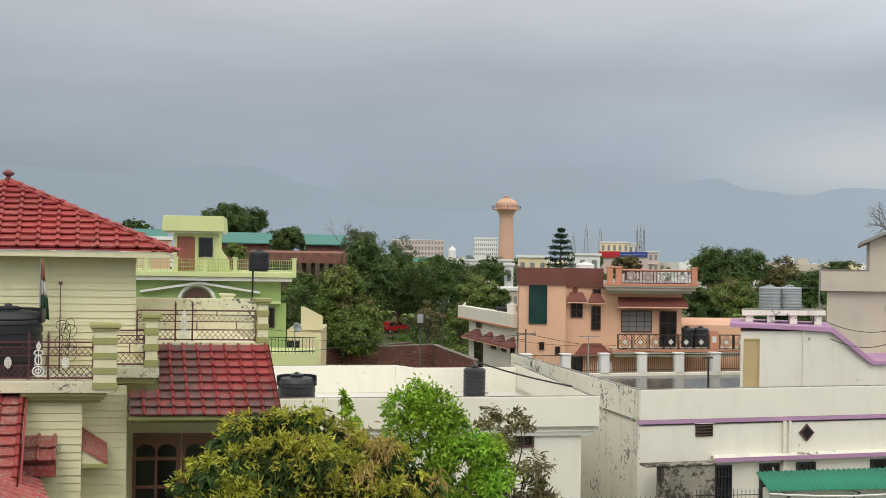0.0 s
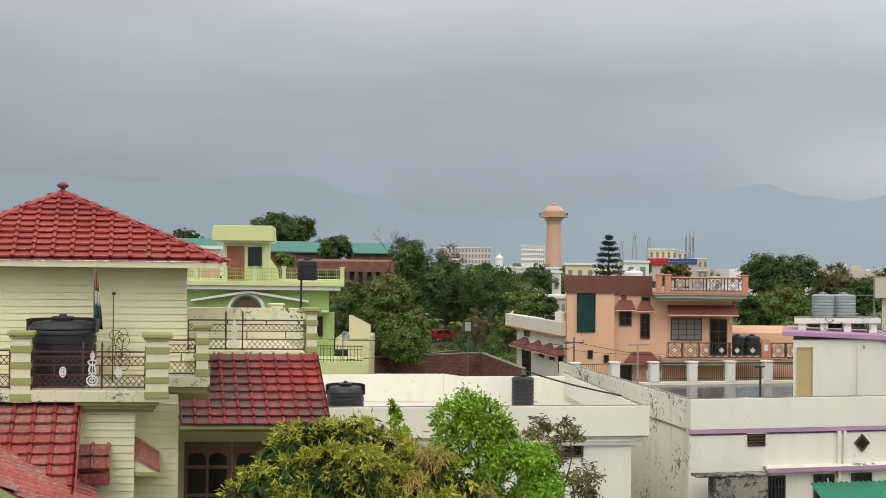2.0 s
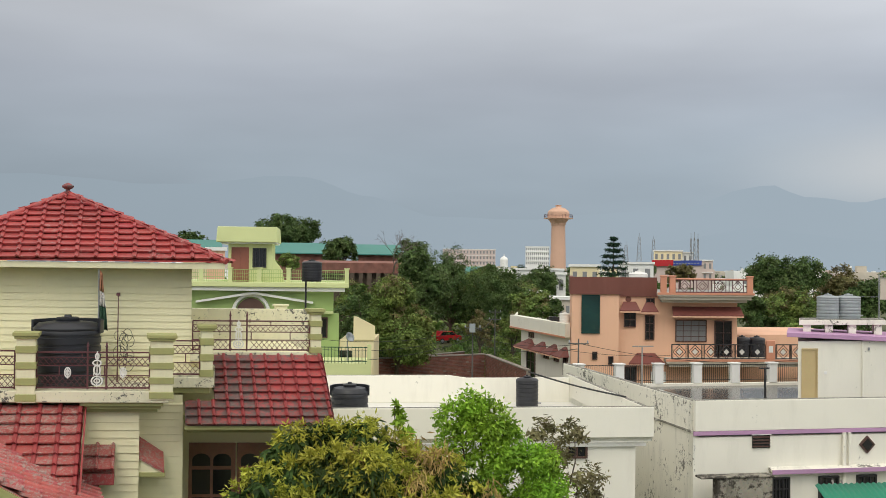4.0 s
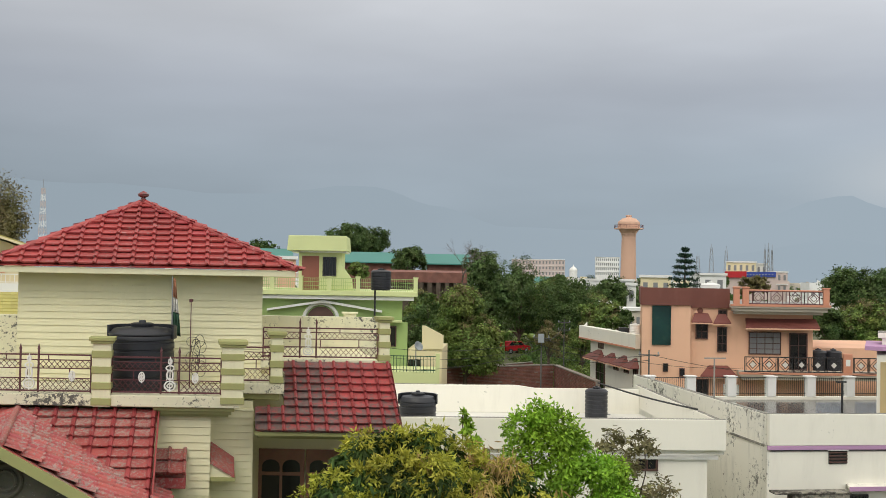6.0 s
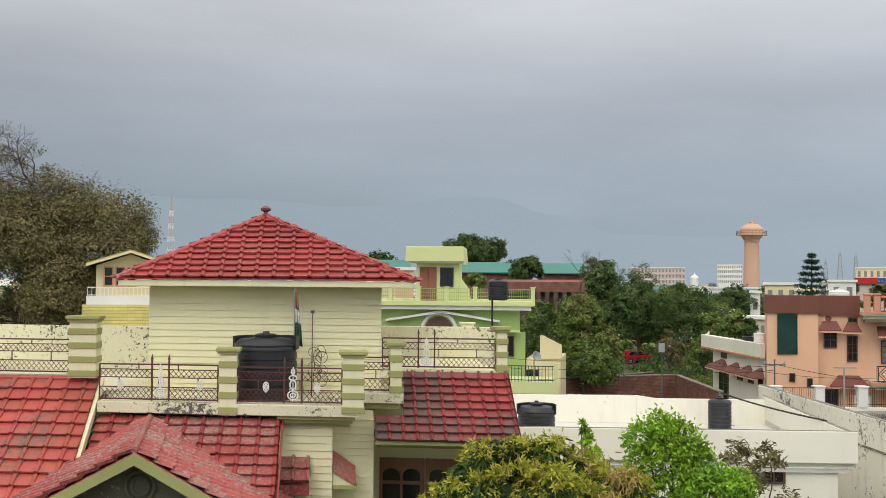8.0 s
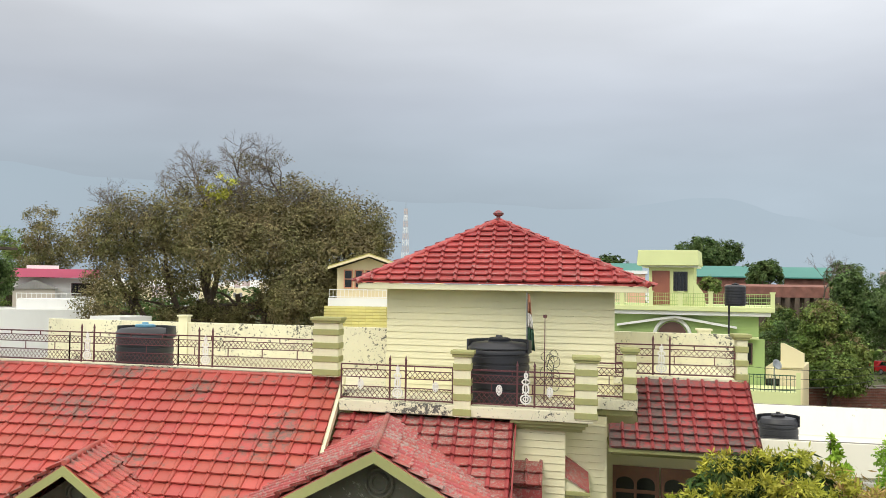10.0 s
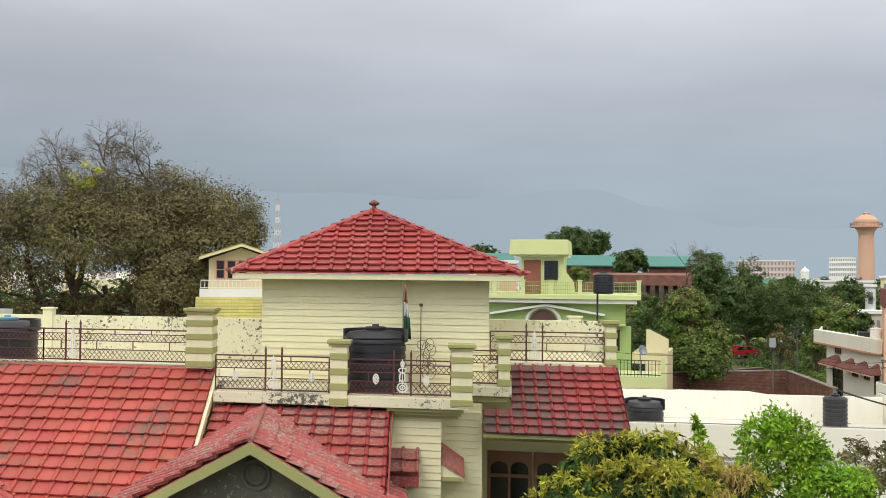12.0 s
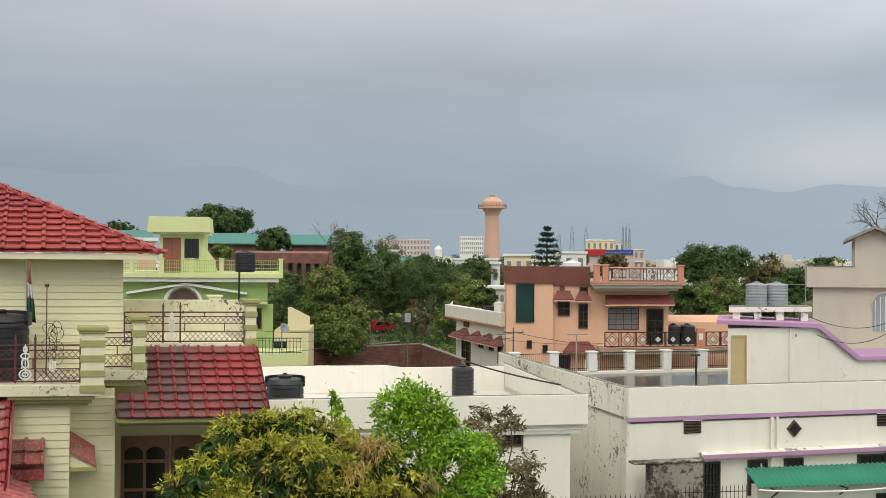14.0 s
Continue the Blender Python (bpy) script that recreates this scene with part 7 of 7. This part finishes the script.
def hall(name, a, b, depth, ztop, zeave, roof_mat, wall_mat, label, windows=0):
    """A long low building between two ground points, with a sheet roof that falls to the front."""
    a, b = Vector((a[0], a[1], 0)), Vector((b[0], b[1], 0))
    d = (b - a)
    ln = d.length
    f = plan(a.x, a.y, math.degrees(math.atan2(d.y, d.x)))
    t = thing(name, f(ln / 2, depth / 2, 0), label, "building", "sheds and halls of the distance")
    part("wall", Build().box(0, ln, 0, depth, 0, zeave, f), wall_mat, t)
    part("roof", Build().slab([f(-0.4, -0.6, zeave), f(ln + 0.4, -0.6, zeave), f(ln + 0.4, depth * 0.5, ztop), f(-0.4, depth * 0.5, ztop)], (0, 0, 0.12))
         .slab([f(-0.4, depth * 0.5, ztop), f(ln + 0.4, depth * 0.5, ztop), f(ln + 0.4, depth + 0.6, zeave), f(-0.4, depth + 0.6, zeave)], (0, 0, 0.12)), roof_mat, t)
    for k in range(windows):
        u = ln * (k + 0.3) / windows
        part("window", Build().box(u, u + ln / windows * 0.4, -0.04, -0.002, zeave * 0.35, zeave * 0.8, f), "glass_dark", t)
    return t


hall("teal_roofed_shed", (-24.65, 115.40, 7.73), (-19.02, 116.46, 7.81), 12, (-21.98, 115.94, 11.43)[2], (-21.96, 115.94, 10.19)[2], "teal_sheet", "brick", "long brick shed with a teal sheet roof")
hall("teal_roofed_shed", (-16.14, 123.95, 7.80), (-11.42, 124.48, 7.87), 12, (-13.91, 124.22, 11.48)[2], (-13.89, 124.23, 10.22)[2], "teal_sheet", "brick", "brick shed with a teal sheet roof")
hall("teal_roofed_shed", (-35.77, 119.77, 7.52), (-31.89, 120.86, 7.57), 12, (-34.36, 120.19, 11.78)[2], (-34.34, 120.19, 10.50)[2], "teal_sheet", "pale_yellow", "shed with a pale wall and teal sheet roof")
hall("teal_roofed_shed", (-5.45, 209.93, 7.31), (-0.62, 210.00, 7.38), 10, (-3.00, 209.98, 8.92)[2], (-2.98, 209.98, 7.57)[2], "teal_sheet", "white_paint", "small far shed with a teal roof")
# Dark wall colour paints in the shade of the void behind the piers.
brick_shed = hall("brick_shed", (-18.4, 102.5, 6.33), (-9.47, 103.57, 6.40), 6, (-12.36, 103.26, 9.34)[2], (-12.36, 103.26, 9.12)[2], "brick", "bark", "brown brick shed, wall painted dark for the shaded void behind its piers")
part("fascia", Build().slab([(-18.5, 101.8, 8.25), (-9.4, 102.85, 8.25), (-9.4, 103.0, 8.25), (-18.5, 101.95, 8.25)], (0, 0, 0.95)), "brick", brick_shed)
for k in range(7):
    p_ = Vector((-14.61, 101.96, 6.35)).lerp(Vector((-9.60, 102.55, 6.42)), k / 6)
    single("shed_pier", Build().box(p_.x - 0.2, p_.x + 0.2, p_.y - 0.4, p_.y, 0, (-12.23, 102.27, 8.24)[2]), "bark", "dark grey-brown pier before the brick shed", "pier", "brick shed piers")


def brick_wall(a, b, height, label, thick=0.25):
    """A garden wall laid brick by brick; far off, so its bricks are one mesh."""
    a, b = Vector((a[0], a[1], 0)), Vector((b[0], b[1], 0))
    d = b - a
    f = plan(a.x, a.y, math.degrees(math.atan2(d.y, d.x)))
    t = thing("brick_wall", f(d.length / 2, 0, 0), label, "wall", "brick plot walls")
    part("core", Build().box(0, d.length, 0.02, thick, 0, height, f), "mortar", t)
    br = Build()
    z, r = max(0, height - 2.0), 0
    while z < height - 0.07:
        u = -0.12 * (r % 2)
        while u < d.length:
            if random.random() > 0.02:
                br.box(max(u, 0), min(u + 0.23, d.length), -random.uniform(0, 0.012), 0.02, z, z + 0.075, f)
            u += 0.245
        z += 0.09
        r += 1
    part("brick_face", br, "brick", t, "weathered red brickwork", kind="stuff")
    part("coping", Build().box(-0.03, d.length + 0.03, -0.04, thick + 0.04, height, height + 0.06, f), "mortar", t)


brick_wall((-7.22, 65.60, 2.43), (-0.59, 70.00, 2.10), (-3.31, 67.92, 3.20)[2], "weathered red brick plot wall")
brick_wall((-0.56, 70.00, 2.10), (1.83, 59.97, 3.12), (0.32, 68.00, 3.18)[2], "weathered red brick plot wall running towards the street")
brick_wall((-6.94, 91.74, 1.82), (-2.70, 97.96, 1.40), 1.1, "low red brick plot wall beyond the trees")

# red car on the far plot
cq = Vector((-5.6, 124.0, 0.0))
car = thing("car", (cq.x, cq.y, 0), "small red hatchback car parked by the wall", "car")
cf_ = plan(cq.x, cq.y, 38)
cp = [(-1.75, 0.35), (1.75, 0.35), (1.8, 0.7), (1.55, 0.9), (0.95, 0.98), (0.45, 1.42), (-1.1, 1.45), (-1.6, 1.0), (-1.8, 0.85)]
part("body", Build().prism(cp, -0.78, 0.78, cf_), "car_red", car, bevel=0.06)
part("side_window", Build().prism([(-1.35, 1.0), (0.75, 0.99), (0.38, 1.34), (-1.02, 1.36)], -0.795, -0.782, cf_), "glass_dark", car)
for u in (-1.1, 1.1):
    w = part("wheel", Build().tube(cf_(u, -0.8, 0.31), cf_(u, -0.6, 0.31), 0.31, 0.31, 18), "rubber", car)
    part("rim", Build().tube(cf_(u, -0.812, 0.31), cf_(u, -0.8, 0.31), 0.19, 0.19, 14), "steel", w)
    part("wheel", Build().tube(cf_(u, 0.6, 0.31), cf_(u, 0.8, 0.31), 0.31, 0.31, 18), "rubber", car)


# banana clump and green weeds on the far plot
bq = Vector((-8.1, 122.0, 0.0))
banana = thing("banana_plant", (bq.x, bq.y, 0), "ragged green banana plant beside the red car", "plant")
part("stem", Build().tube((bq.x, bq.y, 0), (bq.x, bq.y, 0.8), 0.14, 0.10, 8), "bark", banana, smooth=True)
for k in range(8):
    a_ = 0.785 * k + 0.3
    c0 = Vector((bq.x, bq.y, 1.0))
    o_, s_ = Vector((math.cos(a_), math.sin(a_), 0)), Vector((-math.sin(a_), math.cos(a_), 0))
    c1, c2 = c0 + o_ * 0.9 + Vector((0, 0, 1.1)), c0 + o_ * 2.1 + Vector((0, 0, 0.7 + 0.3 * (k % 3)))
    part("leaf", Build().slab([c0 - s_ * 0.08, c0 + s_ * 0.08, c1 + s_ * 0.3, c1 - s_ * 0.3], (0, 0, 0.015)).slab([c1 - s_ * 0.3, c1 + s_ * 0.3, c2 + s_ * 0.08, c2 - s_ * 0.08], (0, 0, 0.015)), "leaf_mid", banana)
weeds = thing("weeds", tuple((0.38, 84.00, 2.53)[:2]) + (0,), "bright green weeds and creeper on the open plot", "weeds")
wl = []
for k in range(60):
    p_ = Vector((-0.79, 90.00, 2.05)).lerp(Vector((2.41, 79.96, 2.87)), random.random())
    wl.append((p_.x, p_.y + random.uniform(-3, 7), random.uniform(0.0, 0.5), random.uniform(0.3, 0.7)))
leaf_mesh("weed_leaves", weeds, wl, 9000, 0.24, 0.11, "leaf_mid", 0.1, 0.4, kind="stuff")

# ---------------------------------------------------------------- poles and wires
M["pole_grey"] = material("dark_weathered_pole", (0.10, 0.10, 0.095), 0.85, 0.15, 3)


def power_pole(at, top, label, arms=2, box=False):
    x, y = at[0], at[1]
    t = thing("power_pole", (x, y, 0), label, "power pole", "street power poles")
    part("post", Build().tube((x, y, 0), (x, y, top), 0.05, 0.032, 8), "pole_grey", t, smooth=True)
    for k in range(arms):
        z = top - 0.25 - 0.55 * k
        arm = part("cross_arm", Build().box(x - 0.45, x + 0.45, y - 0.025, y + 0.025, z, z + 0.05), "pole_grey", t)
        for d in (-0.4, 0.4):
            part("insulator", Build().lathe([(0.03, 0), (0.045, 0.03), (0.025, 0.06), (0.04, 0.09), (0.01, 0.12)], (x + d, y, z + 0.06), 8), "tank_grey", arm)
    if box:
        part("meter_box", Build().box(x - 0.17, x + 0.15, y - 0.3, y - 0.1, top - 0.45, top + 0.02), "tank_grey", t, "white metal meter box")


PA, PB, PC = (-1.17, 57.99, 3.27), (0.07, 78.00, 2.57), (3.73, 46.85, 4.44)
power_pole(PA, (-1.21, 57.99, 5.87)[2], "grey street power pole with a white box", 1, True)
power_pole(PB, (0.02, 78.00, 5.90)[2], "grey street power pole on the plots", 2)
power_pole(PC, (3.71, 46.85, 5.89)[2], "thin grey power pole by the peach house", 1)


def wire(a, b, sag, r=0.014):
    a, b = Vector(a), Vector(b)
    pts = [a.lerp(b, k / 20) - Vector((0, 0, sag * 4 * (k / 20) * (1 - k / 20))) for k in range(21)]
    single("overhead_wire", Build().path(pts, r, 4), "wire", "black overhead wire sagging between poles", "wire", "overhead wires")


pa_ = Vector((-1.21, 57.99, 5.56))
for dz, tgt, sag in ((0, (-8.55, 51.29, 5.38), 0.35), (-0.25, (-8.54, 51.29, 4.91), 0.4), (-0.5, (-7.43, 49.45, 4.49), 0.3), (0.1, (9.44, 57.23, 4.37), 0.5), (-0.3, (3.71, 46.85, 5.64), 0.3), (-0.7, (3.72, 46.85, 5.44), 0.3), (0.0, (0.02, 78.00, 5.48), 0.4)):
    wire(pa_ + Vector((0, 0, dz)), tgt, sag)
wire((3.71, 46.85, 5.69), (14.14, 50.04, 4.83), 0.4)
wire((12.23, 33.86, 7.16), (17.63, 40.31, 6.64), 0.3)
wire((12.78, 34.72, 6.52), (17.63, 40.31, 6.25), 0.35)

# ---------------------------------------------------------------- named far buildings


def block(name, a, b, depth, ztop, mat, label, floors=0, cols=0, band=None, trim="white_paint", z0=0.0):
    """A far flat-roofed building with its rows of windows."""
    a, b = Vector((a[0], a[1], 0)), Vector((b[0], b[1], 0))
    d = b - a
    ln = d.length
    f = plan(a.x, a.y, math.degrees(math.atan2(d.y, d.x)))
    t = thing(name, f(ln / 2, depth / 2, 0), label, "building", "far buildings")
    part("wall", Build().box(0, ln, 0, depth, 0, ztop, f), mat, t)
    part("roof_edge", Build().box(-0.2, ln + 0.2, -0.25, depth + 0.2, ztop, ztop + 0.35, f), trim, t)
    for r in range(floors):
        zb = ztop - (r + 1) * 3.1 + 0.9
        if zb < 0.3:
            break
        for c in range(cols):
            u = ln * (c + 0.28) / cols
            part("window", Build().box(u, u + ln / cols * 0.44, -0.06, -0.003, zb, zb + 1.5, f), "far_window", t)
        if r:
            part("ledge", Build().box(-0.1, ln + 0.1, -0.4, 0.0, zb + 1.9, zb + 2.05, f), trim, t)
    return t


block("long_hotel", (-29.43, 599.28, 10.36), (0.37, 600.00, 10.83), 14, (-14.19, 599.83, 18.62)[2], "far_pink", "long pinkish many-windowed building far off", 4, 16)
block("white_hospital", (20.23, 699.71, 13.32), (35.91, 699.08, 13.56), 14, (28.31, 699.43, 22.42)[2], "white_paint", "white four-storey building far off", 4, 12)
block("cream_house_far", (10.61, 149.62, 7.22), (14.73, 149.27, 7.29), 10, (12.49, 149.48, 9.17)[2], "pale_yellow", "cream flat-roofed house by the conifer", 1, 3)
block("white_house_far", (19.56, 168.87, 7.11), (25.05, 168.14, 7.21), 10, (22.19, 168.55, 9.68)[2], "white_paint", "white flat-roofed house behind the conifer", 1, 3)
block("yellow_building", (44.18, 296.73, 7.42), (51.89, 295.48, 7.55), 12, (48.42, 296.07, 13.83)[2], "pale_yellow", "yellow commercial building with a red and blue front", 2, 5)
block("shop_building", (43.28, 292.82, 7.44), (49.08, 291.90, 7.54), 3.5, (46.30, 292.36, 9.83)[2], "far_pink", "shop front block with a red fascia", 0, 0, trim="far_pink")
single("red_fascia", Build().slab([(43.16, 292.23, 9.63), (48.79, 291.34, 9.72), (48.77, 291.35, 11.43), (43.14, 292.23, 11.35)], (0, 0.3, 0)), "car_red", "bright red shop fascia board", "sign")
M["sign_blue"] = material("blue_sign_board", (0.03, 0.06, 0.30), 0.5, 0.08, 1)
block("shop_building", (48.58, 288.94, 7.55), (55.74, 287.65, 7.67), 3, (51.84, 288.38, 9.92)[2], "far_pink", "pinkish shop block under a blue board", 0, 0, trim="far_pink")
single("blue_board", Build().slab([(48.33, 288.58, 9.86), (55.64, 287.26, 9.98), (55.62, 287.27, 11.36), (48.31, 288.58, 11.25)], (0, 0.3, 0)), "sign_blue", "long blue signboard with pale bars of lettering", "sign")
for k in range(9):
    p_ = Vector((48.47, 288.56, 10.48)).lerp(Vector((54.74, 287.43, 10.58)), k / 8)
    single("sign_bar", Build().box(p_.x - 0.22, p_.x + 0.22, p_.y - 0.12, p_.y, p_.z - 0.11, p_.z + 0.11), "tank_grey", "pale bar of far lettering on the blue board", "sign", "sign bars")
block("white_block_far", (49.58, 297.90, 9.09), (54.98, 296.95, 9.18), 10, (51.84, 297.52, 13.42)[2], "white_paint", "white block above the red shop front", 1, 4)
block("pink_block", (56.15, 304.87, 7.55), (61.95, 303.75, 7.65), 10, (59.55, 304.23, 11.35)[2], "far_pink", "pinkish block beside the blue signboard", 2, 4)
block("white_wall_house", (3.92, 189.96, 6.59), (12.33, 189.60, 6.73), 8, (7.75, 189.84, 8.48)[2], "white_paint", "long low white house among the trees", 1, 9)
block("narrow_white_house", (8.74, 149.74, 3.99), (10.02, 149.66, 4.01), 6, (9.32, 149.71, 8.00)[2], "white_paint", "narrow white house among the trees", 3, 1)
block("low_white_house", (3.24, 139.96, 4.24), (6.52, 139.85, 4.29), 5, (5.01, 139.91, 5.54)[2], "white_wall", "low white house among the trees", 1, 4)
block("brick_house_far", (5.85, 127.87, 3.33), (9.25, 127.67, 3.39), 5, (7.32, 127.79, 5.13)[2], "beige", "low grey-brown house among the trees", 1, 4)
block("peach_house_far", (-28.00, 108.44, 5.99), (-29.73, 107.98, 5.97), 4, (-28.89, 108.21, 10.32)[2], "peach", "peach house behind the green one", 1, 2)
dm = Vector((5.23, 599.98, 7.70))
dome = thing("white_dome", (dm.x, dm.y, 0), "white onion dome of a far temple", "dome")
dz_ = (5.16, 599.98, 12.19)[2]
part("drum", Build().lathe([(2.2, 0), (2.2, dz_)], (dm.x, dm.y, 0), 20), "white_paint", dome)
part("dome_shell", Build().lathe([(2.2, dz_), (2.4, dz_ + 0.7), (2.0, dz_ + 1.7), (1.0, dz_ + 2.5), (0.3, dz_ + 3.0), (0.1, dz_ + 4.0)], (dm.x, dm.y, 0), 20), "white_paint", dome, smooth=True)

# the rest of the town: countless roofs out to the hills
for nm, mat, seed_n, lab in (("town_white", "white_paint", 620, "countless far white houses of the town"), ("town_cream", "pale_yellow", 150, "far cream houses of the town"),
                             ("town_pink", "far_pink", 110, "far pinkish houses of the town"), ("town_grey", "beige", 180, "far grey houses of the town")):
    b = Build()
    wn = Build()
    for k in range(seed_n):
        a = radians(random.uniform(-55, 40))
        D = 340 + 1500 * random.random() ** 1.3
        x, y = D * math.sin(a), D * math.cos(a)
        w_, d_, h_ = random.uniform(5, 13), random.uniform(5, 10), random.choice((3.5, 4.2, 6.8, 7.2, 7.5, 8.6))
        f = plan(x, y, random.uniform(-12, 12))
        b.box(0, w_, 0, d_, 0, h_, f)
        if random.random() < 0.5:
            b.box(w_ * 0.25, w_ * 0.5, d_ * 0.2, d_ * 0.7, h_, h_ + 2.0, f)
        for st in range(int(h_ // 3.2)):
            for c in range(int(w_ // 2.5)):
                wn.box(0.6 + c * 2.5, 1.8 + c * 2.5, -0.06, -0.003, 1.0 + 3.2 * st, 2.3 + 3.2 * st, f)
    t = single(nm, b, mat, lab, "town", kind="stuff")
    single(nm + "_windows", wn, "far_window", "far town house windows, paled to grey for haze", "town", kind="stuff")
wood = thing("far_trees", (0, 400, 0), "dark tree belts between the far roofs", "woodland", kind="stuff")
fl = []
for k in range(800):
    a = radians(random.uniform(-58, 42))
    D = 150 + 1300 * random.random() ** 1.4
    r_ = random.uniform(2.0, 4.2)
    fl.append((D * math.sin(a), D * math.cos(a), r_ * random.uniform(0.7, 1.25), r_))
for k in range(90):
    a = radians(random.uniform(-10, 5))
    D = random.uniform(250, 330)
    fl.append((D * math.sin(a), D * math.cos(a), random.uniform(5.5, 7.0) + (1.6 if a < -0.02 else 0), random.uniform(1.8, 2.6)))
    fl.append((D * math.sin(a), D * math.cos(a), 3.0, 3.0))
leaf_mesh("foliage", wood, fl, 130000, 1.0, 0.65, "leaf_dark", 0.0, 0.5, kind="stuff")

# satellite dish on the green terrace
dq = Vector((-7.44, 53.48, 4.76))
dish = thing("satellite_dish", (dq.x, dq.y, 4.1), "small grey satellite dish on the lime terrace", "satellite dish")
part("stand", Build().tube((dq.x, dq.y, 4.1), dq + Vector((0, 0, 0.42)), 0.03), "steel", dish)
ax = Vector((0.65, -0.55, 0.45)).normalized()
s1 = ax.orthogonal().normalized()
s2 = ax.cross(s1)
b = Build()
cc = dq + Vector((0, 0, 0.5))
vs = [cc + ax * (0.25 * (r_ / 4) ** 2) + (s1 * math.cos(6.2832 * i / 20) + s2 * math.sin(6.2832 * i / 20)) * (0.26 * r_ / 4) for r_ in range(1, 5) for i in range(20)]
b.add(vs, [(r_ * 20 + i, r_ * 20 + (i + 1) % 20, (r_ + 1) * 20 + (i + 1) % 20, (r_ + 1) * 20 + i) for r_ in range(3) for i in range(20)] + [tuple(range(19, -1, -1))])
dm_ = part("reflector", b, "tank_grey", dish, smooth=True)
so = dm_.modifiers.new("plate", "SOLIDIFY")
so.thickness = 0.015
part("feed_arm", Build().tube(cc - s2 * 0.25 + ax * 0.2, cc + ax * 0.4, 0.015), "steel", dish)
